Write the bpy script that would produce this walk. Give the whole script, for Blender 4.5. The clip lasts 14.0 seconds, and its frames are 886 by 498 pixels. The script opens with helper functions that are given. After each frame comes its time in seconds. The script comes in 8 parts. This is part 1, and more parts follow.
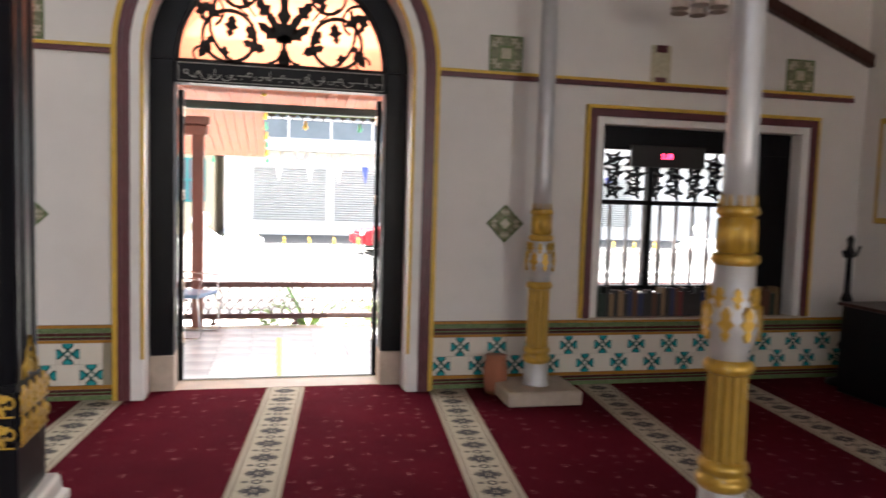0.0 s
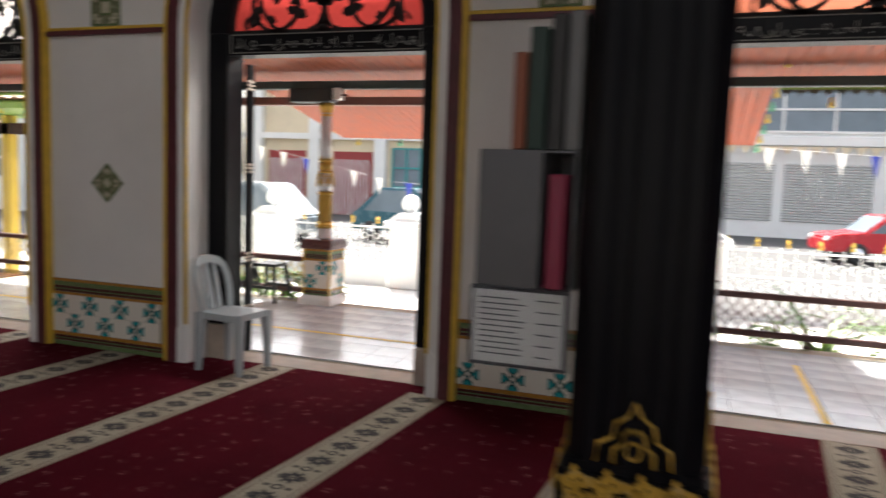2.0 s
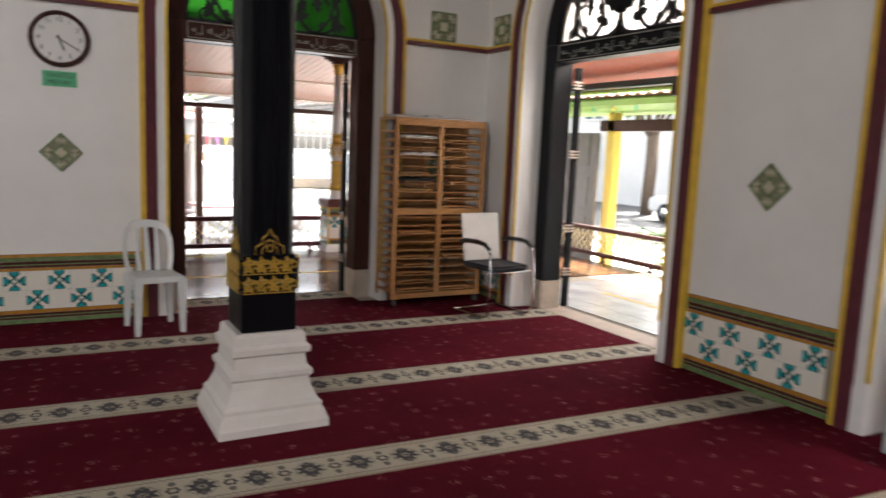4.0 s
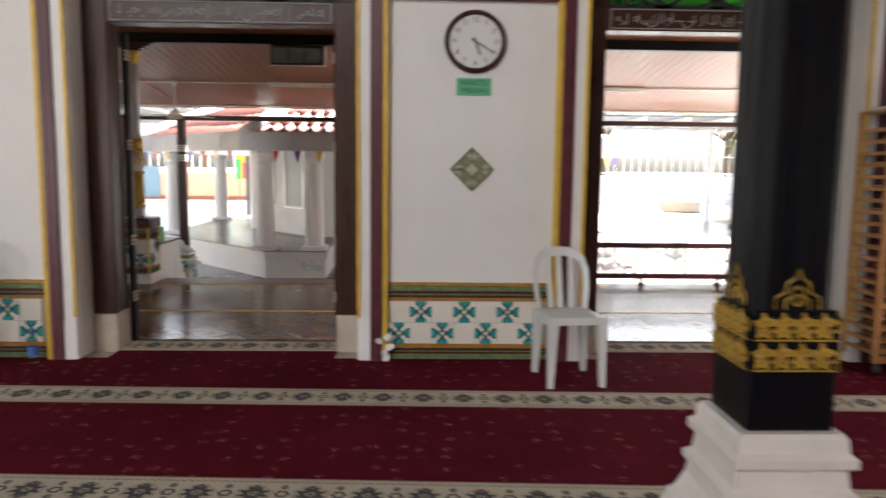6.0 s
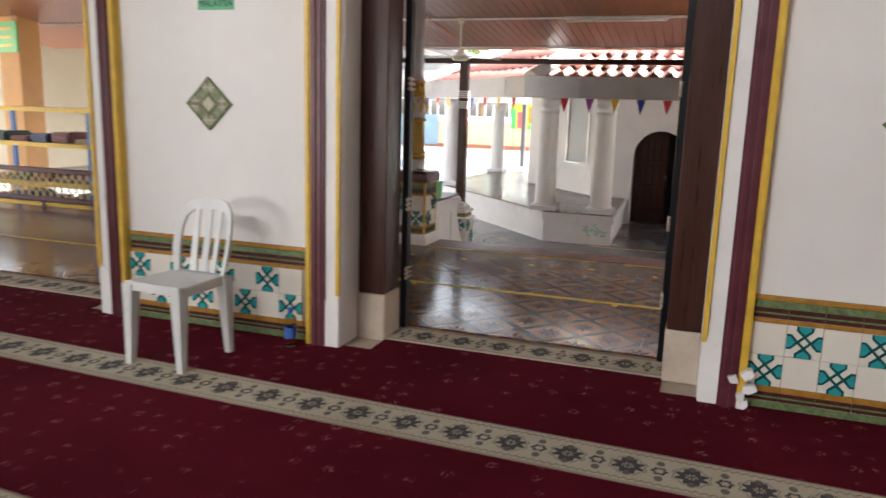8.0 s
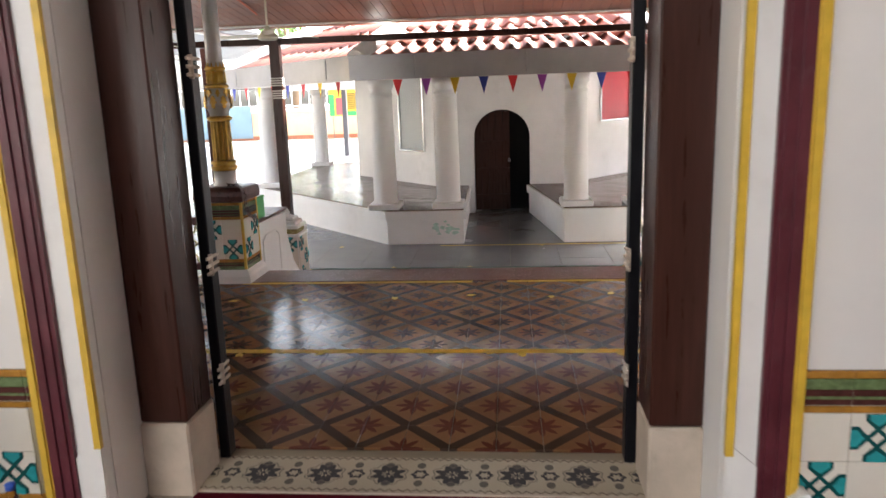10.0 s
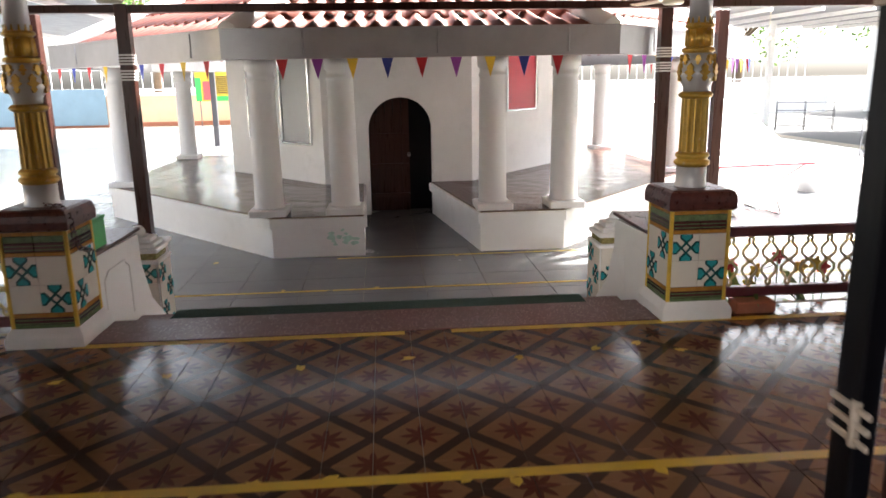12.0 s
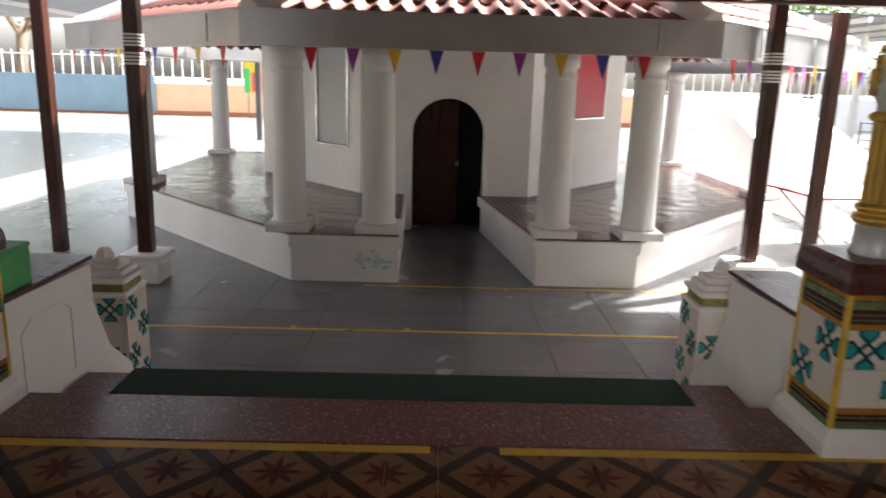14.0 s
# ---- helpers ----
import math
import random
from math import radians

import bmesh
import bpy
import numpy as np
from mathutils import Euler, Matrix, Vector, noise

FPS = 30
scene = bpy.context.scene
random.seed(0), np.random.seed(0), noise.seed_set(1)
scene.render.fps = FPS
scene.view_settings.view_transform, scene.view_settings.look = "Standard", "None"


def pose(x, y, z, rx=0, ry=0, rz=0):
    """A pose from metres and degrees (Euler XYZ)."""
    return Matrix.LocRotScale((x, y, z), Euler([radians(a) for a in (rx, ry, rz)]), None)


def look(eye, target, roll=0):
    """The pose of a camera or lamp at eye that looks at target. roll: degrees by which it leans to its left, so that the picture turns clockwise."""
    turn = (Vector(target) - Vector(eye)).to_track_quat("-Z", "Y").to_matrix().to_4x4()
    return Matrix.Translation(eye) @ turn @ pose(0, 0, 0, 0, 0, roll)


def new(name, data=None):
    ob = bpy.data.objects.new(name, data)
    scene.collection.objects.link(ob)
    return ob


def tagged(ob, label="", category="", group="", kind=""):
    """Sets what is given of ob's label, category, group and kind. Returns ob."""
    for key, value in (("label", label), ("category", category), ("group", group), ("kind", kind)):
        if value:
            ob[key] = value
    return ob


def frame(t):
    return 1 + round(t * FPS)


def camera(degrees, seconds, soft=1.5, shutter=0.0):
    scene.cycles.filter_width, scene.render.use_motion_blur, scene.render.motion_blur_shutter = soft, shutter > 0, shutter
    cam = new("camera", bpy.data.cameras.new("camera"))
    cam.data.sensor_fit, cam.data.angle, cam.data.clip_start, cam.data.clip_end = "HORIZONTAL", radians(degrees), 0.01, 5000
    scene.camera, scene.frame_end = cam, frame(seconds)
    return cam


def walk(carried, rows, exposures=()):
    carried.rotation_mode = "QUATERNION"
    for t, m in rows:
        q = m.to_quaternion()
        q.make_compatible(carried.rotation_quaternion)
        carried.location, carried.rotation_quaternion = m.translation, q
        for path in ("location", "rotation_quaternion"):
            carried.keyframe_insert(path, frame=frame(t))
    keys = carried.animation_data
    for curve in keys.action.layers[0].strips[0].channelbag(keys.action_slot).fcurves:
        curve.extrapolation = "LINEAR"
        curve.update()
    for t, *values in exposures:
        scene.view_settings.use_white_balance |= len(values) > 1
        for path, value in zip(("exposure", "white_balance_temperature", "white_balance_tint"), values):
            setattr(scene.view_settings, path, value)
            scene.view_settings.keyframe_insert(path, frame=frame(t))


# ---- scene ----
cam = camera(62.9, 14.0, shutter=0.5)
PATH = [
    (0, (-0.061, -0.555, 1.543), (0.385, 1.389, 1.392), 1.7),
    (0.5, (-0.26, -0.309, 1.521), (-0.022, 1.669, 1.349), 2.0),
    (1, (-0.449, -0.002, 1.467), (-0.483, 1.99, 1.292), 2.1),
    (1.5, (-0.653, 0.247, 1.462), (-0.985, 2.211, 1.281), 2.1),
    (2, (-0.914, 0.48, 1.461), (-1.564, 2.361, 1.265), 2.1),
    (2.5, (-1.23, 0.681, 1.465), (-2.244, 2.39, 1.248), 2.3),
    (3, (-1.542, 0.786, 1.461), (-2.894, 2.241, 1.226), 2.2),
    (3.5, (-1.897, 0.861, 1.475), (-3.472, 2.068, 1.224), 1.9),
    (4, (-2.253, 0.977, 1.466), (-3.983, 1.943, 1.197), 2.4),
    (4.2, (-2.406, 0.988, 1.459), (-4.181, 1.866, 1.183), 2.4),
    (6.3, (-3.838, 0.687, 1.33), (-5.821, 0.562, 1.097), 0.7),
    (6.5, (-3.988, 0.614, 1.322), (-5.955, 0.349, 1.078), 0.8),
    (7, (-4.316, 0.478, 1.332), (-6.183, -0.176, 1.041), 1.1),
    (7.5, (-4.638, 0.323, 1.333), (-6.455, -0.441, 0.993), 1.1),
    (8, (-5.044, 0.238, 1.328), (-6.903, -0.4, 0.955), 1.8),
    (8.5, (-5.396, 0.099, 1.331), (-7.302, -0.383, 0.962), 1.1),
    (9, (-5.758, -0.047, 1.355), (-7.707, -0.321, 1.001), -0.2),
    (9.2, (-5.93, -0.08, 1.36), (-7.876, -0.334, 0.983), -0.9),
    (11.3, (-7.466, -0.645, 1.328), (-9.41, -0.601, 0.863), -2.0),
    (11.5, (-7.617, -0.669, 1.326), (-9.558, -0.566, 0.853), -1.6),
    (12, (-7.989, -0.632, 1.348), (-9.93, -0.48, 0.891), -1.0),
    (12.5, (-8.316, -0.619, 1.353), (-10.261, -0.442, 0.922), -0.5),
    (13, (-8.686, -0.617, 1.354), (-10.622, -0.404, 0.899), 0.0),
    (13.5, (-9.026, -0.568, 1.353), (-10.963, -0.392, 0.885), 0.9),
    (14, (-9.321, -0.568, 1.325), (-11.269, -0.537, 0.871), 1.6),
]
EXPOSURES = [(0.0, 3.3), (0.5, 3.15), (1.0, 2.9), (1.5, 2.45), (2.0, 1.9), (2.5, 1.9), (3.0, 2.2), (3.5, 2.4), (4.2, 2.85), (6.5, 3.15), (7.0, 3.3), (9.0, 3.3), (11.5, 3.6), (12.0, 3.0), (12.6, 2.55), (14.0, 2.45)]
walk(cam, [(t, look(eye, target, roll)) for t, eye, target, roll in PATH], EXPOSURES)

# ---- light ----
world = bpy.data.worlds.new("sky")
scene.world = world
world.use_nodes = True
_n = world.node_tree.nodes
_sky = _n.new("ShaderNodeTexSky")
_sky.sky_type = "NISHITA"
_sky.sun_disc = False
_sky.sun_elevation = radians(56.7)
_sky.sun_rotation = radians(333.4)
_sky.dust_density = 5.0
_n["Background"].inputs["Strength"].default_value = 0.15
_haze = _n.new("ShaderNodeHueSaturation")
_haze.inputs["Saturation"].default_value = 0.4
world.node_tree.links.new(_sky.outputs[0], _haze.inputs["Color"])
world.node_tree.links.new(_haze.outputs[0], _n["Background"].inputs[0])
_sun = bpy.data.lights.new("sun", "SUN")
_sun.energy, _sun.angle, _sun.color = 5.0, radians(2), (1.0, 0.95, 0.87)
sun = new("sun", _sun)
sun.matrix_world = look((-10, 20, 34), (0, 0, 0))
# added fill lamps, unseen, as daylight: roof lantern, east side, veranda before north doorways
for _nm, _eye, _to, _w, _sx, _sy in (("hall_fill_top", (0.9, -3.2, 5.5), (-8.6, -5.0, 1.6), 42, 3.4, 1.0), ("hall_fill_east", (4.8, -6.4, 1.5), (-8.0, -7.6, 1.6), 58, 3.6, 1.6),
                                     ("doorway_fill_north", (-0.03, 5.78, 2.64), (-0.03, 2.4, 0.0), 8, 1.5, 0.36), ("doorway_fill_north", (-3.495, 5.78, 2.64), (-3.495, 2.4, 0.0), 8, 1.5, 0.36), ("doorway_fill_north", (-6.96, 5.78, 2.64), (-6.96, 2.4, 0.0), 7, 1.5, 0.36)):
    _l = bpy.data.lights.new(_nm, "AREA")
    _l.energy, _l.shape, _l.size, _l.size_y, _l.color = _w, "RECTANGLE", _sx, _sy, (1.0, 0.97, 0.93)
    new(_nm, _l).matrix_world = look(_eye, _to)


# ---- materials ----
def nodes(name):
    m = bpy.data.materials.new(name)
    m.use_nodes = True
    nt = m.node_tree
    return m, nt, nt.nodes["Principled BSDF"]


def link(nt, a, b):
    nt.links.new(a, b)


def coords(nt, scale=1.0, kind="Object"):
    tc = nt.nodes.new("ShaderNodeTexCoord")
    mp = nt.nodes.new("ShaderNodeMapping")
    mp.inputs["Scale"].default_value = (scale, scale, scale) if not isinstance(scale, tuple) else scale
    link(nt, tc.outputs[kind], mp.inputs[0])
    return mp.outputs[0]


def place(nt):
    g = nt.nodes.new("ShaderNodeNewGeometry")
    return g.outputs["Position"]


def noise_tex(nt, vec, scale, detail=4.0, rough=0.6):
    n = nt.nodes.new("ShaderNodeTexNoise")
    n.inputs["Scale"].default_value, n.inputs["Detail"].default_value, n.inputs["Roughness"].default_value = scale, detail, rough
    link(nt, vec, n.inputs["Vector"])
    return n.outputs["Fac"]


def math_n(nt, op, a, b=None, c=None):
    n = nt.nodes.new("ShaderNodeMath")
    n.operation = op
    for k, v in enumerate((a, b, c)):
        if v is None:
            continue
        if isinstance(v, (int, float)):
            n.inputs[k].default_value = v
        else:
            link(nt, v, n.inputs[k])
    return n.outputs[0]


def ramp(nt, fac, lo, hi, a=(0, 0, 0), b=(1, 1, 1)):
    r = nt.nodes.new("ShaderNodeValToRGB")
    r.color_ramp.elements[0].position, r.color_ramp.elements[1].position = lo, hi
    r.color_ramp.elements[0].color, r.color_ramp.elements[1].color = (*a, 1), (*b, 1)
    link(nt, fac, r.inputs[0])
    return r.outputs[0]


def mix(nt, fac, a, b, mode="MIX"):
    n = nt.nodes.new("ShaderNodeMix")
    n.data_type, n.blend_type = "RGBA", mode
    for sock, v in ((n.inputs[0], fac), (n.inputs[6], a), (n.inputs[7], b)):
        if isinstance(v, (int, float)):
            sock.default_value = v
        elif isinstance(v, tuple):
            sock.default_value = (*v[:3], 1)
        else:
            link(nt, v, sock)
    return n.outputs[2]


def bump(nt, p, height, strength=0.2, dist=0.01):
    b = nt.nodes.new("ShaderNodeBump")
    b.inputs["Strength"].default_value, b.inputs["Distance"].default_value = strength, dist
    link(nt, height, b.inputs["Height"])
    link(nt, b.outputs[0], p.inputs["Normal"])


def surface(name, colour, rough=0.5, metal=0.0, vary=0.15, scale=3.0, grain=60.0, bumpy=0.1, dirt=(0.3, 0.28, 0.25), dirty=0.1, coat=0.0, stretch=None, piece=0.0):
    """A painted, stone or metal surface: colour varied at two scales, worn patches, fine relief."""
    m, nt, p = nodes(name)
    v = coords(nt, stretch if stretch else 1.0)
    big = noise_tex(nt, v, scale, 5)
    fine = noise_tex(nt, v, grain, 3)
    dark = tuple(c * (1 - vary) for c in colour)
    lite = tuple(min(1, c * (1 + vary * 0.6)) for c in colour)
    col = mix(nt, ramp(nt, big, 0.3, 0.7), dark, lite)
    col = mix(nt, math_n(nt, "MULTIPLY", fine, vary), col, dark)
    if dirty:
        spots = ramp(nt, noise_tex(nt, v, scale * 2.3, 8, 0.7), 0.55, 0.8)
        col = mix(nt, math_n(nt, "MULTIPLY", spots, dirty), col, dirt)
    if piece:
        oi = nt.nodes.new("ShaderNodeObjectInfo")
        col = mix(nt, math_n(nt, "MULTIPLY", oi.outputs["Random"], piece), col, tuple(c * 0.55 for c in colour))
    link(nt, col, p.inputs["Base Color"])
    p.inputs["Metallic"].default_value = metal
    link(nt, math_n(nt, "ADD", math_n(nt, "MULTIPLY", big, 0.25), max(0.02, rough - 0.12)), p.inputs["Roughness"])
    p.inputs["Coat Weight"].default_value = coat
    if bumpy:
        h = math_n(nt, "ADD", math_n(nt, "MULTIPLY", big, 1.0), math_n(nt, "MULTIPLY", fine, 0.3))
        bump(nt, p, h, bumpy, 0.01)
    return m


PLASTER = surface("plaster", (0.72, 0.70, 0.68), 0.6, vary=0.06, scale=1.6, grain=25, bumpy=0.35, dirty=0.1)
WHITE = surface("white_paint", (0.78, 0.77, 0.75), 0.5, vary=0.07, scale=3, grain=30, bumpy=0.2, dirty=0.15)
LIME = surface("limewash", (0.82, 0.82, 0.81), 0.75, vary=0.08, scale=1.2, grain=20, bumpy=0.3, dirty=0.18)
GOLD = surface("gold_paint", (0.58, 0.36, 0.055), 0.35, metal=0.35, vary=0.3, scale=14, grain=90, bumpy=0.25, dirty=0.75, dirt=(0.55, 0.54, 0.50))
YELLOW = surface("yellow_paint", (0.68, 0.44, 0.05), 0.4, vary=0.2, scale=14, grain=90, bumpy=0.2, dirty=0.1)
MAROON = surface("maroon_paint", (0.11, 0.022, 0.032), 0.35, vary=0.3, scale=10, grain=120, bumpy=0.2, dirty=0.15, dirt=(0.25, 0.2, 0.2))
DARKWOOD = surface("dark_wood", (0.048, 0.017, 0.012), 0.30, vary=0.35, scale=5, grain=50, bumpy=0.15, dirty=0.0, stretch=(8, 8, 0.6))
DARKWOOD.node_tree.nodes["Principled BSDF"].inputs["Specular IOR Level"].default_value = 0.25
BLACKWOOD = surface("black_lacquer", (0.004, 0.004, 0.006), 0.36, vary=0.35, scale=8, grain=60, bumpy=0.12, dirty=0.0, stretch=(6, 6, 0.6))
BLACKWOOD.node_tree.nodes["Principled BSDF"].inputs["Specular IOR Level"].default_value = 0.18
STONE = surface("pale_stone", (0.50, 0.42, 0.34), 0.6, vary=0.2, scale=6, grain=70, bumpy=0.25, dirty=0.35, dirt=(0.25, 0.2, 0.17))
MARBLE = surface("white_marble", (0.68, 0.64, 0.60), 0.45, vary=0.1, scale=4, grain=40, bumpy=0.1, dirty=0.25, dirt=(0.45, 0.38, 0.33))
SILVER = surface("silver_paint", (0.55, 0.56, 0.58), 0.38, metal=0.3, vary=0.12, scale=6, grain=60, bumpy=0.1, dirty=0.1)
TILEWHITE = surface("glazed_cream", (0.74, 0.70, 0.62), 0.12, vary=0.05, scale=8, grain=50, bumpy=0.04, dirty=0.04, piece=0.06)
TEAL = surface("glazed_teal", (0.010, 0.085, 0.085), 0.15, vary=0.25, scale=20, grain=90, bumpy=0.1, dirty=0.0)
TURQ = surface("glazed_turquoise", (0.03, 0.34, 0.36), 0.12, vary=0.25, scale=20, grain=90, bumpy=0.1, dirty=0.0)
OCHRE = surface("glazed_ochre", (0.42, 0.20, 0.035), 0.2, vary=0.3, scale=20, grain=150, bumpy=0.3, dirty=0.1)
GREENGLZ = surface("glazed_green", (0.15, 0.22, 0.09), 0.2, vary=0.45, scale=45, grain=160, bumpy=0.8, dirty=0.15, dirt=(0.4, 0.38, 0.25))
BROWNGLZ = surface("glazed_brown", (0.085, 0.028, 0.024), 0.2, vary=0.4, scale=25, grain=120, bumpy=0.15, dirty=0.05)
GROUT = surface("grout", (0.30, 0.26, 0.19), 0.8, vary=0.2, bumpy=0.2)
PLASTIC = surface("grey_plastic", (0.60, 0.61, 0.60), 0.3, vary=0.05, scale=5, grain=50, bumpy=0.03, dirty=0.06)
PINE = surface("pine_wood", (0.50, 0.25, 0.09), 0.42, vary=0.3, scale=3, grain=30, bumpy=0.1, dirty=0.05, stretch=(3, 3, 14))
CHROME = surface("chrome", (0.75, 0.75, 0.76), 0.14, metal=1.0, vary=0.05, bumpy=0.0, dirty=0.0)
BLACKCLOTH = surface("black_cloth", (0.02, 0.02, 0.024), 0.8, vary=0.2, grain=200, bumpy=0.3, dirty=0)
MESHCLOTH = surface("grey_mesh", (0.66, 0.64, 0.60), 0.7, vary=0.1, grain=200, bumpy=0.3, dirty=0)
CEILWOOD = surface("ceiling_planks", (0.26, 0.085, 0.03), 0.4, vary=0.45, scale=2.5, grain=30, bumpy=0.1, dirty=0.1, dirt=(0.5, 0.3, 0.18), stretch=(0.8, 9, 9))
CEILWOODN = surface("porch_planks", (0.30, 0.052, 0.012), 0.6, vary=0.4, scale=2.5, grain=30, bumpy=0.1, dirty=0.1, dirt=(0.6, 0.3, 0.15), stretch=(9, 0.8, 9))
ROOMCEIL = surface("room_ceiling", (0.10, 0.045, 0.025), 0.5, vary=0.3, scale=2, bumpy=0.1)

TAPE = surface("yellow_tape", (0.62, 0.40, 0.02), 0.5, vary=0.15, scale=9, bumpy=0.1, dirty=0.25)
GREENMAT = surface("green_turf", (0.012, 0.05, 0.03), 0.9, vary=0.5, scale=40, grain=300, bumpy=0.9, dirty=0)
IRON = surface("brown_iron", (0.09, 0.035, 0.03), 0.4, vary=0.25, scale=8, bumpy=0.15)
CREAMIRON = surface("cream_iron", (0.66, 0.55, 0.25), 0.4, vary=0.15, scale=8, bumpy=0.15)
WHITEIRON = surface("white_iron", (0.78, 0.78, 0.76), 0.4, vary=0.06, scale=8, bumpy=0.1)
ZINC = surface("zinc_gutter", (0.40, 0.40, 0.41), 0.38, metal=0.55, vary=0.15, scale=2.5, grain=20, bumpy=0.08, dirty=0.25, dirt=(0.22, 0.18, 0.15))
CLAY = surface("clay_tile", (0.19, 0.055, 0.035), 0.5, vary=0.35, scale=6, grain=40, bumpy=0.25, dirty=0.25, dirt=(0.3, 0.22, 0.2), coat=0.2)
SHOPWHITE = surface("shop_plaster", (0.72, 0.71, 0.68), 0.7, vary=0.08, scale=0.6, grain=8, bumpy=0.1, dirty=0.15)
SHOPCREAM = surface("shop_cream", (0.66, 0.55, 0.38), 0.7, vary=0.08, scale=0.6, grain=8, bumpy=0.1, dirty=0.15)
SHUTTER = surface("shutter_metal", (0.45, 0.45, 0.43), 0.5, metal=0.2, vary=0.1, bumpy=0.1)
BLUEGREY = surface("blue_grey_paint", (0.16, 0.24, 0.29), 0.6, vary=0.12, scale=1.5, bumpy=0.15, dirty=0.15)
PEACH = surface("peach_paint", (0.66, 0.42, 0.26), 0.6, vary=0.1, scale=1.5, bumpy=0.15, dirty=0.1)
ASPHALT = surface("asphalt", (0.06, 0.06, 0.06), 0.85, vary=0.3, scale=2, grain=120, bumpy=0.3)
TERRACOTTA = surface("terracotta", (0.36, 0.13, 0.07), 0.7, vary=0.2, scale=9, bumpy=0.15, dirty=0.2)
REDPLASTIC = surface("red_top", (0.5, 0.03, 0.05), 0.4, vary=0.1, bumpy=0.0)
GREENBOX = surface("green_paint", (0.05, 0.38, 0.09), 0.4, vary=0.15, scale=7, bumpy=0.12, dirty=0.15)
GREENSIGN = surface("green_sign", (0.10, 0.42, 0.22), 0.4, vary=0.06, bumpy=0.0, dirty=0.0)
FASCIAGRN = surface("green_fascia", (0.20, 0.34, 0.06), 0.5, vary=0.2, bumpy=0.1)
BLACK = surface("black", (0.012, 0.012, 0.012), 0.4, vary=0.2, bumpy=0.0, dirty=0)
PAPER = surface("paper", (0.68, 0.66, 0.64), 0.7, vary=0.05, bumpy=0.0, dirty=0.05)
FANCREAM = surface("cream_enamel", (0.68, 0.64, 0.50), 0.35, vary=0.06, bumpy=0.0)
GREYSTEEL = surface("grey_steel", (0.10, 0.10, 0.11), 0.35, metal=0.5, vary=0.12, bumpy=0.03)
BARK = surface("bark", (0.14, 0.10, 0.07), 0.9, vary=0.35, scale=12, bumpy=0.6)
LEAF = surface("leaf", (0.08, 0.20, 0.03), 0.5, vary=0.5, scale=3, grain=20, bumpy=0.0, dirty=0)
LEAFY = surface("leaf_light", (0.17, 0.30, 0.04), 0.5, vary=0.5, scale=3, grain=20, bumpy=0.0, dirty=0)
GREENGREY = surface("dull_display_glass", (0.16, 0.20, 0.18), 0.2, vary=0.3, scale=6, bumpy=0.0)
RUBBER = surface("rubber", (0.02, 0.02, 0.02), 0.7, vary=0.2, bumpy=0.0)


def paint(name, colour, rough=0.4, metal=0.0):
    return surface(name, colour, rough, metal, vary=0.1, bumpy=0.04, dirty=0.05)


def glass(name, colour=(0.9, 0.95, 0.95), rough=0.02):
    m, nt, p = nodes(name)
    p.inputs["Base Color"].default_value = (*colour, 1)
    p.inputs["Transmission Weight"].default_value = 1.0
    p.inputs["Roughness"].default_value = rough
    p.inputs["IOR"].default_value = 1.1
    return m


def stained(name, colour):
    m, nt, p = nodes(name)
    nt.nodes.remove(p)
    a, b, c = nt.nodes.new("ShaderNodeBsdfTranslucent"), nt.nodes.new("ShaderNodeBsdfTransparent"), nt.nodes.new("ShaderNodeMixShader")
    v = coords(nt)
    col = mix(nt, noise_tex(nt, v, 30, 3), tuple(k * 0.8 for k in colour), colour)
    link(nt, col, a.inputs[0])
    b.inputs[0].default_value = (*colour, 1)
    c.inputs[0].default_value = 0.08
    link(nt, a.outputs[0], c.inputs[1]), link(nt, b.outputs[0], c.inputs[2])
    link(nt, c.outputs[0], nt.nodes["Material Output"].inputs[0])
    return m


WINDOW = paint("window_glass", (0.10, 0.13, 0.16), 0.08)
CLEAR = glass("clear_glass")
ACRYL = glass("acrylic", (0.85, 0.87, 0.88), 0.08)


def carpet_red():
    m, nt, p = nodes("red_carpet")
    v = place(nt)
    big = noise_tex(nt, v, 1.3, 4)
    pile = noise_tex(nt, v, 260, 3)
    col = mix(nt, ramp(nt, big, 0.3, 0.7), (0.080, 0.0052, 0.012), (0.130, 0.0085, 0.020))
    # scattered small sprigs woven in dull pink
    vo = nt.nodes.new("ShaderNodeTexVoronoi")
    vo.inputs["Scale"].default_value = 9.0
    vo.inputs["Randomness"].default_value = 0.5
    link(nt, v, vo.inputs["Vector"])
    spot = ramp(nt, vo.outputs["Distance"], 0.16, 0.30, (1, 1, 1), (0, 0, 0))
    broken = ramp(nt, noise_tex(nt, v, 55, 2), 0.5, 0.6)
    col = mix(nt, math_n(nt, "MULTIPLY", math_n(nt, "MULTIPLY", spot, broken), 0.85), col, (0.42, 0.17, 0.17))
    col = mix(nt, math_n(nt, "MULTIPLY", pile, 0.5), col, (0.05, 0.003, 0.009))
    link(nt, col, p.inputs["Base Color"])
    p.inputs["Roughness"].default_value = 1.0
    p.inputs["Specular IOR Level"].default_value = 0.05
    bump(nt, p, pile, 0.6, 0.006)
    return m


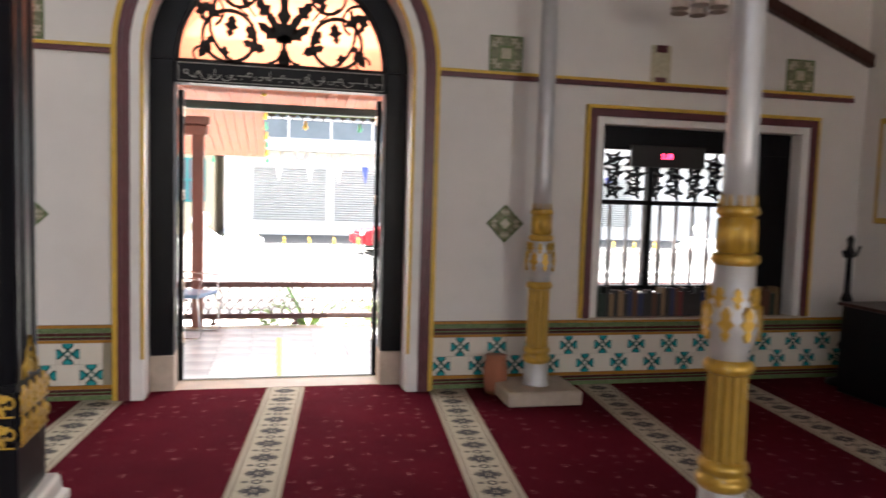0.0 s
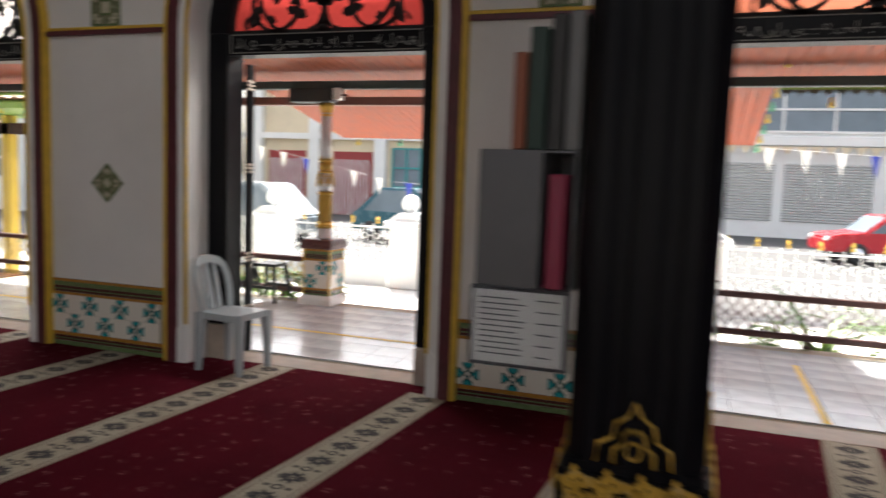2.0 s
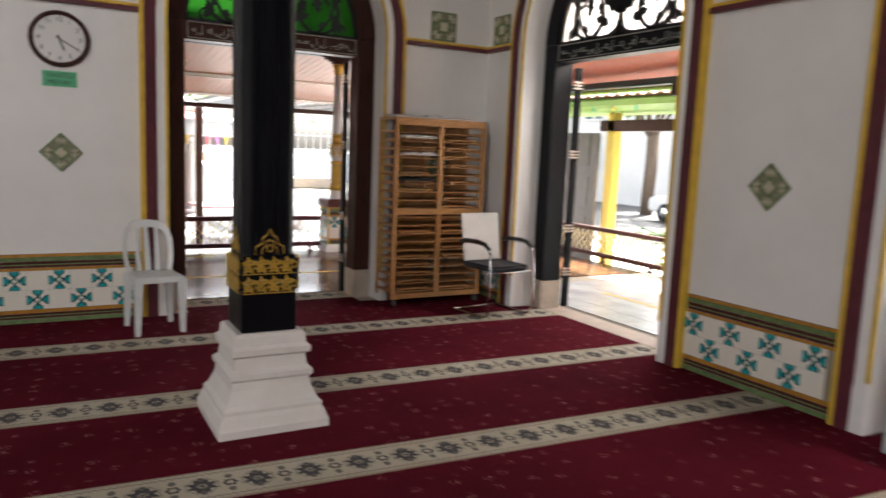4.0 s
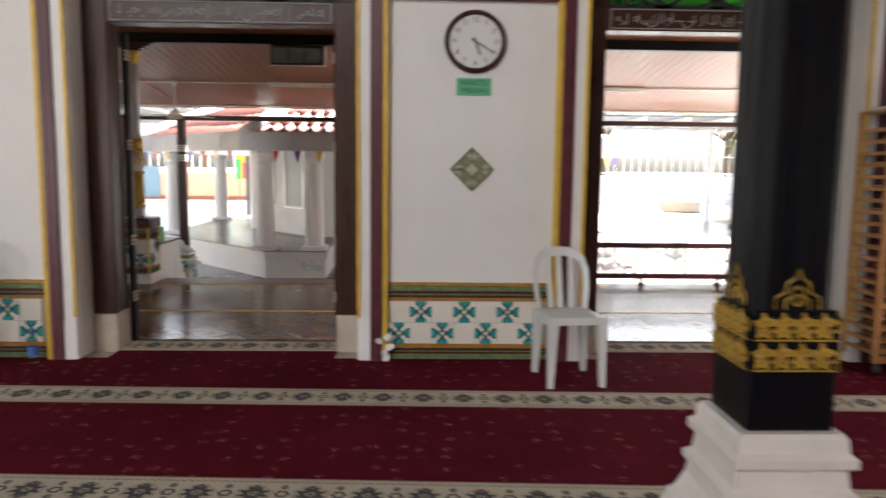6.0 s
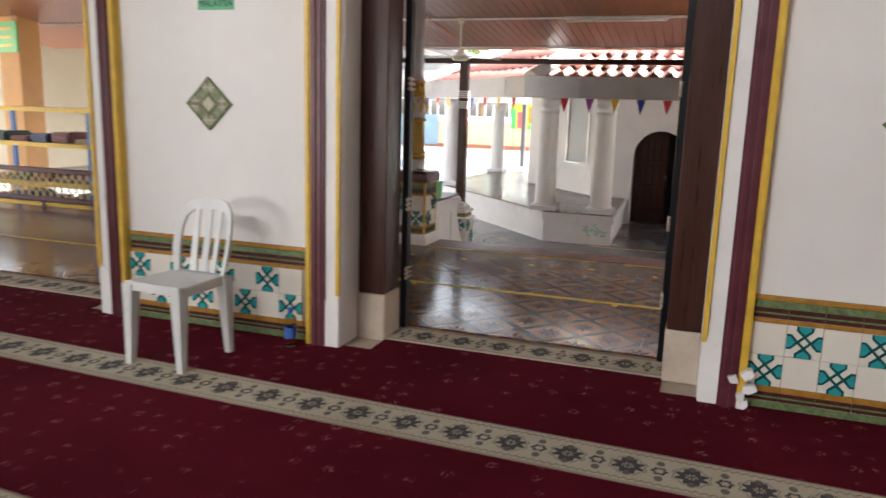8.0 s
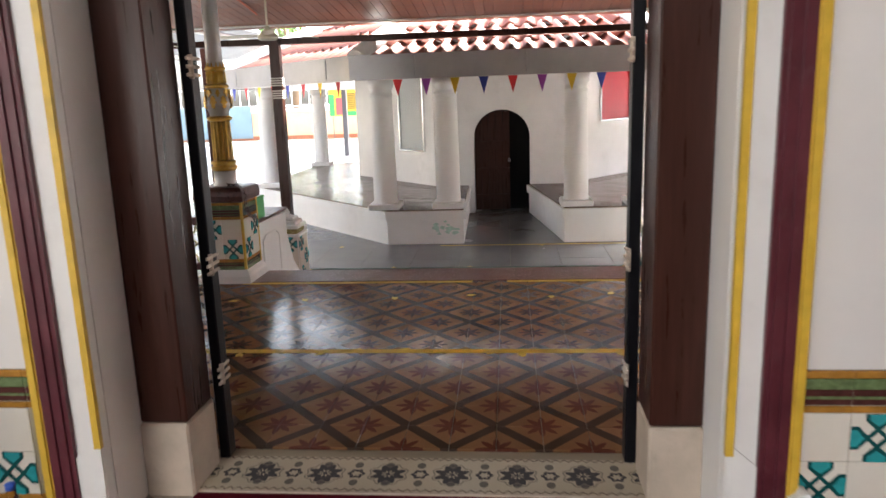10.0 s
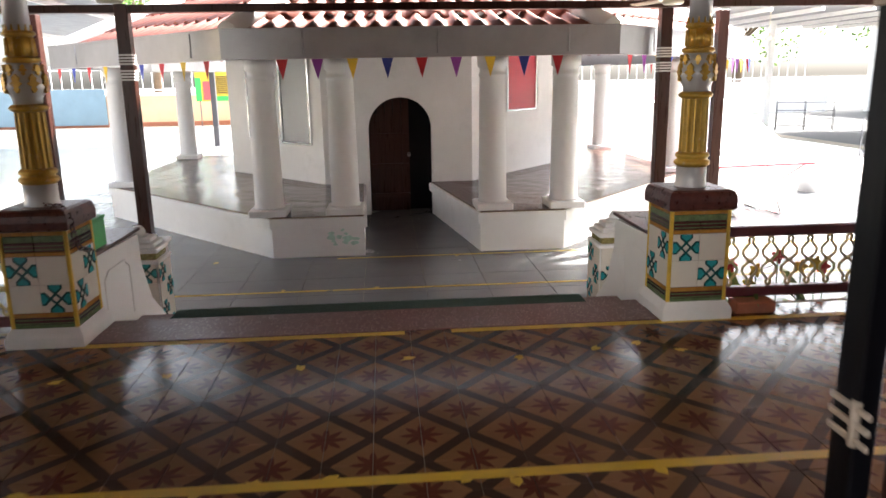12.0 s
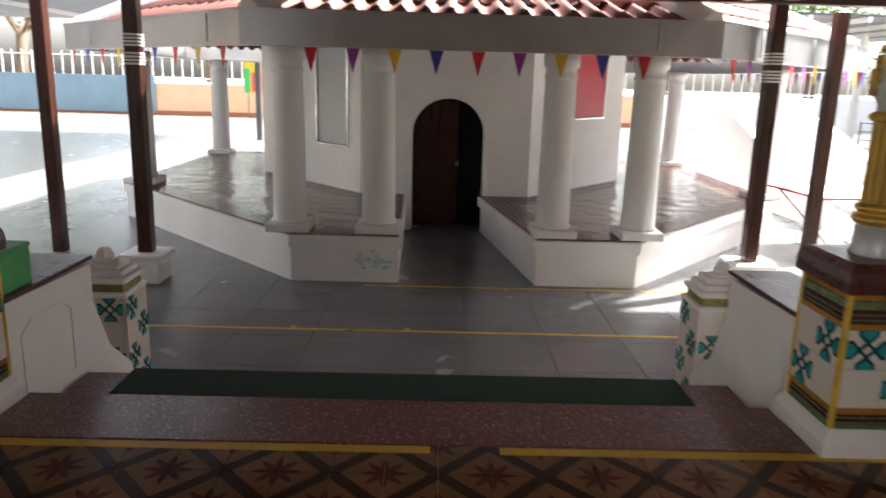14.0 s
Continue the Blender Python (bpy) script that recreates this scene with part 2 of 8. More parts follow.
def carpet_stripe():
    """Cream runner woven with a row of dark medallions and smaller rings between two fine borders; runs along object y, 0.29 wide."""
    m, nt, p = nodes("cream_stripe")
    tc = nt.nodes.new("ShaderNodeTexCoord")
    sx = nt.nodes.new("ShaderNodeSeparateXYZ")
    link(nt, tc.outputs["Object"], sx.inputs[0])
    x, y = sx.outputs[0], sx.outputs[1]

    def rosette(period, shift, r_in, r_out, petals, amp):
        yy = math_n(nt, "SUBTRACT", math_n(nt, "FLOORED_MODULO", math_n(nt, "ADD", y, shift), period), period / 2)
        r = math_n(nt, "SQRT", math_n(nt, "ADD", math_n(nt, "MULTIPLY", x, x), math_n(nt, "MULTIPLY", yy, yy)))
        a = math_n(nt, "ARCTAN2", yy, x)
        w = math_n(nt, "MULTIPLY", math_n(nt, "COSINE", math_n(nt, "MULTIPLY", a, petals)), amp)
        r = math_n(nt, "ADD", r, w)
        return math_n(nt, "MULTIPLY", math_n(nt, "GREATER_THAN", r, r_in), math_n(nt, "LESS_THAN", r, r_out))
    P = 0.235
    big = rosette(P, 0.0, 0.014, 0.055, 8.0, 0.012)
    halo = rosette(P, 0.0, 0.066, 0.072, 8.0, 0.006)
    core = rosette(P, 0.0, -1.0, 0.009, 4.0, 0.0)
    ring = rosette(P, P / 2, 0.016, 0.030, 6.0, 0.004)
    ax = math_n(nt, "ABSOLUTE", x)
    # small buds either side
    yb = math_n(nt, "SUBTRACT", math_n(nt, "FLOORED_MODULO", math_n(nt, "ADD", y, P / 4), P / 2), P / 4)
    xb = math_n(nt, "SUBTRACT", ax, 0.062)
    rb = math_n(nt, "SQRT", math_n(nt, "ADD", math_n(nt, "MULTIPLY", math_n(nt, "MULTIPLY", xb, xb), 0.6), math_n(nt, "MULTIPLY", yb, yb)))
    bud = math_n(nt, "LESS_THAN", rb, 0.016)
    dark = math_n(nt, "MINIMUM", math_n(nt, "ADD", math_n(nt, "ADD", math_n(nt, "ADD", big, core), math_n(nt, "ADD", ring, math_n(nt, "MULTIPLY", halo, 0.6))), math_n(nt, "MULTIPLY", bud, 0.8)), 1.0)
    # fine zigzag border
    zz = math_n(nt, "PINGPONG", y, 0.016)
    edge = math_n(nt, "LESS_THAN", math_n(nt, "ABSOLUTE", math_n(nt, "SUBTRACT", math_n(nt, "SUBTRACT", ax, 0.103), zz)), 0.004)
    line = math_n(nt, "GREATER_THAN", ax, 0.132)
    v = tc.outputs["Object"]
    pile = noise_tex(nt, v, 240, 3)
    big_n = noise_tex(nt, v, 2.0, 4)
    base = mix(nt, ramp(nt, big_n, 0.3, 0.7), (0.46, 0.41, 0.31), (0.58, 0.53, 0.42))
    col = mix(nt, math_n(nt, "MULTIPLY", pile, 0.45), base, (0.28, 0.23, 0.16))
    col = mix(nt, math_n(nt, "MULTIPLY", dark, 0.95), col, (0.03, 0.03, 0.04))
    col = mix(nt, math_n(nt, "MULTIPLY", edge, 0.85), col, (0.12, 0.08, 0.07))
    col = mix(nt, math_n(nt, "MULTIPLY", line, 0.5), col, (0.2, 0.13, 0.09))
    link(nt, col, p.inputs["Base Color"])
    p.inputs["Roughness"].default_value = 0.95
    bump(nt, p, pile, 0.6, 0.006)
    return m


def encaustic():
    """Polished cement tiles: dark diagonal bands on tan with an eight-point brown star; period 0.376 m."""
    m, nt, p = nodes("encaustic_tile")
    sx = nt.nodes.new("ShaderNodeSeparateXYZ")
    link(nt, place(nt), sx.inputs[0])
    x, y = sx.outputs[0], sx.outputs[1]
    S = 0.376
    x, y = math_n(nt, "MULTIPLY", math_n(nt, "ADD", x, 9.76), S / 0.404), math_n(nt, "MULTIPLY", math_n(nt, "ADD", y, 0.527), S / 0.371)
    SX, SYO = S / 2, S / 2

    def cell(v, shift=0.0):
        return math_n(nt, "SUBTRACT", math_n(nt, "FLOORED_MODULO", math_n(nt, "ADD", v, shift), S), S / 2)
    u, w = cell(x, SX), cell(y, SYO)
    au, aw = math_n(nt, "ABSOLUTE", u), math_n(nt, "ABSOLUTE", w)
    d = math_n(nt, "ADD", au, aw)
    band = math_n(nt, "LESS_THAN", math_n(nt, "ABSOLUTE", math_n(nt, "SUBTRACT", d, S / 2)), 0.033)
    # stars at the cell centre and corners
    def star(u, w):
        r = math_n(nt, "SQRT", math_n(nt, "ADD", math_n(nt, "MULTIPLY", u, u), math_n(nt, "MULTIPLY", w, w)))
        a = math_n(nt, "ARCTAN2", w, u)
        t = math_n(nt, "PINGPONG", math_n(nt, "ADD", a, math.pi / 8), math.pi / 8)
        lim = math_n(nt, "SUBTRACT", 0.088, math_n(nt, "MULTIPLY", math_n(nt, "SUBTRACT", math.pi / 8, t), 0.14))
        inside = math_n(nt, "LESS_THAN", r, lim)
        half = math_n(nt, "GREATER_THAN", math_n(nt, "SINE", math_n(nt, "MULTIPLY", a, 4.0)), 0.0)
        return inside, half
    s1, h1 = star(u, w)
    s2, h2 = star(cell(x, SX + S / 2), cell(y, SYO + S / 2))
    st = math_n(nt, "MAXIMUM", s1, s2)
    v = place(nt)
    n1, n2 = noise_tex(nt, v, 3, 5), noise_tex(nt, v, 70, 3)
    tan_c = mix(nt, ramp(nt, n1, 0.3, 0.7), (0.20, 0.098, 0.042), (0.27, 0.14, 0.064))
    drk = mix(nt, n1, (0.030, 0.017, 0.013), (0.052, 0.032, 0.024))
    stc = mix(nt, math_n(nt, "MULTIPLY", math_n(nt, "ADD", h1, h2), 0.3), (0.13, 0.032, 0.020), (0.05, 0.017, 0.013))
    col = mix(nt, band, tan_c, drk)
    col = mix(nt, st, col, stc)
    col = mix(nt, math_n(nt, "MULTIPLY", n2, 0.25), col, (0.06, 0.04, 0.03))
    oi = nt.nodes.new("ShaderNodeObjectInfo")
    col = mix(nt, math_n(nt, "MULTIPLY", oi.outputs["Random"], 0.18), col, (0.05, 0.03, 0.02))
    link(nt, col, p.inputs["Base Color"])
    link(nt, math_n(nt, "ADD", math_n(nt, "MULTIPLY", n1, 0.18), 0.06), p.inputs["Roughness"])
    p.inputs["Specular IOR Level"].default_value = 0.2
    bump(nt, p, n1, 0.06, 0.01)
    return m


def grey_tile():
    m, nt, p = nodes("grey_porcelain")
    v = place(nt)
    n1, n2 = noise_tex(nt, v, 1.5, 5), noise_tex(nt, v, 60, 3)
    col = mix(nt, ramp(nt, n1, 0.3, 0.7), (0.15, 0.155, 0.165), (0.20, 0.205, 0.215))
    col = mix(nt, math_n(nt, "MULTIPLY", n2, 0.25), col, (0.1, 0.1, 0.1))
    oi = nt.nodes.new("ShaderNodeObjectInfo")
    col = mix(nt, math_n(nt, "MULTIPLY", oi.outputs["Random"], 0.15), col, (0.12, 0.12, 0.125))
    link(nt, col, p.inputs["Base Color"])
    link(nt, math_n(nt, "ADD", math_n(nt, "MULTIPLY", n1, 0.2), 0.14), p.inputs["Roughness"])
    bump(nt, p, n1, 0.04, 0.01)
    return m


def slate_tile():
    m, nt, p = nodes("glazed_crazy_paving")
    v = place(nt)
    vo = nt.nodes.new("ShaderNodeTexVoronoi")
    vo.inputs["Scale"].default_value = 3.6
    link(nt, v, vo.inputs["Vector"])
    n1 = noise_tex(nt, v, 5, 5)
    col = mix(nt, vo.outputs["Color"], (0.11, 0.045, 0.030), (0.24, 0.14, 0.09))
    col = mix(nt, math_n(nt, "MULTIPLY", n1, 0.6), col, (0.08, 0.045, 0.035))
    link(nt, col, p.inputs["Base Color"])
    link(nt, math_n(nt, "ADD", math_n(nt, "MULTIPLY", n1, 0.25), 0.08), p.inputs["Roughness"])
    bump(nt, p, math_n(nt, "ADD", n1, math_n(nt, "MULTIPLY", vo.outputs["Distance"], 1.5)), 0.5, 0.02)
    return m


def terrazzo():
    m, nt, p = nodes("terrazzo")
    v = place(nt)
    vo = nt.nodes.new("ShaderNodeTexVoronoi")
    vo.inputs["Scale"].default_value = 75.0
    link(nt, v, vo.inputs["Vector"])
    hue = nt.nodes.new("ShaderNodeSeparateColor")
    link(nt, vo.outputs["Color"], hue.inputs[0])
    chip = math_n(nt, "MULTIPLY", math_n(nt, "LESS_THAN", vo.outputs["Distance"], 0.42), math_n(nt, "GREATER_THAN", hue.outputs[0], 0.45))
    base = mix(nt, noise_tex(nt, v, 2.5, 5), (0.10, 0.030, 0.026), (0.17, 0.065, 0.055))
    chips = mix(nt, hue.outputs[1], (0.16, 0.06, 0.05), (0.46, 0.33, 0.29))
    link(nt, mix(nt, math_n(nt, "MULTIPLY", chip, 0.8), base, chips), p.inputs["Base Color"])
    link(nt, math_n(nt, "ADD", math_n(nt, "MULTIPLY", noise_tex(nt, v, 4, 4), 0.25), 0.2), p.inputs["Roughness"])
    return m


TERRAZZO = terrazzo()
CARPET, STRIPE, ENCAUSTIC, GREYTILE, SLATE = carpet_red(), carpet_stripe(), encaustic(), grey_tile(), slate_tile()


# ---- building blocks ----
def part(name, bm, material, parent=None, label="", smooth=False, m=None):
    me = bpy.data.meshes.new(name)
    bm.normal_update()
    bm.to_mesh(me)
    bm.free()
    for mt in (material if isinstance(material, (list, tuple)) else (material,)):
        me.materials.append(mt)
    if smooth:
        for f in me.polygons:
            f.use_smooth = True
    ob = new(name, me)
    if parent:
        ob.parent = parent
    if m is not None:
        ob.matrix_basis = m
    if label:
        ob["label"] = label
    return ob


def thing(name, label, category, m=None, group="", kind=""):
    e = new(name)
    e.empty_display_size = 0.1
    if m is not None:
        e.matrix_basis = m
    return tagged(e, label, category, group, kind)


def bm_new():
    return bmesh.new()


def box(bm, x0, y0, z0, x1, y1, z1, bev=0.0, seg=1, mi=0):
    vs = [bm.verts.new(p) for p in ((x0, y0, z0), (x1, y0, z0), (x1, y1, z0), (x0, y1, z0), (x0, y0, z1), (x1, y0, z1), (x1, y1, z1), (x0, y1, z1))]
    fs = [bm.faces.new([vs[i] for i in q]) for q in ((3, 2, 1, 0), (4, 5, 6, 7), (0, 1, 5, 4), (1, 2, 6, 5), (2, 3, 7, 6), (3, 0, 4, 7))]
    for f in fs:
        f.material_index = mi
    if bev:
        es = list({e for f in fs for e in f.edges})
        r = bmesh.ops.bevel(bm, geom=es, offset=bev, segments=seg, affect="EDGES", clamp_overlap=True)
        for f in r["faces"]:
            f.material_index = mi
    return vs


def cube(x0, y0, z0, x1, y1, z1, bev=0.0, seg=1):
    bm = bm_new()
    box(bm, x0, y0, z0, x1, y1, z1, bev, seg)
    return bm


def prism(bm, pts, lo, hi, axis="z", mi=0):
    """A polygon pushed along an axis. For axis y the points are (x, z), for axis x (y, z)."""
    def at(p, h):
        return (p[0], p[1], h) if axis == "z" else (p[0], h, p[1]) if axis == "y" else (h, p[0], p[1])
    a = [bm.verts.new(at(p, lo)) for p in pts]
    b = [bm.verts.new(at(p, hi)) for p in pts]
    fs = [bm.faces.new(a[::-1]), bm.faces.new(b)]
    n = len(pts)
    for i in range(n):
        fs.append(bm.faces.new((a[i], a[(i + 1) % n], b[(i + 1) % n], b[i])))
    for f in fs:
        f.material_index = mi
    bmesh.ops.recalc_face_normals(bm, faces=fs)
    return fs


def lathe(bm, profile, x=0, y=0, seg=24, mi=0, caps=True):
    """A turned body from (radius, height) pairs."""
    rings = []
    for r, z in profile:
        ring = []
        for i in range(seg):
            a = 2 * math.pi * (i + 0.5) / seg
            ring.append(bm.verts.new((x + r * math.cos(a), y + r * math.sin(a), z)))
        rings.append(ring)
    for a, b in zip(rings, rings[1:]):
        for i in range(seg):
            f = bm.faces.new((a[i], a[(i + 1) % seg], b[(i + 1) % seg], b[i]))
            f.material_index, f.smooth = mi, seg > 8
    for ring, flip in ((rings[0], True), (rings[-1], False)):
        if caps and profile[0 if flip else -1][0] > 1e-4:
            f = bm.faces.new(ring[::-1] if flip else ring)
            f.material_index = mi


def tube(bm, a, b, r, seg=8, r2=None, mi=0):
    a, b = Vector(a), Vector(b)
    q = (b - a).to_track_quat("Z", "Y").to_matrix()
    r2 = r if r2 is None else r2
    ra, rb = [], []
    for i in range(seg):
        t = 2 * math.pi * i / seg
        d = q @ Vector((math.cos(t), math.sin(t), 0))
        ra.append(bm.verts.new(a + d * r)), rb.append(bm.verts.new(b + d * r2))
    for i in range(seg):
        f = bm.faces.new((ra[i], ra[(i + 1) % seg], rb[(i + 1) % seg], rb[i]))
        f.smooth, f.material_index = True, mi
    bm.faces.new(ra[::-1]).material_index = mi
    bm.faces.new(rb).material_index = mi


def pipe(bm, pts, r, seg=8, mi=0):
    """A bent tube through points, with round joints."""
    pts = [Vector(p) for p in pts]
    rings = []
    for i, p in enumerate(pts):
        d = (pts[min(i + 1, len(pts) - 1)] - pts[max(i - 1, 0)]).normalized()
        ref = Vector((0, 0, 1)) if abs(d.z) < 0.9 else Vector((1, 0, 0))
        u = d.cross(ref).normalized()
        w = d.cross(u)
        rings.append([bm.verts.new(p + r * (math.cos(2 * math.pi * k / seg) * u + math.sin(2 * math.pi * k / seg) * w)) for k in range(seg)])
    fs = []
    for a, b in zip(rings, rings[1:]):
        best = min(range(seg), key=lambda s: (b[s].co - a[0].co).length)
        for k in range(seg):
            f = bm.faces.new((a[k], a[(k + 1) % seg], b[(k + 1 + best) % seg], b[(k + best) % seg]))
            f.smooth, f.material_index = True, mi
            fs.append(f)
    fs += [bm.faces.new(rings[0][::-1]), bm.faces.new(rings[-1])]
    bmesh.ops.recalc_face_normals(bm, faces=fs)


def arch_band(bm, h0, h1, v0, v1, zs, z0=0.0, seg=24, mi=0):
    """A band round an arched opening: half widths h0 to h1, depth v0 to v1, springing at zs."""
    path = [(-1, 0, z0)] + [(-1, 0, zs)] if z0 is not None else []
    path += [(-math.cos(math.pi * i / seg), math.sin(math.pi * i / seg), zs) for i in range(0 if z0 is None else 1, seg + (1 if z0 is None else 0))]
    if z0 is not None:
        path += [(1, 0, zs), (1, 0, z0)]
    rows = []
    for cx, sz, z in path:
        rows.append([bm.verts.new((cx * h, v, z + sz * h)) for h, v in ((h0, v0), (h1, v0), (h1, v1), (h0, v1))])
    fs = []
    for a, b in zip(rows, rows[1:]):
        for k in range(4):
            fs.append(bm.faces.new((a[k], a[(k + 1) % 4], b[(k + 1) % 4], b[k])))
    fs += [bm.faces.new(rows[0][::-1]), bm.faces.new(rows[-1])]
    for f in fs:
        f.material_index = mi
    bmesh.ops.recalc_face_normals(bm, faces=fs)


def flat_ring(bm, u, z, r, w, v0, v1, a0=0.0, a1=360.0, seg=18, taper=1.0):
    """A flat curved bar, part of a ring, standing in the u-z plane."""
    n = max(3, int(seg * (a1 - a0) / 360) + 1)
    rows = []
    closed = abs(a1 - a0 - 360) < 1e-6
    for i in range(n + (0 if closed else 1)):
        f = i / n
        a = radians(a0 + (a1 - a0) * f)
        hw = w / 2 * (1 + (taper - 1) * f)
        rows.append([bm.verts.new((u + rr * math.cos(a), v, z + rr * math.sin(a))) for rr, v in ((r - hw, v0), (r + hw, v0), (r + hw, v1), (r - hw, v1))])
    fs = []
    for i in range(n if closed else n):
        a, b = rows[i], rows[(i + 1) % len(rows)]
        for k in range(4):
            fs.append(bm.faces.new((a[k], a[(k + 1) % 4], b[(k + 1) % 4], b[k])))
    if not closed:
        fs += [bm.faces.new(rows[0][::-1]), bm.faces.new(rows[-1])]
    bmesh.ops.recalc_face_normals(bm, faces=fs)


def leaf_plate(bm, u, z, ang, ln, wd, v0, v1):
    """A lobed flat leaf standing in the u-z plane, pointing along ang degrees."""
    c, s = math.cos(radians(ang)), math.sin(radians(ang))
    out = [(0, 0.08), (0.2, 0.55), (0.3, 0.3), (0.5, 1.0), (0.62, 0.5), (0.8, 0.6), (1.0, 0.0), (0.8, -0.6), (0.62, -0.5), (0.5, -1.0), (0.3, -0.3), (0.2, -0.55), (0, -0.08)]
    pts = [(u + c * a * ln - s * b * wd, z + s * a * ln + c * b * wd) for a, b in out]
    prism(bm, pts, v0, v1, "y")


def words(body, size, material, m, parent, name="lettering", depth=0.001):
    cu = bpy.data.curves.new(name, "FONT")
    cu.body, cu.size, cu.extrude, cu.align_x, cu.align_y = body, size, depth, "CENTER", "CENTER"
    tmp = new(name, cu)
    me = bpy.data.meshes.new_from_object(tmp.evaluated_get(bpy.context.evaluated_depsgraph_get()))
    bpy.data.objects.remove(tmp)
    me.materials.clear()
    me.materials.append(material)
    ob = new(name, me)
    ob.parent = parent
    ob.matrix_basis = m
    return ob


# ---- the hall ----
NY, WX, EX, SY, TH = 4.955, -8.61, 5.0, -8.65, 0.45
BAY, SPRING, CLEARH = 3.465, 2.47, 0.785
N_DOORS, W_DOORS = [-0.03, -3.495, -6.96], [2.85, -0.615, -4.21]
S_DOORS = [-6.96, -3.495, -0.03]
TOP = 4.3
MASON = 0.955


def pierced_wall(name, spans, lo, hi, label):
    """A wall along local x from lo to hi, thickness TH towards +y, with arched openings centred on spans."""
    bm = bm_new()
    xs = sorted(spans)
    edges = [lo] + [e for c in xs for e in (c - MASON, c + MASON)] + [hi]
    for a, b in zip(edges[0::2], edges[1::2]):
        box(bm, a, 0, 0, b, TH, SPRING)
    mids = [lo] + [(a + b) / 2 for a, b in zip(xs, xs[1:])] + [hi]
    for c, a, b in zip(xs, mids, mids[1:]):
        arc = [(c + MASON * math.cos(math.pi * i / 24), SPRING + MASON * math.sin(math.pi * i / 24)) for i in range(25)]
        left = arc[12:] + [(a, SPRING), (a, TOP), (c, TOP)]
        right = [(c, TOP), (b, TOP), (b, SPRING)] + arc[:13]
        prism(bm, left, 0, TH, "y")
        prism(bm, right, 0, TH, "y")
    ob = part(name, bm, PLASTER)
    return tagged(ob, label, "wall", kind="structure")


def straight_wall(name, holes, lo, hi, label):
    bm = bm_new()
    x = lo
    for a, b, z0, z1 in holes:
        box(bm, x, 0, 0, a, TH, TOP)
        if z0 > 0:
            box(bm, a, 0, 0, b, TH, z0)
        box(bm, a, 0, z1, b, TH, TOP)
        x = b
    box(bm, x, 0, 0, hi, TH, TOP)
    ob = part(name, bm, PLASTER)
    return tagged(ob, label, "wall", kind="structure")


M_N = Matrix.Translation((0, NY, 0))
M_W = Matrix.Translation((WX, 0, 0)) @ Matrix.Rotation(math.pi / 2, 4, "Z")
M_S = Matrix.Translation((0, SY, 0)) @ Matrix.Rotation(math.pi, 4, "Z")
M_E = Matrix.Translation((EX, 0, 0)) @ Matrix.Rotation(-math.pi / 2, 4, "Z")
WIN = (2.51, 4.37, 0.545, 2.15)

wn = pierced_wall("wall_north_doors", N_DOORS, WX - TH, 1.75, "white plastered wall with arched doorways")
wn.matrix_basis = M_N
wn2 = straight_wall("wall_north_window", [WIN], 1.75, EX + TH, "white plastered wall with a wide window")
wn2.matrix_basis = M_N
ww = pierced_wall("wall_west", W_DOORS, SY, NY - 0.001, "white plastered wall with arched doorways")
ww.matrix_basis = M_W
wsouth = pierced_wall("wall_south", [-c for c in S_DOORS], -EX - TH, -WX + TH, "white plastered wall with arched doorways")
wsouth.matrix_basis = M_S
weast = straight_wall("wall_east", [], -NY + 0.001, -SY - 0.001, "plain white plastered wall")
weast.matrix_basis = M_E
# unseen raised lantern, added so a lamp can light the hall from above
LX0, LX1, LY0, LY1 = -4.6, 1.0, -5.0, 1.4
bm = bm_new()
for q in ((WX - TH, SY - TH, LX0, NY + TH), (LX1, SY - TH, EX + TH, NY + TH), (LX0, SY - TH, LX1, LY0), (LX0, LY1, LX1, NY + TH)):
    box(bm, q[0], q[1], TOP, q[2], q[3], TOP + 0.12)
box(bm, LX0 - 0.1, LY0 - 0.1, 6.3, LX1 + 0.1, LY1 + 0.1, 6.42)
box(bm, LX0 - 0.1, LY0, TOP + 0.12, LX0, LY1, 6.3)
box(bm, LX0 - 0.1, LY1, TOP + 0.12, LX1 + 0.1, LY1 + 0.1, 6.3)
for z0, z1 in ((TOP + 0.12, 4.9), (6.1, 6.3)):
    box(bm, LX1, LY0 - 0.1, z0, LX1 + 0.1, LY1, z1)
    box(bm, LX0 - 0.1, LY0 - 0.1, z0, LX1, LY0, z1)
ce = part("ceiling", bm, ROOMCEIL)
tagged(ce, "dark timber ceiling of the hall", "ceiling", kind="structure")
fl = part("floor", cube(WX - TH, SY - TH, -0.3, EX + TH, NY + TH, -0.012), STONE)
tagged(fl, "stone floor slab under the carpet", "floor", kind="structure")
cp = part("carpet", cube(WX + 0.002, SY + 0.002, -0.011, EX - 0.002, NY - 0.002, 0.0), CARPET)
tagged(cp, "wall-to-wall dark red prayer carpet with faint sprigs", "carpet")
for c in N_DOORS:
    b = part("carpet_tongue", cube(c - MASON + 0.01, NY - 0.002, -0.011, c + MASON - 0.01, NY + 0.2, -0.0005), CARPET, cp)

for c in W_DOORS:
    part("carpet_tongue", cube(WX - 0.215, c - MASON + 0.17, -0.011, WX + 0.002, c + MASON - 0.17, -0.0005), CARPET, cp)

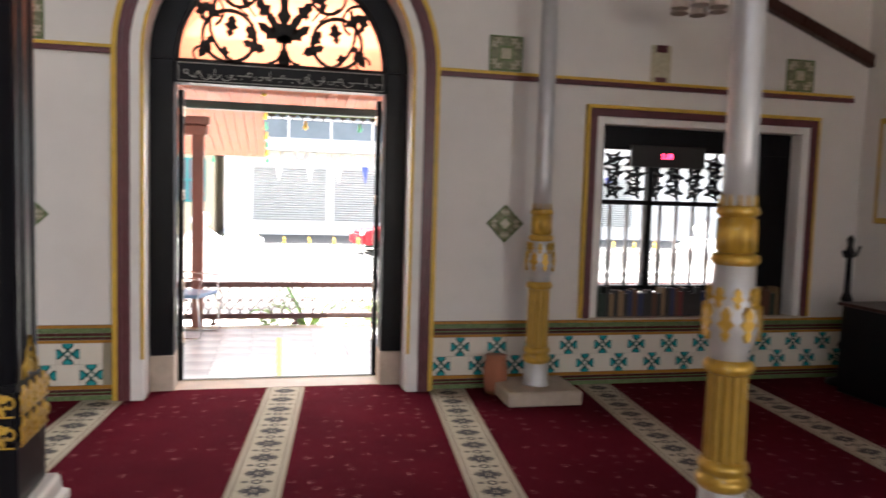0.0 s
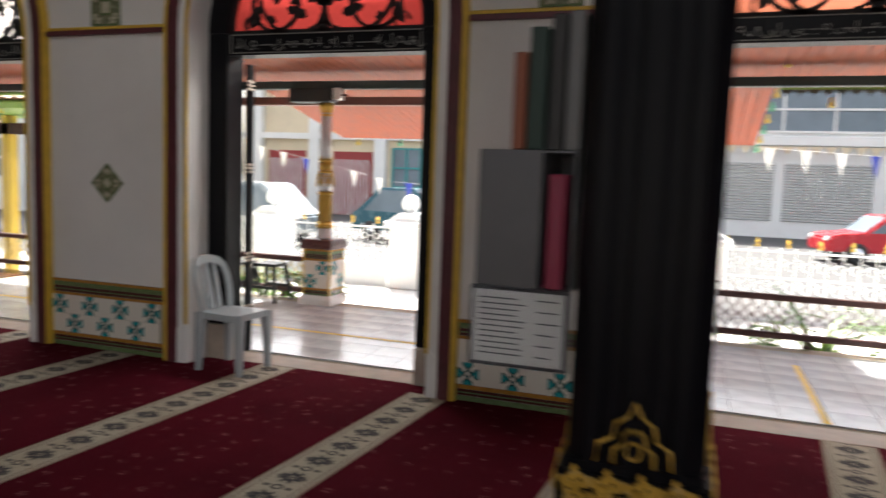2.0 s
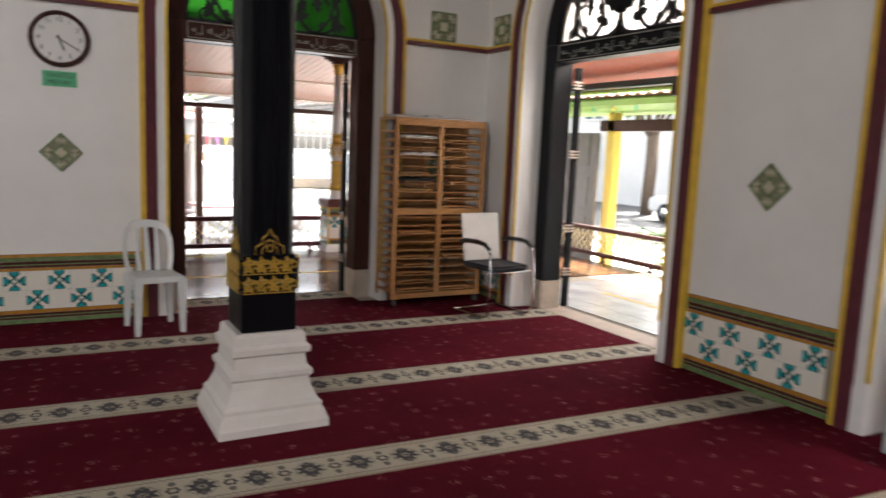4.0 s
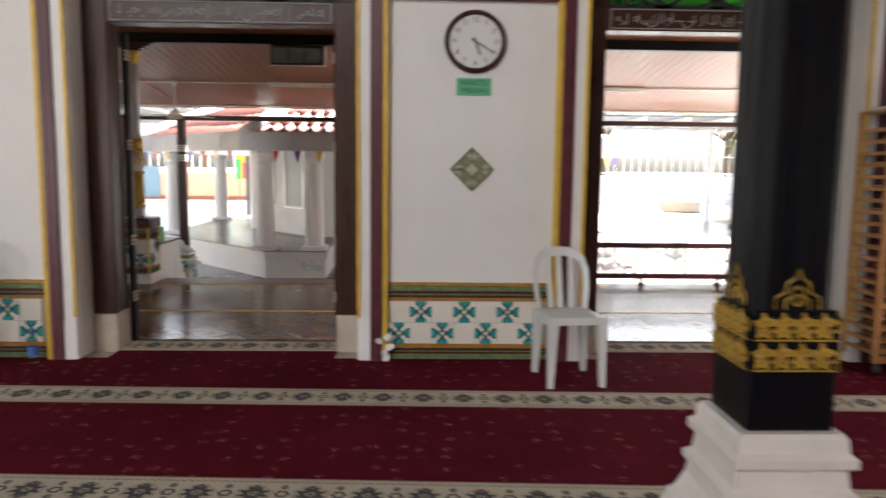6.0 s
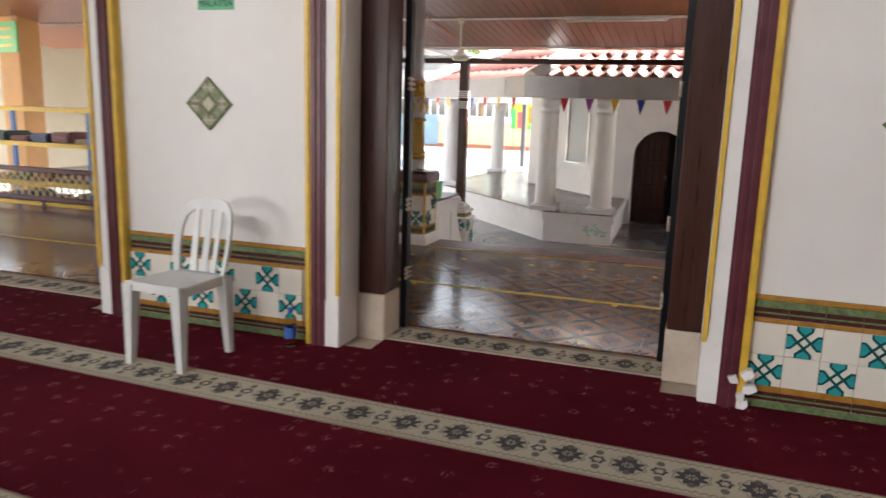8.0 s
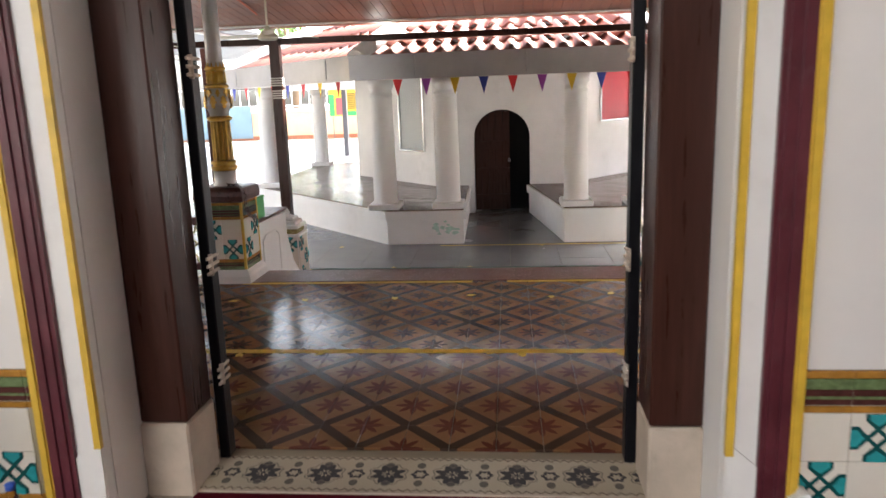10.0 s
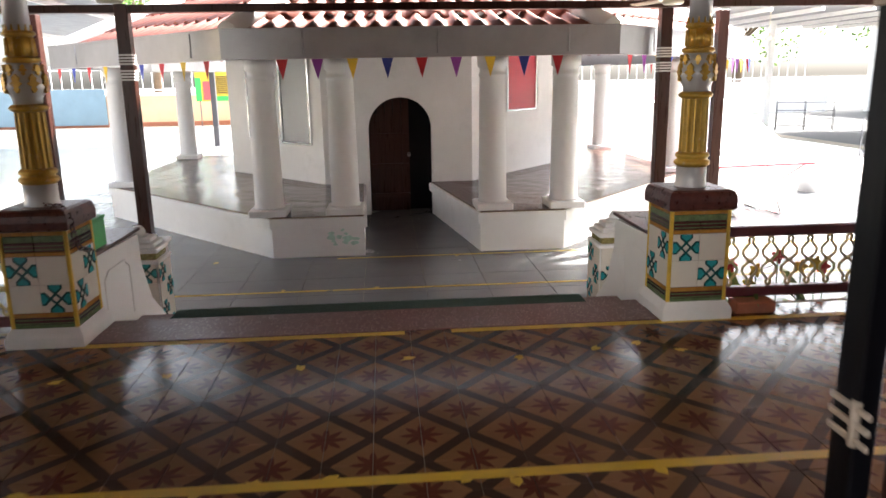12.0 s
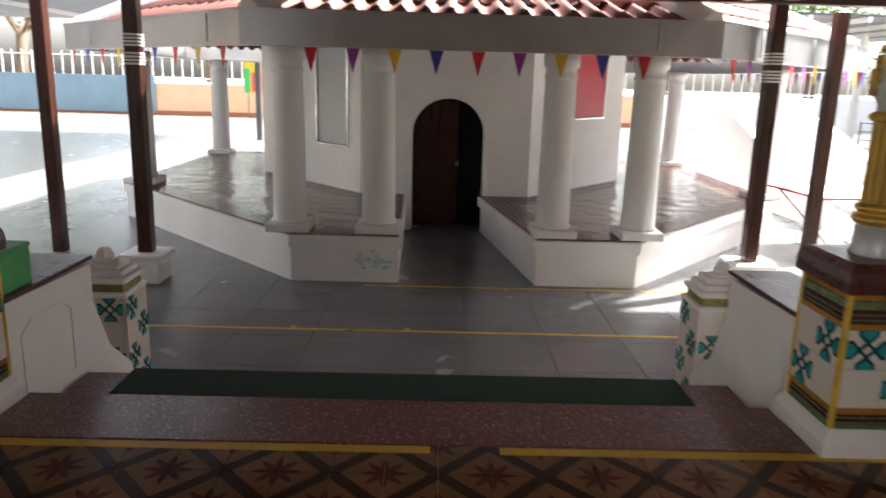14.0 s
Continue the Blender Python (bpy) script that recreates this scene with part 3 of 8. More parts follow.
# cream runners woven into the carpet
RUNNERS = ((3.77, 0.10), (2.52, 0.10), (1.265, 0.098), (0.02, 0.092), (-1.26, 0.092), (-2.52, 0.088), (-3.80, 0.07), (-5.10, 0.055), (-6.26, 0.045), (-7.60, 0.03))
for x_end, lean in RUNNERS:
    y_end = NY + (0.19 if any(abs(x_end - c) < 0.75 for c in N_DOORS) else -0.01)
    tilt = math.atan(lean)
    ln = (y_end - SY - 0.05) / math.cos(tilt)
    bm = bm_new()
    box(bm, -0.145, -ln, 0, 0.145, 0, 0.003)
    st = part("carpet_stripe", bm, STRIPE, cp, "cream runner woven with dark medallions")
    st.matrix_basis = pose(x_end, y_end, 0.0005, 0, 0, -math.degrees(tilt))

# picture rail and dado
DADO = [("green_course", 0.0, 0.035, GREENGLZ, 0.014), ("brown_course", 0.035, 0.08, BROWNGLZ, 0.008), ("ochre_course", 0.08, 0.11, OCHRE, 0.012),
        ("ochre_course", 0.414, 0.436, OCHRE, 0.012), ("brown_course", 0.436, 0.486, BROWNGLZ, 0.008), ("green_course", 0.486, 0.521, GREENGLZ, 0.014), ("ochre_course", 0.521, 0.545, OCHRE, 0.016)]
T = 0.152


def tile_meshes():
    plain = bm_new()
    box(plain, -T / 2 + 0.0008, 0, 0.0008, T / 2 - 0.0008, 0.008, T - 0.0008, 0.0012)
    me_p = bpy.data.meshes.new("tile")
    plain.to_mesh(me_p), plain.free()
    me_p.materials.append(TILEWHITE)
    bm = bm_new()
    box(bm, -T / 2 + 0.0008, 0, 0.0008, T / 2 - 0.0008, 0.008, T - 0.0008, 0.0012)
    h = T / 2
    for q in range(4):
        c, s = math.cos(q * math.pi / 2), math.sin(q * math.pi / 2)

        def put(pts, v, mi):
            prism(bm, [(c * a - s * b, h + s * a + c * b) for a, b in pts], -v, 0.002, "y", mi)
        put([(-0.036, 0.0745), (0.036, 0.0745), (0.036, 0.054), (0.017, 0.036), (0.0, 0.02), (-0.017, 0.036), (-0.036, 0.054)], 0.003, 1)
        put([(-0.026, 0.0745), (0.026, 0.0745), (0.026, 0.058), (0.0, 0.038), (-0.026, 0.058)], 0.0046, 2)
    for d in (1, -1):
        for off in (-0.0195, 0.0195):
            a, b = 0.05, 0.0058
            dx, dz = math.sqrt(0.5), math.sqrt(0.5) * d
            nx, nz = -dz, dx
            pts = [(dx * p + nx * (off + q), h + dz * p + nz * (off + q)) for p, q in ((-a, -b), (a, -b), (a, b), (-a, b))]
            prism(bm, pts, -0.0040 - 0.0004 * d, 0.002, "y", 1)
    prism(bm, [(0.0, h - 0.011), (0.011, h), (0.0, h + 0.011), (-0.011, h)], -0.0048, 0.002, "y", 0)
    me_f = bpy.data.meshes.new("tile")
    bm.to_mesh(me_f), bm.free()
    for mt in (TILEWHITE, TEAL, TURQ):
        me_f.materials.append(mt)
    return me_p, me_f


TILE_PLAIN, TILE_FLOWER = tile_meshes()
LATE = []


def dado(parent, a, b, phase=0, skip=0.0):
    """The tiled dado of one stretch of wall, in the wall's own frame."""
    for nm, z0, z1, mt, d in DADO:
        bm = bm_new()
        step = T
        x = a
        while x < b - 1e-4:
            e = min(x + step, b)
            box(bm, x + 0.0006, -d, z0 + 0.0012, e - 0.0006, -0.001, z1 - 0.0012, 0.002)
            if mt is BROWNGLZ:
                mid = (z0 + z1) / 2
                box(bm, x + 0.002, -d - 0.003, mid - 0.004, e - 0.002, -d + 0.001, mid + 0.004, mi=1)
            x = e
        part(nm, bm, [mt, GREENGLZ], parent)
    part("grout", cube(a, -0.006, 0.0, b, -0.0005, 0.545), GROUT, parent)
    LATE.append((parent, a, b, phase))


RAIL_Z = 2.45


def rail(parent, a, b):
    part("rail_gold", cube(a, -0.035, RAIL_Z + 0.032, b, 0, RAIL_Z + 0.058, 0.006), YELLOW, parent)
    part("rail_maroon", cube(a, -0.045, RAIL_Z - 0.004, b, 0, RAIL_Z + 0.032, 0.004), MAROON, parent)


def wall_stretch(name, wall, a, b, phase, with_rail=True):
    dado(wall, a, b, phase)
    if with_rail:
        rail(wall, a, b)


OUT = 1.165
ns = sorted(N_DOORS)
for i, (a, b) in enumerate([(WX, ns[0] - OUT), (ns[0] + OUT, ns[1] - OUT), (ns[1] + OUT, ns[2] - OUT)]):
    wall_stretch("n", wn, a, b, i)
wall_stretch("n", wn, ns[2] + OUT, 1.75, 0)
dado(wn2, 1.75, EX, 0)
rail(wn2, 1.75, 4.85)
wsd = sorted(W_DOORS)
for i, (a, b) in enumerate([(SY, wsd[0] - OUT), (wsd[0] + OUT, wsd[1] - OUT), (wsd[1] + OUT, wsd[2] - OUT), (wsd[2] + OUT, NY)]):
    wall_stretch("w", ww, a, b, (1, 1, 0, 0)[i])
dado(weast, -NY, -SY, 0)


# ---- arched doorways ----
def fret(bm, zc, R, v0, v1):
    """Carved fretwork of scrolls, flowers and leaves filling a half round."""
    flat_ring(bm, 0, zc, R - 0.015, 0.03, v0, v1, 0, 180, 40)
    box(bm, -R, v0, zc - 0.002, R, v1, zc + 0.018)
    for s in (-1, 1):
        flat_ring(bm, s * 0.40, zc + 0.20, 0.19, 0.026, v0, v1, seg=24)
        flat_ring(bm, s * 0.22, zc + 0.30, 0.32, 0.024, v0, v1, -78 if s > 0 else 150, 30 if s > 0 else 258, 24)
        flat_ring(bm, s * 0.60, zc + 0.06, 0.055, 0.016, v0, v1, 0, 270, 14)
        flat_ring(bm, s * 0.33, zc + 0.55, 0.13, 0.022, v0, v1, seg=18)
        flat_ring(bm, s * 0.12, zc + 0.12, 0.10, 0.02, v0, v1, 180 if s > 0 else 270, 270 if s > 0 else 360, 14)
        flat_ring(bm, s * 0.56, zc + 0.38, 0.12, 0.018, v0, v1, 40 if s > 0 else -60, 240 if s > 0 else 140, 14)
        for u, z, a, l, w in ((0.40, 0.20, 100, 0.16, 0.055), (0.30, 0.17, 200, 0.17, 0.06), (0.52, 0.20, 300, 0.19, 0.05), (0.20, 0.16, 60, 0.15, 0.05), (0.46, 0.34, 35, 0.16, 0.05),
                              (0.08, 0.34, 50, 0.20, 0.06), (0.30, 0.44, 110, 0.18, 0.06), (0.58, 0.30, 75, 0.15, 0.045), (0.18, 0.58, 60, 0.13, 0.045), (0.42, 0.03, 80, 0.10, 0.035)):
            leaf_plate(bm, s * u, zc + z, a if s > 0 else 180 - a, l, w, v0 + 0.004, v1 - 0.004)
        for k in range(3):
            tube(bm, (s * (0.16 + 0.05 * k), (v0 + v1) / 2, zc + 0.36), (s * (0.22 + 0.09 * k), (v0 + v1) / 2, zc + 0.52 - 0.03 * k), 0.007, 6)
            lathe(bm, [(0, zc + 0.50 - 0.03 * k), (0.016, zc + 0.515 - 0.03 * k), (0, zc + 0.535 - 0.03 * k)], s * (0.22 + 0.09 * k), (v0 + v1) / 2, 8)
    for z, w in ((0.0, 0.05), (0.05, 0.032), (0.11, 0.022)):
        prism(bm, [(-w, zc + z), (w, zc + z), (w * 0.7, zc + z + 0.07), (-w * 0.7, zc + z + 0.07)], v0, v1, "y")
    for a in (35, 62, 90, 118, 145):
        leaf_plate(bm, 0, zc + 0.18, a, 0.24 if a != 90 else 0.40, 0.055, v0, v1)


def script_band(bm, a, b, zc, h, v, seed):
    """Carved flowing strokes, no letters."""
    rnd = random.Random(seed)
    u = a
    while u < b:
        k = rnd.choice("srudl")
        w = rnd.uniform(0.018, 0.045)
        if k == "s":
            flat_ring(bm, u + w, zc - h * 0.1, w, 0.006, v - 0.004, v, 180, 360, 14)
        elif k == "r":
            flat_ring(bm, u + w * 0.5, zc, w * 0.45, 0.006, v - 0.004, v, seg=12)
        elif k == "u":
            box(bm, u, v - 0.004, zc - h * 0.3, u + 0.006, v, zc + h * rnd.uniform(0.25, 0.45))
        elif k == "d":
            prism(bm, [(u, zc - h * 0.38), (u + 0.008, zc - h * 0.44), (u + 0.014, zc - h * 0.38), (u + 0.008, zc - h * 0.32)], v - 0.004, v, "y")
            w *= 0.4
        else:
            box(bm, u, v - 0.004, zc - h * 0.14, u + w * 1.6, v, zc - h * 0.14 + 0.006)
        u += w * 1.1


WHITETRACE = paint("pale_trace", (0.30, 0.30, 0.28), 0.6)


FRETBLACK = surface("matt_black_wood", (0.010, 0.010, 0.011), 0.7, vary=0.3, bumpy=0.1, dirty=0.0)


def doorway(name, wall_m, c, pane, wood, seed):
    d = thing(name, "arched doorway with gilt and maroon casing and dark timber frame, leaves open", "doorway", wall_m @ Matrix.Translation((c, 0, 0)), kind="structure")
    bm = bm_new()
    arch_band(bm, 1.128, 1.165, -0.055, -0.002, SPRING)
    arch_band(bm, 1.138, 1.158, -0.062, -0.05, SPRING)
    part("gilt_moulding", bm, YELLOW, d)
    bm = bm_new()
    arch_band(bm, 1.045, 1.128, -0.062, -0.002, SPRING)
    arch_band(bm, 1.060, 1.078, -0.070, -0.055, SPRING)
    arch_band(bm, 1.095, 1.113, -0.070, -0.055, SPRING)
    part("maroon_casing", bm, MAROON, d)
    bm = bm_new()
    arch_band(bm, 0.957, 1.045, -0.045, -0.001, SPRING, 0.0)
    part("white_architrave", bm, WHITE, d)
    for s in (-1, 1):
        bm = bm_new()
        prism(bm, [(s * 0.962, 0.0), (s * 1.05, 0.0), (s * 1.05, 0.26), (s * 0.958, 0.34)], -0.055, -0.0442, "y")
        part("plinth_block", bm, WHITE, d)
    bm = bm_new()
    arch_band(bm, 0.953, 0.975, -0.062, -0.044, SPRING, 0.30)
    part("gilt_bead", bm, YELLOW, d)
    bm = bm_new()
    arch_band(bm, CLEARH, MASON, 0.19, 0.27, SPRING, None)
    part("frame_arch", bm, wood, d)
    for s in (-1, 1):
        a, b = sorted((s * CLEARH, s * 0.955))
        post = part("frame_post", cube(a, 0.19, 0.27, b, 0.40, SPRING, 0.006), wood, d)
        part("stone_base", cube(a - 0.004, 0.18, -0.01, b + 0.004, 0.41, 0.268, 0.008), STONE, post, "worn pale stone foot")
    bm = bm_new()
    box(bm, -CLEARH, 0.20, 2.31, CLEARH, 0.36, SPRING - 0.005, 0.004)
    lintel = part("lintel", bm, wood, d)
    bm = bm_new()
    for z in (2.322, 2.452):
        box(bm, -0.76, 0.193, z, 0.76, 0.2, z + 0.006)
    for u in (-0.76, 0.754):
        box(bm, u, 0.193, 2.322, u + 0.006, 0.2, 2.458)
    script_band(bm, -0.72, 0.72, 2.39, 0.10, 0.2, seed)
    part("carved_inscription", bm, WHITETRACE, lintel, "carved flowing script in relief")
    bm = bm_new()
    fret(bm, SPRING, CLEARH, 0.215, 0.245)
    part("fanlight_fretwork", bm, FRETBLACK, d, "carved black scrolling foliage")
    bm = bm_new()
    prism(bm, [(CLEARH * math.cos(math.pi * i / 24), SPRING + CLEARH * math.sin(math.pi * i / 24)) for i in range(25)], 0.262, 0.266, "y")
    p = part("fanlight_pane", bm, pane, d, "tinted glass pane")
    part("threshold", cube(-0.955, 0.2, -0.012, 0.955, TH, 0.001, 0.003), STONE, d)
    for s in (-1, 1):
            a, b = sorted((s * 0.745, s * 0.785))
            leaf = part("door_leaf", cube(a, 0.42, 0.015, b, 0.485, 2.28, 0.004), BLACKWOOD, d)
            for z in (0.325, 0.745, 1.445, 2.085):
                bm = bm_new()
                for dz in (0.0, 0.028, 0.056):
                    box(bm, a - 0.006 if s > 0 else b - 0.002, 0.385, z + dz, a + 0.002 if s > 0 else b + 0.006, 0.49, z + dz + 0.012, 0.002)
                tube(bm, ((a if s > 0 else b), 0.425, z - 0.006), ((a if s > 0 else b), 0.425, z + 0.074), 0.009, 8)
                part("hinge", bm, STONE, leaf, "bare metal strap hinge")
    return d


P_PEACH, P_RED, P_CLEAR, P_GREEN = stained("peach_glass", (0.60, 0.34, 0.26)), stained("red_glass", (0.36, 0.12, 0.11)), stained("milk_glass", (0.75, 0.72, 0.70)), stained("green_glass", (0.13, 0.36, 0.11))
doorway("door_1", M_N, N_DOORS[0], P_PEACH, BLACKWOOD, 1)
doorway("door_2", M_N, N_DOORS[1], P_RED, BLACKWOOD, 2)
doorway("door_3", M_N, N_DOORS[2], P_CLEAR, BLACKWOOD, 3)
doorway("door_4", M_W, W_DOORS[0], P_GREEN, DARKWOOD, 4)
doorway("door_5", M_W, W_DOORS[1], P_GREEN, DARKWOOD, 5)
doorway("door_6", M_W, W_DOORS[2], P_GREEN, DARKWOOD, 6)


# ---- ground, verandas ----
GZ = -0.615
g = part("ground", cube(-400, -400, GZ - 0.5, 400, 400, GZ - 0.012), ASPHALT)
tagged(g, "pale yard and street ground", "ground", kind="structure")
VX, VY = -11.943, 7.74
yard = part("yard_paving", cube(-60, -45, GZ - 0.011, 9, 12.4, GZ - 0.006), GROUT)
tagged(yard, "grey glossy porcelain tiles of the yard", "paving", kind="structure")
slab = part("veranda_floor", cube(VX - 0.12, SY - 3.2, -0.4, 8.0, VY + 0.14, -0.0125), GROUT)
tagged(slab, "polished patterned cement tile veranda floor", "floor", kind="structure")
NPAVE = surface("grey_marble_tile", (0.62, 0.65, 0.67), 0.10, vary=0.35, scale=2.2, grain=30, bumpy=0.04, dirty=0.2, dirt=(0.42, 0.40, 0.36), piece=0.25)

# veranda ceilings: sloping planks
def slope_roof(name, x0, x1, lo_v, hi_v, z_lo, z_hi, m, mat, label, step=0.115, thick=0.06):
    """Boards laid along local y under a roof that falls from z_hi at hi_v to z_lo at lo_v."""
    bm = bm_new()
    n = int((x1 - x0) / step)
    for i in range(n):
        a = x0 + (x1 - x0) * i / n
        b = x0 + (x1 - x0) * (i + 1) / n
        off = 0.0
        vs = []
        for (v, z) in ((lo_v, z_lo), (hi_v, z_hi)):
            for (x, dz) in ((a + 0.003, off), (b - 0.003, off), (b - 0.003, 0.05), (a + 0.003, 0.05)):
                vs.append(bm.verts.new((x, v, z + dz)))
        for q in ((0, 1, 2, 3), (7, 6, 5, 4), (0, 4, 5, 1), (1, 5, 6, 2), (2, 6, 7, 3), (3, 7, 4, 0)):
            bm.faces.new([vs[k] for k in q])
    vs = []
    for (v, z) in ((lo_v, z_lo), (hi_v, z_hi)):
        for (x, dz) in ((x0, 0.04), (x1, 0.04), (x1, 0.05 + thick), (x0, 0.05 + thick)):
            vs.append(bm.verts.new((x, v, z + dz)))
    for q in ((0, 1, 2, 3), (7, 6, 5, 4), (0, 4, 5, 1), (1, 5, 6, 2), (2, 6, 7, 3), (3, 7, 4, 0)):
        bm.faces.new([vs[k] for k in q])
    bmesh.ops.recalc_face_normals(bm, faces=bm.faces)
    ob = part(name, bm, mat)
    ob.matrix_basis = m
    return tagged(ob, label, "ceiling", kind="structure")


# local frame: x along the wall, y outward from the wall's outer face
MV_W = Matrix.Translation((WX - TH, 0, 0)) @ Matrix.Rotation(math.pi / 2, 4, "Z")
MV_N = Matrix.Translation((0, NY + TH, 0))
slope_roof("veranda_ceiling_west", SY - 3, 6.4, 7.2, 0.0, 2.29, 3.09, MV_W, CEILWOOD, "red-brown plank ceiling sloping down outwards")
slope_roof("veranda_ceiling_north", WX - TH - 3.2, 7.5, 3.0, 0.0, 2.48, 2.86, MV_N, CEILWOODN, "orange plank veranda ceiling")
slope_roof("porch_ceiling", -6.15, -0.25, 5.3, 2.2, 2.02, 2.66, MV_N, CEILWOODN, "orange plank porch ceiling with beam")

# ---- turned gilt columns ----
# darker gold on the groove faces, their shade put into the colour
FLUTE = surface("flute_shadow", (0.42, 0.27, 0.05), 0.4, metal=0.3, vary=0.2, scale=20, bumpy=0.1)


def gilt_column(name, x, y, z0, s, top, label, mat=None, gold=None, grp="iron columns", rs=None, dh=0.31):
    """Iron column: plain foot, rings, fluted drum, rings, leafy bulb, upper drum, crown and a plain tapering shaft."""
    mat, gold = mat or SILVER, gold or GOLD
    rs = rs or s
    c = thing(name, label, "column", Matrix.Translation((x, y, z0)), group=grp)
    bm = bm_new()
    lathe(bm, [(0.098 * s, 0), (0.092 * s, 0.012 * s), (0.088 * s, 0.03 * s), (0.086 * s, 0.13 * s)])
    part("foot", bm, mat, c, smooth=False)
    bm = bm_new()
    z = 0.12 * s
    lathe(bm, [(0.086 * s, z), (0.100 * s, z + 0.012 * s), (0.104 * s, z + 0.024 * s), (0.098 * s, z + 0.036 * s), (0.086 * s, z + 0.042 * s), (0.088 * s, z + 0.05 * s), (0.098 * s, z + 0.062 * s), (0.094 * s, z + 0.076 * s), (0.08 * s, z + 0.086 * s)])
    part("lower_ring", bm, gold, c)
    bm = bm_new()
    z, n = 0.20 * s, 14
    ring0, ring1 = [], []
    for i in range(n * 4):
        a = 2 * math.pi * i / (n * 4)
        r = (0.080 if i % 4 < 2 else 0.068) * s
        ring0.append(bm.verts.new((r * math.cos(a), r * math.sin(a), z)))
        ring1.append(bm.verts.new((r * 0.96 * math.cos(a), r * 0.96 * math.sin(a), z + dh * s)))
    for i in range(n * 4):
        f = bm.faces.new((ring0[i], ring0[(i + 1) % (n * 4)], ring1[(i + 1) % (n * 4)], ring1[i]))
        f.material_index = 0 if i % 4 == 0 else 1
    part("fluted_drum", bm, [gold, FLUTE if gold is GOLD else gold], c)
    bm = bm_new()
    z = (0.20 + dh) * s
    lathe(bm, [(0.074 * s, z), (0.092 * s, z + 0.01 * s), (0.098 * s, z + 0.022 * s), (0.090 * s, z + 0.034 * s), (0.074 * s, z + 0.042 * s)])
    part("middle_ring", bm, gold, c)
    bm = bm_new()
    z = (0.24 + dh) * s
    lathe(bm, [(0.072 * s, z), (0.074 * s, z + 0.03 * s), (0.088 * s, z + 0.055 * s), (0.104 * s, z + 0.085 * s), (0.106 * s, z + 0.11 * s), (0.094 * s, z + 0.145 * s), (0.080 * s, z + 0.18 * s), (0.078 * s, 0.77 * s)], seg=28)
    part("bulb", bm, mat, c)
    bm = bm_new()
    for k in range(8):
        a = 2 * math.pi * k / 8
        for (zz, r, l, w) in ((z + 0.06 * s, 0.100 * s, 0.10 * s, 0.032 * s), (z + 0.15 * s, 0.088 * s, 0.06 * s, 0.022 * s)):
            b2 = bm_new()
            leaf_plate(b2, 0, zz, 90, l, w, -0.010 * s, 0.012 * s)
            b2.transform(Matrix.Rotation(a + (0.39 if zz > z + 0.1 * s else 0), 4, "Z") @ Matrix.Translation((0, -r, 0)))
            tmp = bpy.data.meshes.new("t")
            b2.to_mesh(tmp), b2.free()
            bm.from_mesh(tmp)
            bpy.data.meshes.remove(tmp)
    part("acanthus_leaves", bm, gold, c)
    bm = bm_new()
    z = 0.765 * s
    lathe(bm, [(0.078 * s, z), (0.092 * s, z + 0.012 * s), (0.088 * s, z + 0.028 * s), (0.070 * s, z + 0.034 * s)])
    z = 0.90 * s
    lathe(bm, [(0.066 * s, z), (0.082 * s, z + 0.012 * s), (0.078 * s, z + 0.026 * s), (0.062 * s, z + 0.032 * s)])
    for k in range(12):
        a = 2 * math.pi * k / 12
        tube(bm, (0.064 * s * math.cos(a), 0.064 * s * math.sin(a), z + 0.03 * s), (0.066 * s * math.cos(a), 0.066 * s * math.sin(a), z + 0.062 * s), 0.008 * s, 5, 0.003 * s)
    part("upper_rings", bm, gold, c)
    bm = bm_new()
    lathe(bm, [(0.070 * s, 0.80 * s), (0.066 * s, 0.90 * s)], seg=20)
    for k in range(10):
        a = 2 * math.pi * k / 10
        tube(bm, (0.069 * s * math.cos(a), 0.069 * s * math.sin(a), 0.805 * s), (0.066 * s * math.cos(a), 0.066 * s * math.sin(a), 0.895 * s), 0.009 * s, 5)
    part("upper_drum", bm, gold, c)
    bm = bm_new()
    lathe(bm, [(0.064 * s, 0.92 * s), (0.061 * s, 1.1 * s), (0.054 * s, top - z0)], seg=28)
    part("shaft", bm, mat, c)
    for o in c.children:
        o.scale = (rs / s, rs / s, 1)
    return c


LCOL = "silver-painted iron column with gilded rings and leaf bulb"
hc = gilt_column("wall_column", 1.885, 4.62, 0.11, 1.44, TOP, LCOL + " on a stone plinth", rs=1.05)
part("plinth", cube(-0.29, -0.24, -0.11, 0.29, 0.24, 0.0, 0.012), STONE, hc, "worn stone plinth")
hc2 = gilt_column("hall_column", 1.755, 2.044, 0.19, 1.44, TOP, LCOL + " on red carpet", rs=1.05, dh=0.255)
part("plinth", cube(-0.24, -0.24, -0.19, 0.24, 0.24, 0.0, 0.012), STONE, hc2, "worn stone plinth")

# ---- tiled pedestals, veranda columns, railing ----
PEDCAP = surface("red_granite", (0.10, 0.028, 0.024), 0.3, vary=0.5, scale=30, grain=200, bumpy=0.25, dirty=0.15, dirt=(0.35, 0.25, 0.22))


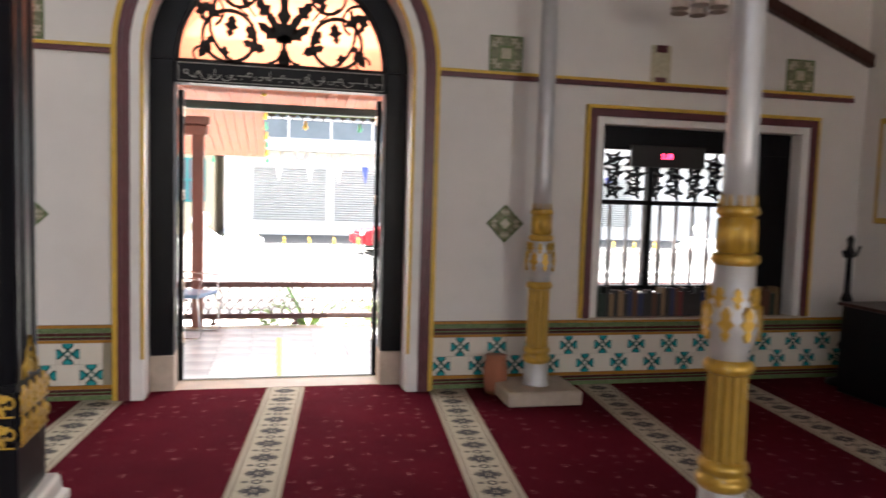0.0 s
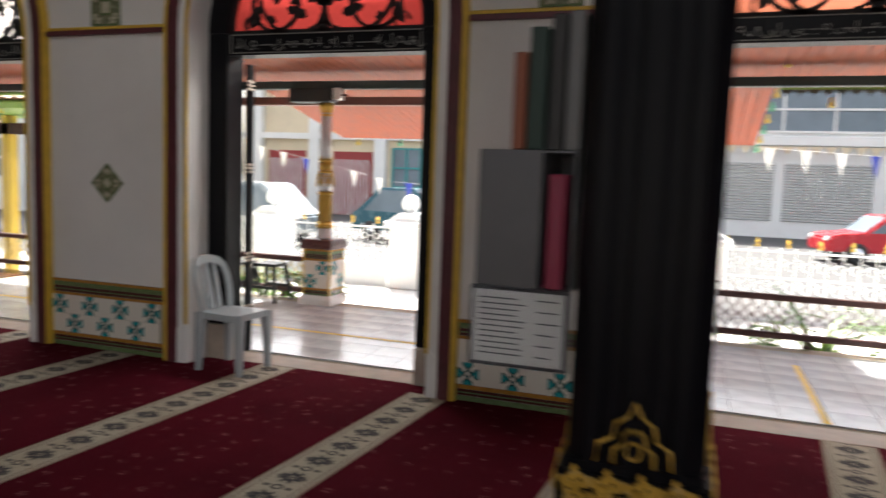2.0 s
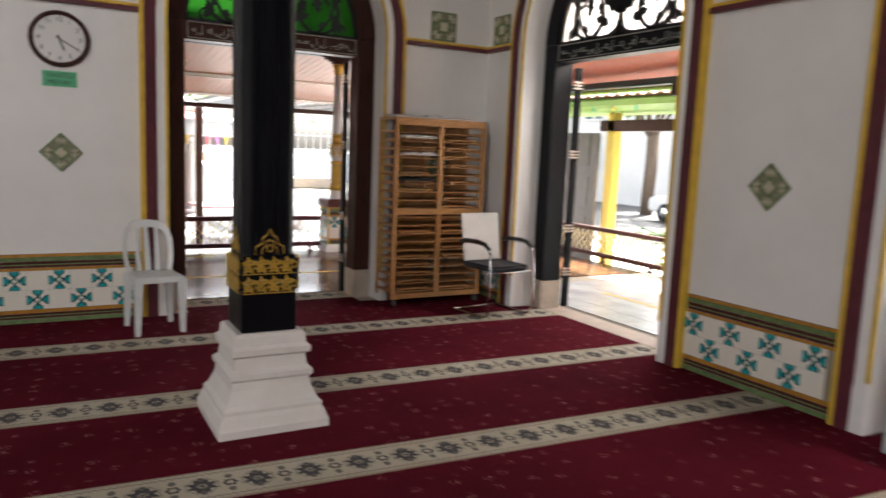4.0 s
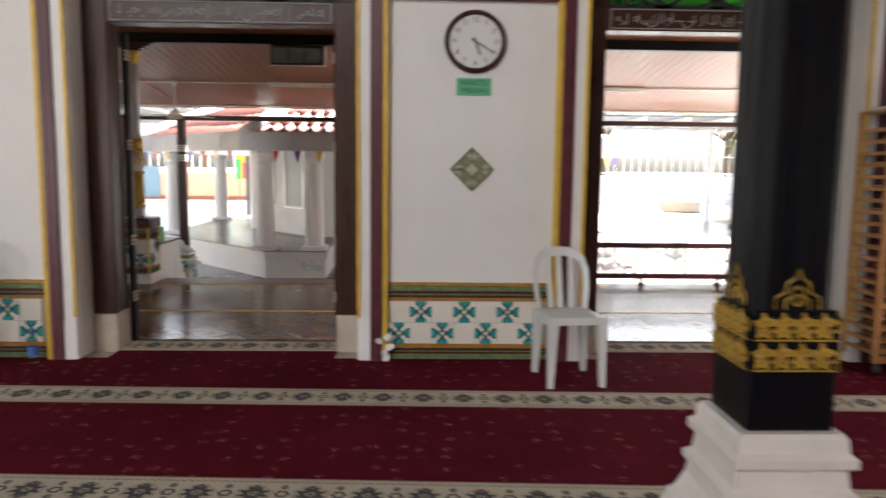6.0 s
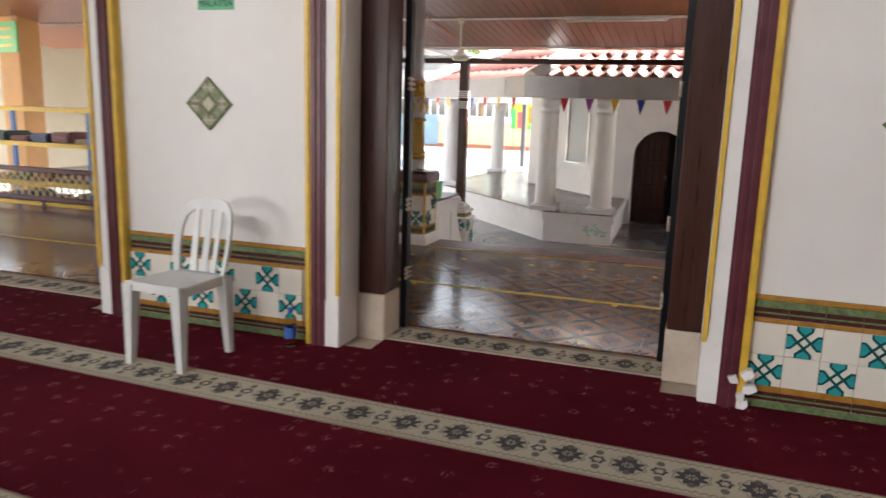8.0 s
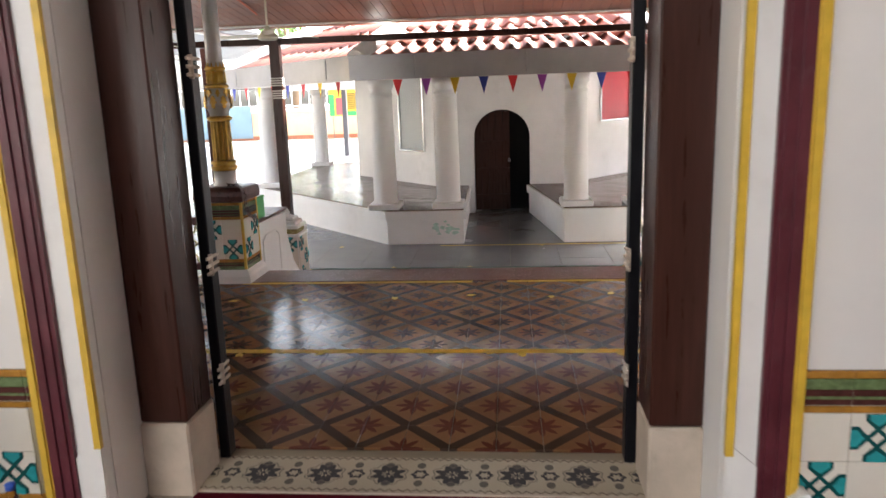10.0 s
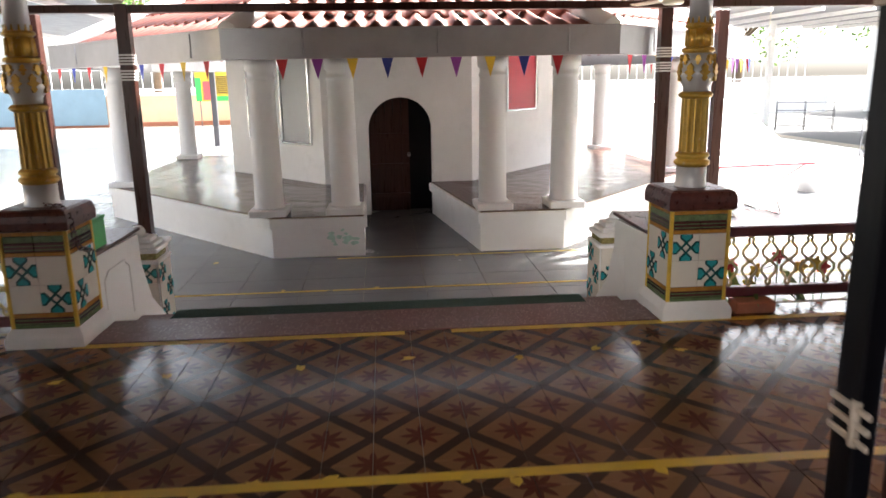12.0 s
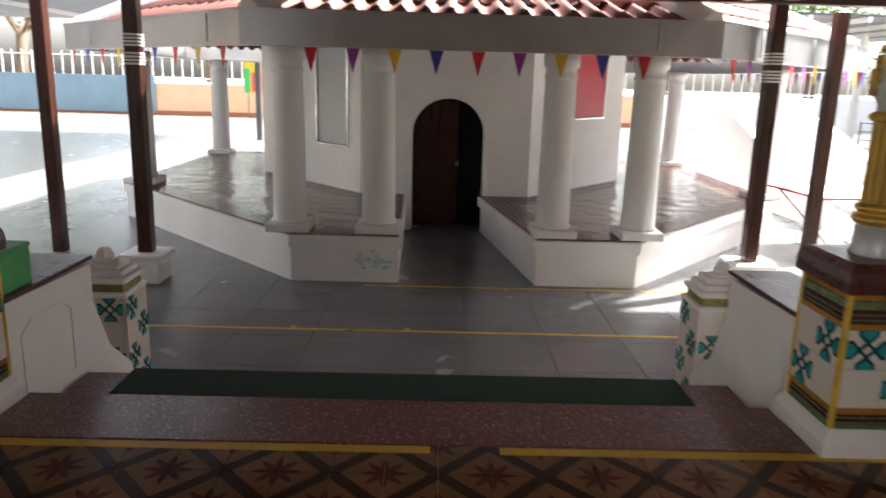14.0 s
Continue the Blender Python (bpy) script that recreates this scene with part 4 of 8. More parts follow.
def pedestal(name, x, y, grp="tiled pedestals"):
    p = thing(name, "tiled pedestal with teal flower tiles and red granite cap", "pedestal", Matrix.Translation((x, y, 0)), group=grp)
    bm = bm_new()
    prism(bm, [(-0.20, -0.20), (0.20, -0.20), (0.20, 0.20), (-0.20, 0.20)], 0.0, 0.055)
    ring = []
    for r, z in ((0.20, 0.055), (0.192, 0.075), (0.172, 0.105)):
        ring.append([bm.verts.new((sx * r, sy * r, z)) for sx, sy in ((-1, -1), (1, -1), (1, 1), (-1, 1))])
    for a, b in zip(ring, ring[1:]):
        for k in range(4):
            bm.faces.new((a[k], a[(k + 1) % 4], b[(k + 1) % 4], b[k]))
    part("base", bm, WHITE, p, "chipped white base")
    part("core", cube(-0.158, -0.158, 0.05, 0.158, 0.158, 0.63), GROUT, p)
    for q in range(4):
        fm = Matrix.Rotation(q * math.pi / 2, 4, "Z")
        for nm, z0, z1, mt, d in DADO:
            bm = bm_new()
            zz0, zz1 = z0 * 0.86 + 0.092, z1 * 0.86 + 0.092
            if z0 > 0.3:
                zz0, zz1 = z0 + 0.078, z1 + 0.078
            for a, b in ((-0.152, 0.0), (0.0, 0.152)):
                box(bm, a + 0.0008, -0.168, zz0 + 0.001, b - 0.0008, -0.155, zz1 - 0.001, 0.002)
                if mt is BROWNGLZ:
                    mid = (zz0 + zz1) / 2
                    for off in (-0.012, 0.008):
                        box(bm, a + 0.002, -0.171, mid + off - 0.002, b - 0.002, -0.165, mid + off + 0.003, mi=1)
            o = part(nm, bm, [mt, GREENGLZ], p)
            o.matrix_basis = fm
        bm = bm_new()
        box(bm, -0.172, -0.172, 0.092, -0.152, -0.152, 0.624, 0.004)
        o = part("corner_strip", bm, YELLOW, p)
        o.matrix_basis = fm
        LATE.append((p, fm @ Matrix.Translation((0, -0.161, 0.187)), q, None))
    bm = bm_new()
    prof = [(0.172, 0.621), (0.190, 0.63), (0.193, 0.67), (0.188, 0.705), (0.178, 0.724), (0.160, 0.733), (0.10, 0.736)]
    ring = [[bm.verts.new((sx * r, sy * r, z)) for sx, sy in ((-1, -1), (1, -1), (1, 1), (-1, 1))] for r, z in prof]
    for a, b in zip(ring, ring[1:]):
        for k in range(4):
            bm.faces.new((a[k], a[(k + 1) % 4], b[(k + 1) % 4], b[k]))
    bm.faces.new(ring[-1])
    bm.faces.new(ring[0][::-1])
    part("cap", bm, PEDCAP, p, "red granite cap, rounded")
    return p


PED_W = [1.09, -2.445, 4.62, -5.98]
ped_xy = [(VX, y) for y in PED_W] + [(-4.84, 7.73), (-2.2, 7.73)]
for x, y in ped_xy:
    pedestal("pedestal", x, y)
    gilt_column("veranda_column", x, y, 0.734, 0.95, 2.58 if x < VX + 1 else 2.30, LCOL + " on a tiled pedestal", grp="veranda columns")
    t = thing("column_bracket", "dark timber bracket capital under the veranda beam", "bracket", Matrix.Translation((x, y, 2.55 if x < VX + 1 else 2.20)), group="bracket capitals")
    bm = bm_new()
    for i in range(4):
        w = 0.09 + 0.05 * i
        box(bm, -w if x > VX + 1 else -0.05, -w if x < VX + 1 else -0.05, 0.03 + 0.025 * i, w if x > VX + 1 else 0.05, w if x < VX + 1 else 0.05, 0.055 + 0.025 * i, 0.004)
    part("corbel", bm, DARKWOOD, t)
    bm = bm_new()
    lathe(bm, [(0.05, -0.12), (0.06, -0.10), (0.052, -0.08), (0.075, -0.02), (0.08, 0.03)])
    part("gilt_capital", bm, GOLD, t)
GREENBEAM = surface("dark_green_beam", (0.02, 0.04, 0.035), 0.4, vary=0.2, bumpy=0.1)
bw = part("veranda_beam_west", cube(VX - 0.06, SY - 3, 2.67, VX + 0.06, 6.3, 2.775, 0.006), BLACKWOOD)
tagged(bw, "dark timber veranda beam", "beam", kind="structure")
bnm = part("veranda_beam_north", cube(WX - TH - 3, VY - 0.06, 2.385, 7.5, VY + 0.06, 2.47, 0.006), GREENBEAM)
tagged(bnm, "dark timber veranda beam", "beam", kind="structure")


def railing(name, x0, x1, m, mat=IRON, iron=IRON, grp="veranda railings", cells=None, label="low iron railing with pierced scroll pattern and timber rails"):
    """Low railing: timber rails, pierced iron lattice of pointed ovals, turned feet. Runs along local x."""
    r = thing(name, label, "railing", m, group=grp)
    ln = x1 - x0
    part("top_rail", cube(x0, -0.03, 0.43, x1, 0.03, 0.49, 0.01), mat, r)
    part("bottom_rail", cube(x0, -0.03, 0.07, x1, 0.03, 0.13, 0.01), mat, r)
    n = max(2, int(ln / 0.115))
    w = ln / n
    bm = bm_new()
    for i in range(n):
        c = x0 + w * (i + 0.5)
        for s in (-1, 1):
            pts = [(0, 0.13), (s * 0.016, 0.15), (s * 0.008, 0.17), (s * 0.045, 0.215), (s * 0.042, 0.245), (s * 0.012, 0.272), (s * 0.012, 0.288), (s * 0.042, 0.315), (s * 0.045, 0.345), (s * 0.008, 0.39), (s * 0.016, 0.41), (0, 0.43)]
            for a, b in zip(pts, pts[1:]):
                dx, dz = b[0] - a[0], b[1] - a[1]
                l = math.hypot(dx, dz)
                nx, nz = -dz / l * 0.0055, dx / l * 0.0055
                prism(bm, [(c + a[0] + nx, a[1] + nz), (c + b[0] + nx, b[1] + nz), (c + b[0] - nx, b[1] - nz), (c + a[0] - nx, a[1] - nz)], -0.006, 0.006, "y")
        lathe(bm, [(0, 0.265), (0.017, 0.272), (0.017, 0.288), (0, 0.295)], c, 0, 8)
    part("lattice", bm, iron, r)
    for i in range(max(2, int(ln / 0.9) + 1)):
        c = x0 + 0.25 + i * 0.9
        if c > x1 - 0.1:
            break
        bm = bm_new()
        lathe(bm, [(0.035, 0), (0.045, 0.012), (0.02, 0.03), (0.016, 0.045), (0.04, 0.07)], c, 0, 12)
        part("foot", bm, mat, r)
    return r


railing("veranda_railing", -1.9, 6.5, Matrix.Translation((0, 7.86, 0)))
railing("veranda_railing", -12.0, -5.05, Matrix.Translation((0, 7.86, 0)), iron=CREAMIRON)
MW_R = Matrix.Translation((VX, 0, 0)) @ Matrix.Rotation(math.pi / 2, 4, "Z")
railing("veranda_railing", 1.30, 4.4, MW_R, mat=MAROON, iron=CREAMIRON)
railing("veranda_railing", 4.83, 7.7, MW_R, mat=MAROON, iron=CREAMIRON)
railing("veranda_railing", -5.78, -2.66, MW_R, mat=MAROON, iron=CREAMIRON)
railing("veranda_railing", -9.5, -6.2, MW_R, mat=MAROON, iron=CREAMIRON)

# steps down to the yard
ts = part("terrazzo_step", cube(-12.165, -2.245, -0.4, -11.775, 0.888, 0.004, 0.008), TERRAZZO)
tagged(ts, "speckled red terrazzo top step", "step", kind="structure")
for i, (xa, xb, z) in enumerate(((-12.76, -12.167, -0.155), (-13.06, -12.762, -0.31), (-13.36, -13.062, -0.46))):
    s_ = part("terrazzo_step", cube(xa, -2.29, GZ - 0.02, xb, 0.965, z, 0.008), TERRAZZO)
    tagged(s_, "speckled red terrazzo step", "step", kind="structure")
mt_ = part("step_mat", cube(-12.75, -2.05, -0.154, -12.17, 0.69, -0.125, 0.006), GREENMAT)
tagged(mt_, "dark green artificial turf mat on the step", "mat")


def stair_wall(name, y0, y1, side):
    w = thing(name, "white stair wall with recessed panel and red granite top", "stair wall", group="stair walls")
    bm = bm_new()
    prism(bm, [(-12.15, GZ), (-12.15, 0.39), (-12.9, 0.37), (-12.9, 0.17), (-13.05, -0.12), (-13.3, -0.32), (-13.36, GZ)], y0, y1, "y")
    part("body", bm, LIME, w)
    part("top_slab", cube(-12.92, y0 - 0.01, 0.392, -12.145, y1 + 0.01, 0.414, 0.004), PEDCAP, w, "red granite slab")
    yf = y1 if side > 0 else y0
    bm = bm_new()
    for pts in ([(-12.24, -0.10), (-12.24, 0.22), (-12.32, 0.27), (-12.6, 0.27), (-12.68, 0.22), (-12.68, -0.10), (-12.665, -0.10), (-12.665, 0.212), (-12.594, 0.255), (-12.325, 0.255), (-12.255, 0.212), (-12.255, -0.10)],):
        prism(bm, pts, yf - 0.004 if side < 0 else yf - 0.006, yf + 0.006 if side > 0 else yf + 0.004, "y")
    part("panel_moulding", bm, LIME, w)
    # tiled newel at the foot
    c = (y0 + y1) / 2 - 0.05 * side
    nx = -13.5
    n = thing("stair_newel", "white stepped newel with teal flower tiles", "newel", Matrix.Translation((nx, c, GZ)), group="stair newels")
    bm = bm_new()
    box(bm, -0.17, -0.2, 0, 0.17, 0.2, 0.06, 0.012)
    box(bm, -0.14, -0.16, 0.05, 0.14, 0.16, 0.66, 0.004)
    box(bm, -0.16, -0.18, 0.66, 0.16, 0.18, 0.69, 0.008)
    part("shaft", bm, LIME, n)
    bm = bm_new()
    box(bm, -0.13, -0.15, 0.69, 0.13, 0.15, 0.74, 0.003)
    part("tile_band", bm, surface("olive_band", (0.35, 0.30, 0.10), 0.25, vary=0.5, scale=40, bumpy=0.3), n)
    bm = bm_new()
    for i, (a, b) in enumerate(((0.15, 0.03), (0.12, 0.03), (0.09, 0.04))):
        z = 0.74 + 0.035 * i
        box(bm, -a, -a - 0.02, z, a, a + 0.02, z + 0.036, 0.008)
    lathe(bm, [(0.07, 0.845), (0.075, 0.86), (0.05, 0.87), (0.052, 0.89), (0.03, 0.925), (0.0, 0.93)], seg=8)
    part("cap", bm, LIME, n)
    LATE.append((n, Matrix.Translation((0.142, 0, 0.06)) @ Matrix.Rotation(math.pi / 2, 4, "Z"), 0, 4))
    LATE.append((n, Matrix.Translation((0, (0.162 if side > 0 else -0.162), 0.06)) @ Matrix.Rotation(math.pi if side > 0 else 0, 4, "Z"), 1, 4))


stair_wall("stair_wall", -2.60, -2.30, 1)
stair_wall("stair_wall", 0.975, 1.275, -1)
bx = thing("donation_box", "green painted metal box with a hasp", "box", pose(-12.3, -2.45, 0.414))
part("body", cube(-0.11, -0.13, 0, 0.11, 0.13, 0.16, 0.004), GREENBOX, bx)
part("lid", cube(-0.115, -0.135, 0.161, 0.115, 0.135, 0.182, 0.004), GREENBOX, bx)

# ---- hall pillars ----
def leaf_scroll(bm, u, z, s, v):
    flat_ring(bm, u, z, 0.032 * s, 0.011 * s, v - 0.008, v, 20, 330, 16)
    flat_ring(bm, u + 0.05 * s, z, 0.018 * s, 0.009 * s, v - 0.008, v, 200, 520, 12)
    for a in (30, 100, 160, 230, 300):
        leaf_plate(bm, u, z, a, 0.055 * s, 0.016 * s, v - 0.007, v)


def pillar(name, x, y, label):
    p = thing(name, label, "pillar", Matrix.Translation((x, y, 0)), group="hall pillars")
    bm = bm_new()
    prof = [(0.285, 0), (0.285, 0.04), (0.28, 0.05), (0.265, 0.09), (0.255, 0.11), (0.255, 0.13), (0.235, 0.15), (0.205, 0.22), (0.20, 0.26), (0.215, 0.275), (0.215, 0.30), (0.19, 0.32), (0.182, 0.38), (0.205, 0.395), (0.205, 0.425), (0.185, 0.44), (0.18, 0.485), (0.17, 0.50)]
    ring = [[bm.verts.new((sx * r, sy * r, z)) for sx, sy in ((-1, -1), (1, -1), (1, 1), (-1, 1))] for r, z in prof]
    for a, b in zip(ring, ring[1:]):
        for k in range(4):
            bm.faces.new((a[k], a[(k + 1) % 4], b[(k + 1) % 4], b[k]))
    bm.faces.new(ring[-1]), bm.faces.new(ring[0][::-1])
    part("marble_base", bm, MARBLE, p, "stepped white marble base")
    bm = bm_new()
    box(bm, -0.175, -0.175, 0.50, 0.175, 0.175, 0.70, 0.006)
    part("block", bm, BLACKWOOD, p)
    part("carved_block", cube(-0.185, -0.185, 0.70, 0.185, 0.185, 0.90, 0.02, 2), BLACKWOOD, p)
    for q in range(4):
        bm = bm_new()
        for z in (0.75, 0.85):
            for u in (-0.12, -0.04, 0.04, 0.12):
                leaf_scroll(bm, u - 0.01, z, 0.9, -0.185)
            box(bm, -0.17, -0.19, z - 0.047, 0.17, -0.185, z - 0.042)
        for k_, top_ in ((1.0, 1.035), (0.55, 0.99)):
            tip = [(-0.09, 0.905), (-0.085, 0.945), (-0.05, 0.96), (-0.045, 0.99), (-0.015, 1.005), (0.0, top_), (0.015, 1.005), (0.045, 0.99), (0.05, 0.96), (0.085, 0.945), (0.09, 0.905)]
            pipe(bm, [(u_ * k_, -0.172, 0.905 + (z_ - 0.905) * (1.0 if k_ == 1.0 else 0.75)) for u_, z_ in tip], 0.0045, 5)
        flat_ring(bm, 0, 0.935, 0.018, 0.006, -0.176, -0.168, seg=12)
        o = part("gilt_carving", bm, GOLD, p, "gilded leaf carving")
        o.matrix_basis = Matrix.Rotation(q * math.pi / 2, 4, "Z")
    bm = bm_new()
    outline = []
    for q in range(4):
        a = q * math.pi / 2
        for u, v in ((-0.165, -0.12), (-0.12, -0.165), (-0.085, -0.165), (-0.075, -0.148), (-0.04, -0.148), (-0.03, -0.168), (0.03, -0.168), (0.04, -0.148), (0.075, -0.148), (0.085, -0.165)):
            outline.append((math.cos(a) * u - math.sin(a) * v, math.sin(a) * u + math.cos(a) * v))
    prism(bm, outline, 0.90, TOP)
    bmesh.ops.bevel(bm, geom=[e for e in bm.edges if abs(e.verts[0].co.z - e.verts[1].co.z) > 1], offset=0.006, segments=2, affect="EDGES")
    part("shaft", bm, BLACKWOOD, p)
    for o in p.children:
        if o.name.split(".")[0] != "marble_base":
            o.matrix_basis = Matrix.Diagonal((0.82, 0.82, 1.0, 1.0)) @ o.matrix_basis
    return p


pillar("pillar", -6.02, 1.99, "black lacquered fluted pillar with gilt carving on a white marble base")
PX, PY = -0.998, 2.06
pillar("pillar", PX, PY, "black lacquered fluted pillar with gilt carving and a book rack fixed to it")
pillar("pillar", -6.02, -3.6, "black lacquered fluted pillar with gilt carving on a white marble base")
pillar("pillar", PX, -3.6, "black lacquered fluted pillar with gilt carving on a white marble base")


# ---- window of the north wall ----
wd = thing("window_1", "wide window with gilt and maroon casing, carved dark timber screen and turned balusters", "window", M_N, kind="structure")
x0, x1, z0, z1 = WIN
bm = bm_new()
box(bm, x0 - 0.16, -0.045, 0.56, x0 - 0.13, -0.001, z1 + 0.15, 0.006)
box(bm, x1 + 0.13, -0.045, 0.56, x1 + 0.16, -0.001, z1 + 0.15, 0.006)
box(bm, x0 - 0.16, -0.046, z1 + 0.12, x1 + 0.16, -0.001, z1 + 0.15, 0.006)
part("gilt_moulding", bm, YELLOW, wd)
bm = bm_new()
box(bm, x0 - 0.13, -0.05, 0.56, x0 - 0.07, -0.001, z1 + 0.12, 0.005)
box(bm, x1 + 0.07, -0.05, 0.56, x1 + 0.13, -0.001, z1 + 0.12, 0.005)
box(bm, x0 - 0.13, -0.051, z1 + 0.06, x1 + 0.13, -0.001, z1 + 0.12, 0.005)
part("maroon_casing", bm, MAROON, wd)
bm = bm_new()
box(bm, x0 - 0.07, -0.03, 0.56, x0, -0.001, z1 + 0.06, 0.004)
box(bm, x1, -0.03, 0.56, x1 + 0.07, -0.001, z1 + 0.06, 0.004)
box(bm, x0, -0.03, z1, x1, -0.001, z1 + 0.06, 0.004)
part("white_architrave", bm, WHITE, wd)
bm = bm_new()
for a, b, c, d in ((x0, x1, 1.96, z1), (x0, x0 + 0.08, z0, 1.96), (x1 - 0.3, x1, z0, 1.96), (x0, x1, 1.50, 1.54), (x0, x1, z0 + 0.22, z0 + 0.27), (3.0, 3.05, z0 + 0.27, 1.96)):
    box(bm, a, 0.12, c, b, 0.20, d, 0.004)
part("screen_frame", bm, BLACKWOOD, wd)
bm = bm_new()
rnd = random.Random(5)
for cx in np.arange(x0 + 0.18, x1 - 0.34, 0.19):
    for cz in (1.63, 1.75, 1.87):
        flat_ring(bm, cx, cz, 0.045, 0.016, 0.14, 0.16, seg=14)
        for a in range(0, 360, 72):
            leaf_plate(bm, cx, cz, a + rnd.uniform(-20, 20), 0.10, 0.026, 0.142, 0.158)
part("carved_screen", bm, BLACKWOOD, wd, "pierced black floral carving")
for k, cx in enumerate(np.arange(x0 + 0.17, x1 - 0.36, 0.155)):
    bm = bm_new()
    zb = z0 + 0.27
    pr = [(0.018, 0), (0.018, 0.06), (0.026, 0.08), (0.014, 0.11), (0.022, 0.16), (0.028, 0.24), (0.018, 0.32), (0.012, 0.36), (0.022, 0.38), (0.012, 0.40), (0.018, 0.50), (0.024, 0.58), (0.014, 0.63), (0.02, 0.66), (0.018, 0.69)]
    lathe(bm, [(r, zb + z) for r, z in pr], cx, 0.16, 10)
    part("baluster", bm, SILVER, wd)
part("sill", cube(x0 - 0.1, -0.06, 0.548, x1 + 0.1, 0.2, 0.566, 0.004), STONE, wd)
led = thing("prayer_time_display", "black electronic display with red digits", "display", M_N @ Matrix.Translation((3.15, 0.06, 1.88)))
part("case", cube(-0.34, 0, -0.06, 0.34, 0.05, 0.12, 0.006), BLACK, led)
REDLED, nt_, p_ = nodes("red_led")
p_.inputs["Base Color"].default_value = (0.4, 0.0, 0.01, 1)
p_.inputs["Emission Color"].default_value = (1.0, 0.02, 0.06, 1)
p_.inputs["Emission Strength"].default_value = 2.5
words("5:28", 0.06, REDLED, Matrix.Translation((-0.02, -0.002, 0.03)) @ Matrix.Rotation(math.pi / 2, 4, "X"), led, "digits")
BOOKC = [paint("book_%s" % n, c, 0.5) for n, c in (("brown", (0.10, 0.04, 0.02)), ("green", (0.012, 0.032, 0.024)), ("black", (0.02, 0.02, 0.02)), ("maroon", (0.14, 0.02, 0.02)), ("navy", (0.02, 0.03, 0.09)), ("tan", (0.25, 0.16, 0.08)), ("grey", (0.12, 0.12, 0.12)), ("orange", (0.20, 0.055, 0.025)))]


def book(x, y, z, w, d, h, mat, m=None, tilt=0):
    b = thing("book", "hardback book standing upright, spine outward", "book", (m or Matrix()) @ Matrix.Translation((x, y, z)) @ Matrix.Rotation(radians(tilt), 4, "Y"), group="books")
    bm = bm_new()
    box(bm, 0, 0, 0, w, 0.006, h, 0.002)
    box(bm, 0, 0.004, 0, 0.003, d, h)
    box(bm, w - 0.003, 0.004, 0, w, d, h)
    part("cover", bm, mat, b)
    part("pages", cube(0.003, 0.006, 0.004, w - 0.003, d - 0.004, h - 0.004), PAPER, b)
    return b


rnd = random.Random(8)
x = x0 + 0.02
while x < x1 - 0.12:
    w = rnd.uniform(0.028, 0.052)
    book(x, 0.0, 0.567, w, 0.11, rnd.uniform(0.19, 0.25), BOOKC[rnd.choice((0, 0, 1, 2, 2, 3, 4, 5))], M_N)
    x += w + 0.002

# ---- wall ornaments ----
ORN = surface("relief_tile", (0.25, 0.26, 0.16), 0.25, vary=0.55, scale=40, grain=160, bumpy=0.8, dirty=0.4, dirt=(0.55, 0.52, 0.38))
ORNC = surface("relief_cream", (0.48, 0.44, 0.32), 0.3, vary=0.2, scale=40, bumpy=0.3)


def ornament(kind_m, u, z, diamond, size, label):
    o = thing("wall_tile_diamond" if diamond else "wall_tile_panel", label, "wall tile", kind_m @ Matrix.Translation((u, 0, z)) @ Matrix.Rotation(math.pi / 4 if diamond else 0, 4, "Y"), group="relief tiles")
    h = size / 2
    part("backing", cube(-h, -0.012, -h, h, 0, h, 0.003), ORN, o)
    bm = bm_new()
    for a, b, c, d in ((-h, -h, h, -h + 0.012), (-h, h - 0.012, h, h), (-h, -h + 0.012, -h + 0.012, h - 0.012), (h - 0.012, -h + 0.012, h, h - 0.012)):
        box(bm, a, -0.018, b, c, -0.01, d, 0.002)
    k = h * 0.42
    for a, b, c, d in ((-k, -k, k, -k + 0.012), (-k, k - 0.012, k, k), (-k, -k + 0.012, -k + 0.012, k - 0.012), (k - 0.012, -k + 0.012, k, k - 0.012)):
        box(bm, a, -0.016, b, c, -0.01, d, 0.002)
    part("border", bm, GREENGLZ, o)
    part("centre", cube(-k * 0.7, -0.0165, -k * 0.7, k * 0.7, -0.011, k * 0.7, 0.002), ORNC, o, "cream centre tile")
    for q in range(4):
        for a in (-0.5, 0.5):
            bm = bm_new()
            r = h * 0.72
            ang = q * 90
            cx, cz = (r * math.cos(radians(ang)) - a * h * math.sin(radians(ang)), r * math.sin(radians(ang)) + a * h * math.cos(radians(ang)))
            for t_ in range(0, 360, 90):
                leaf_plate(bm, cx, cz, t_ + 45, h * 0.24, h * 0.09, -0.016, -0.011)
            part("relief", bm, ORNC, o, "raised leaf relief")


LD, LS = "diamond of green and cream relief tiles on plaster", "square panel of green and cream relief tiles above the rail"
for u in (1.70, -5.23, -1.76):
    ornament(M_N, u, 1.325, True, 0.215, LD)
for u in (1.12, -2.43, 4.4):
    ornament(M_W, u, 1.33, True, 0.215, LD)
for u in (1.66, -1.76, -5.23, -8.36, 4.31):
    ornament(M_N, u, RAIL_Z + 0.2, False, 0.27, LS)
for u in (4.43,):
    ornament(M_W, u, RAIL_Z + 0.2, False, 0.27, LS)
o = thing("wall_tile_panel", "cream relief panel with maroon squares above the rail", "wall tile", M_N @ Matrix.Translation((2.99, 0, 2.65)))
part("backing", cube(-0.09, -0.014, -0.16, 0.09, 0, 0.16, 0.003), ORNC, o)
for z in (-0.16, 0.10):
    part("maroon_tile", cube(-0.05, -0.019, z, 0.05, -0.012, z + 0.06, 0.003), MAROON, o)


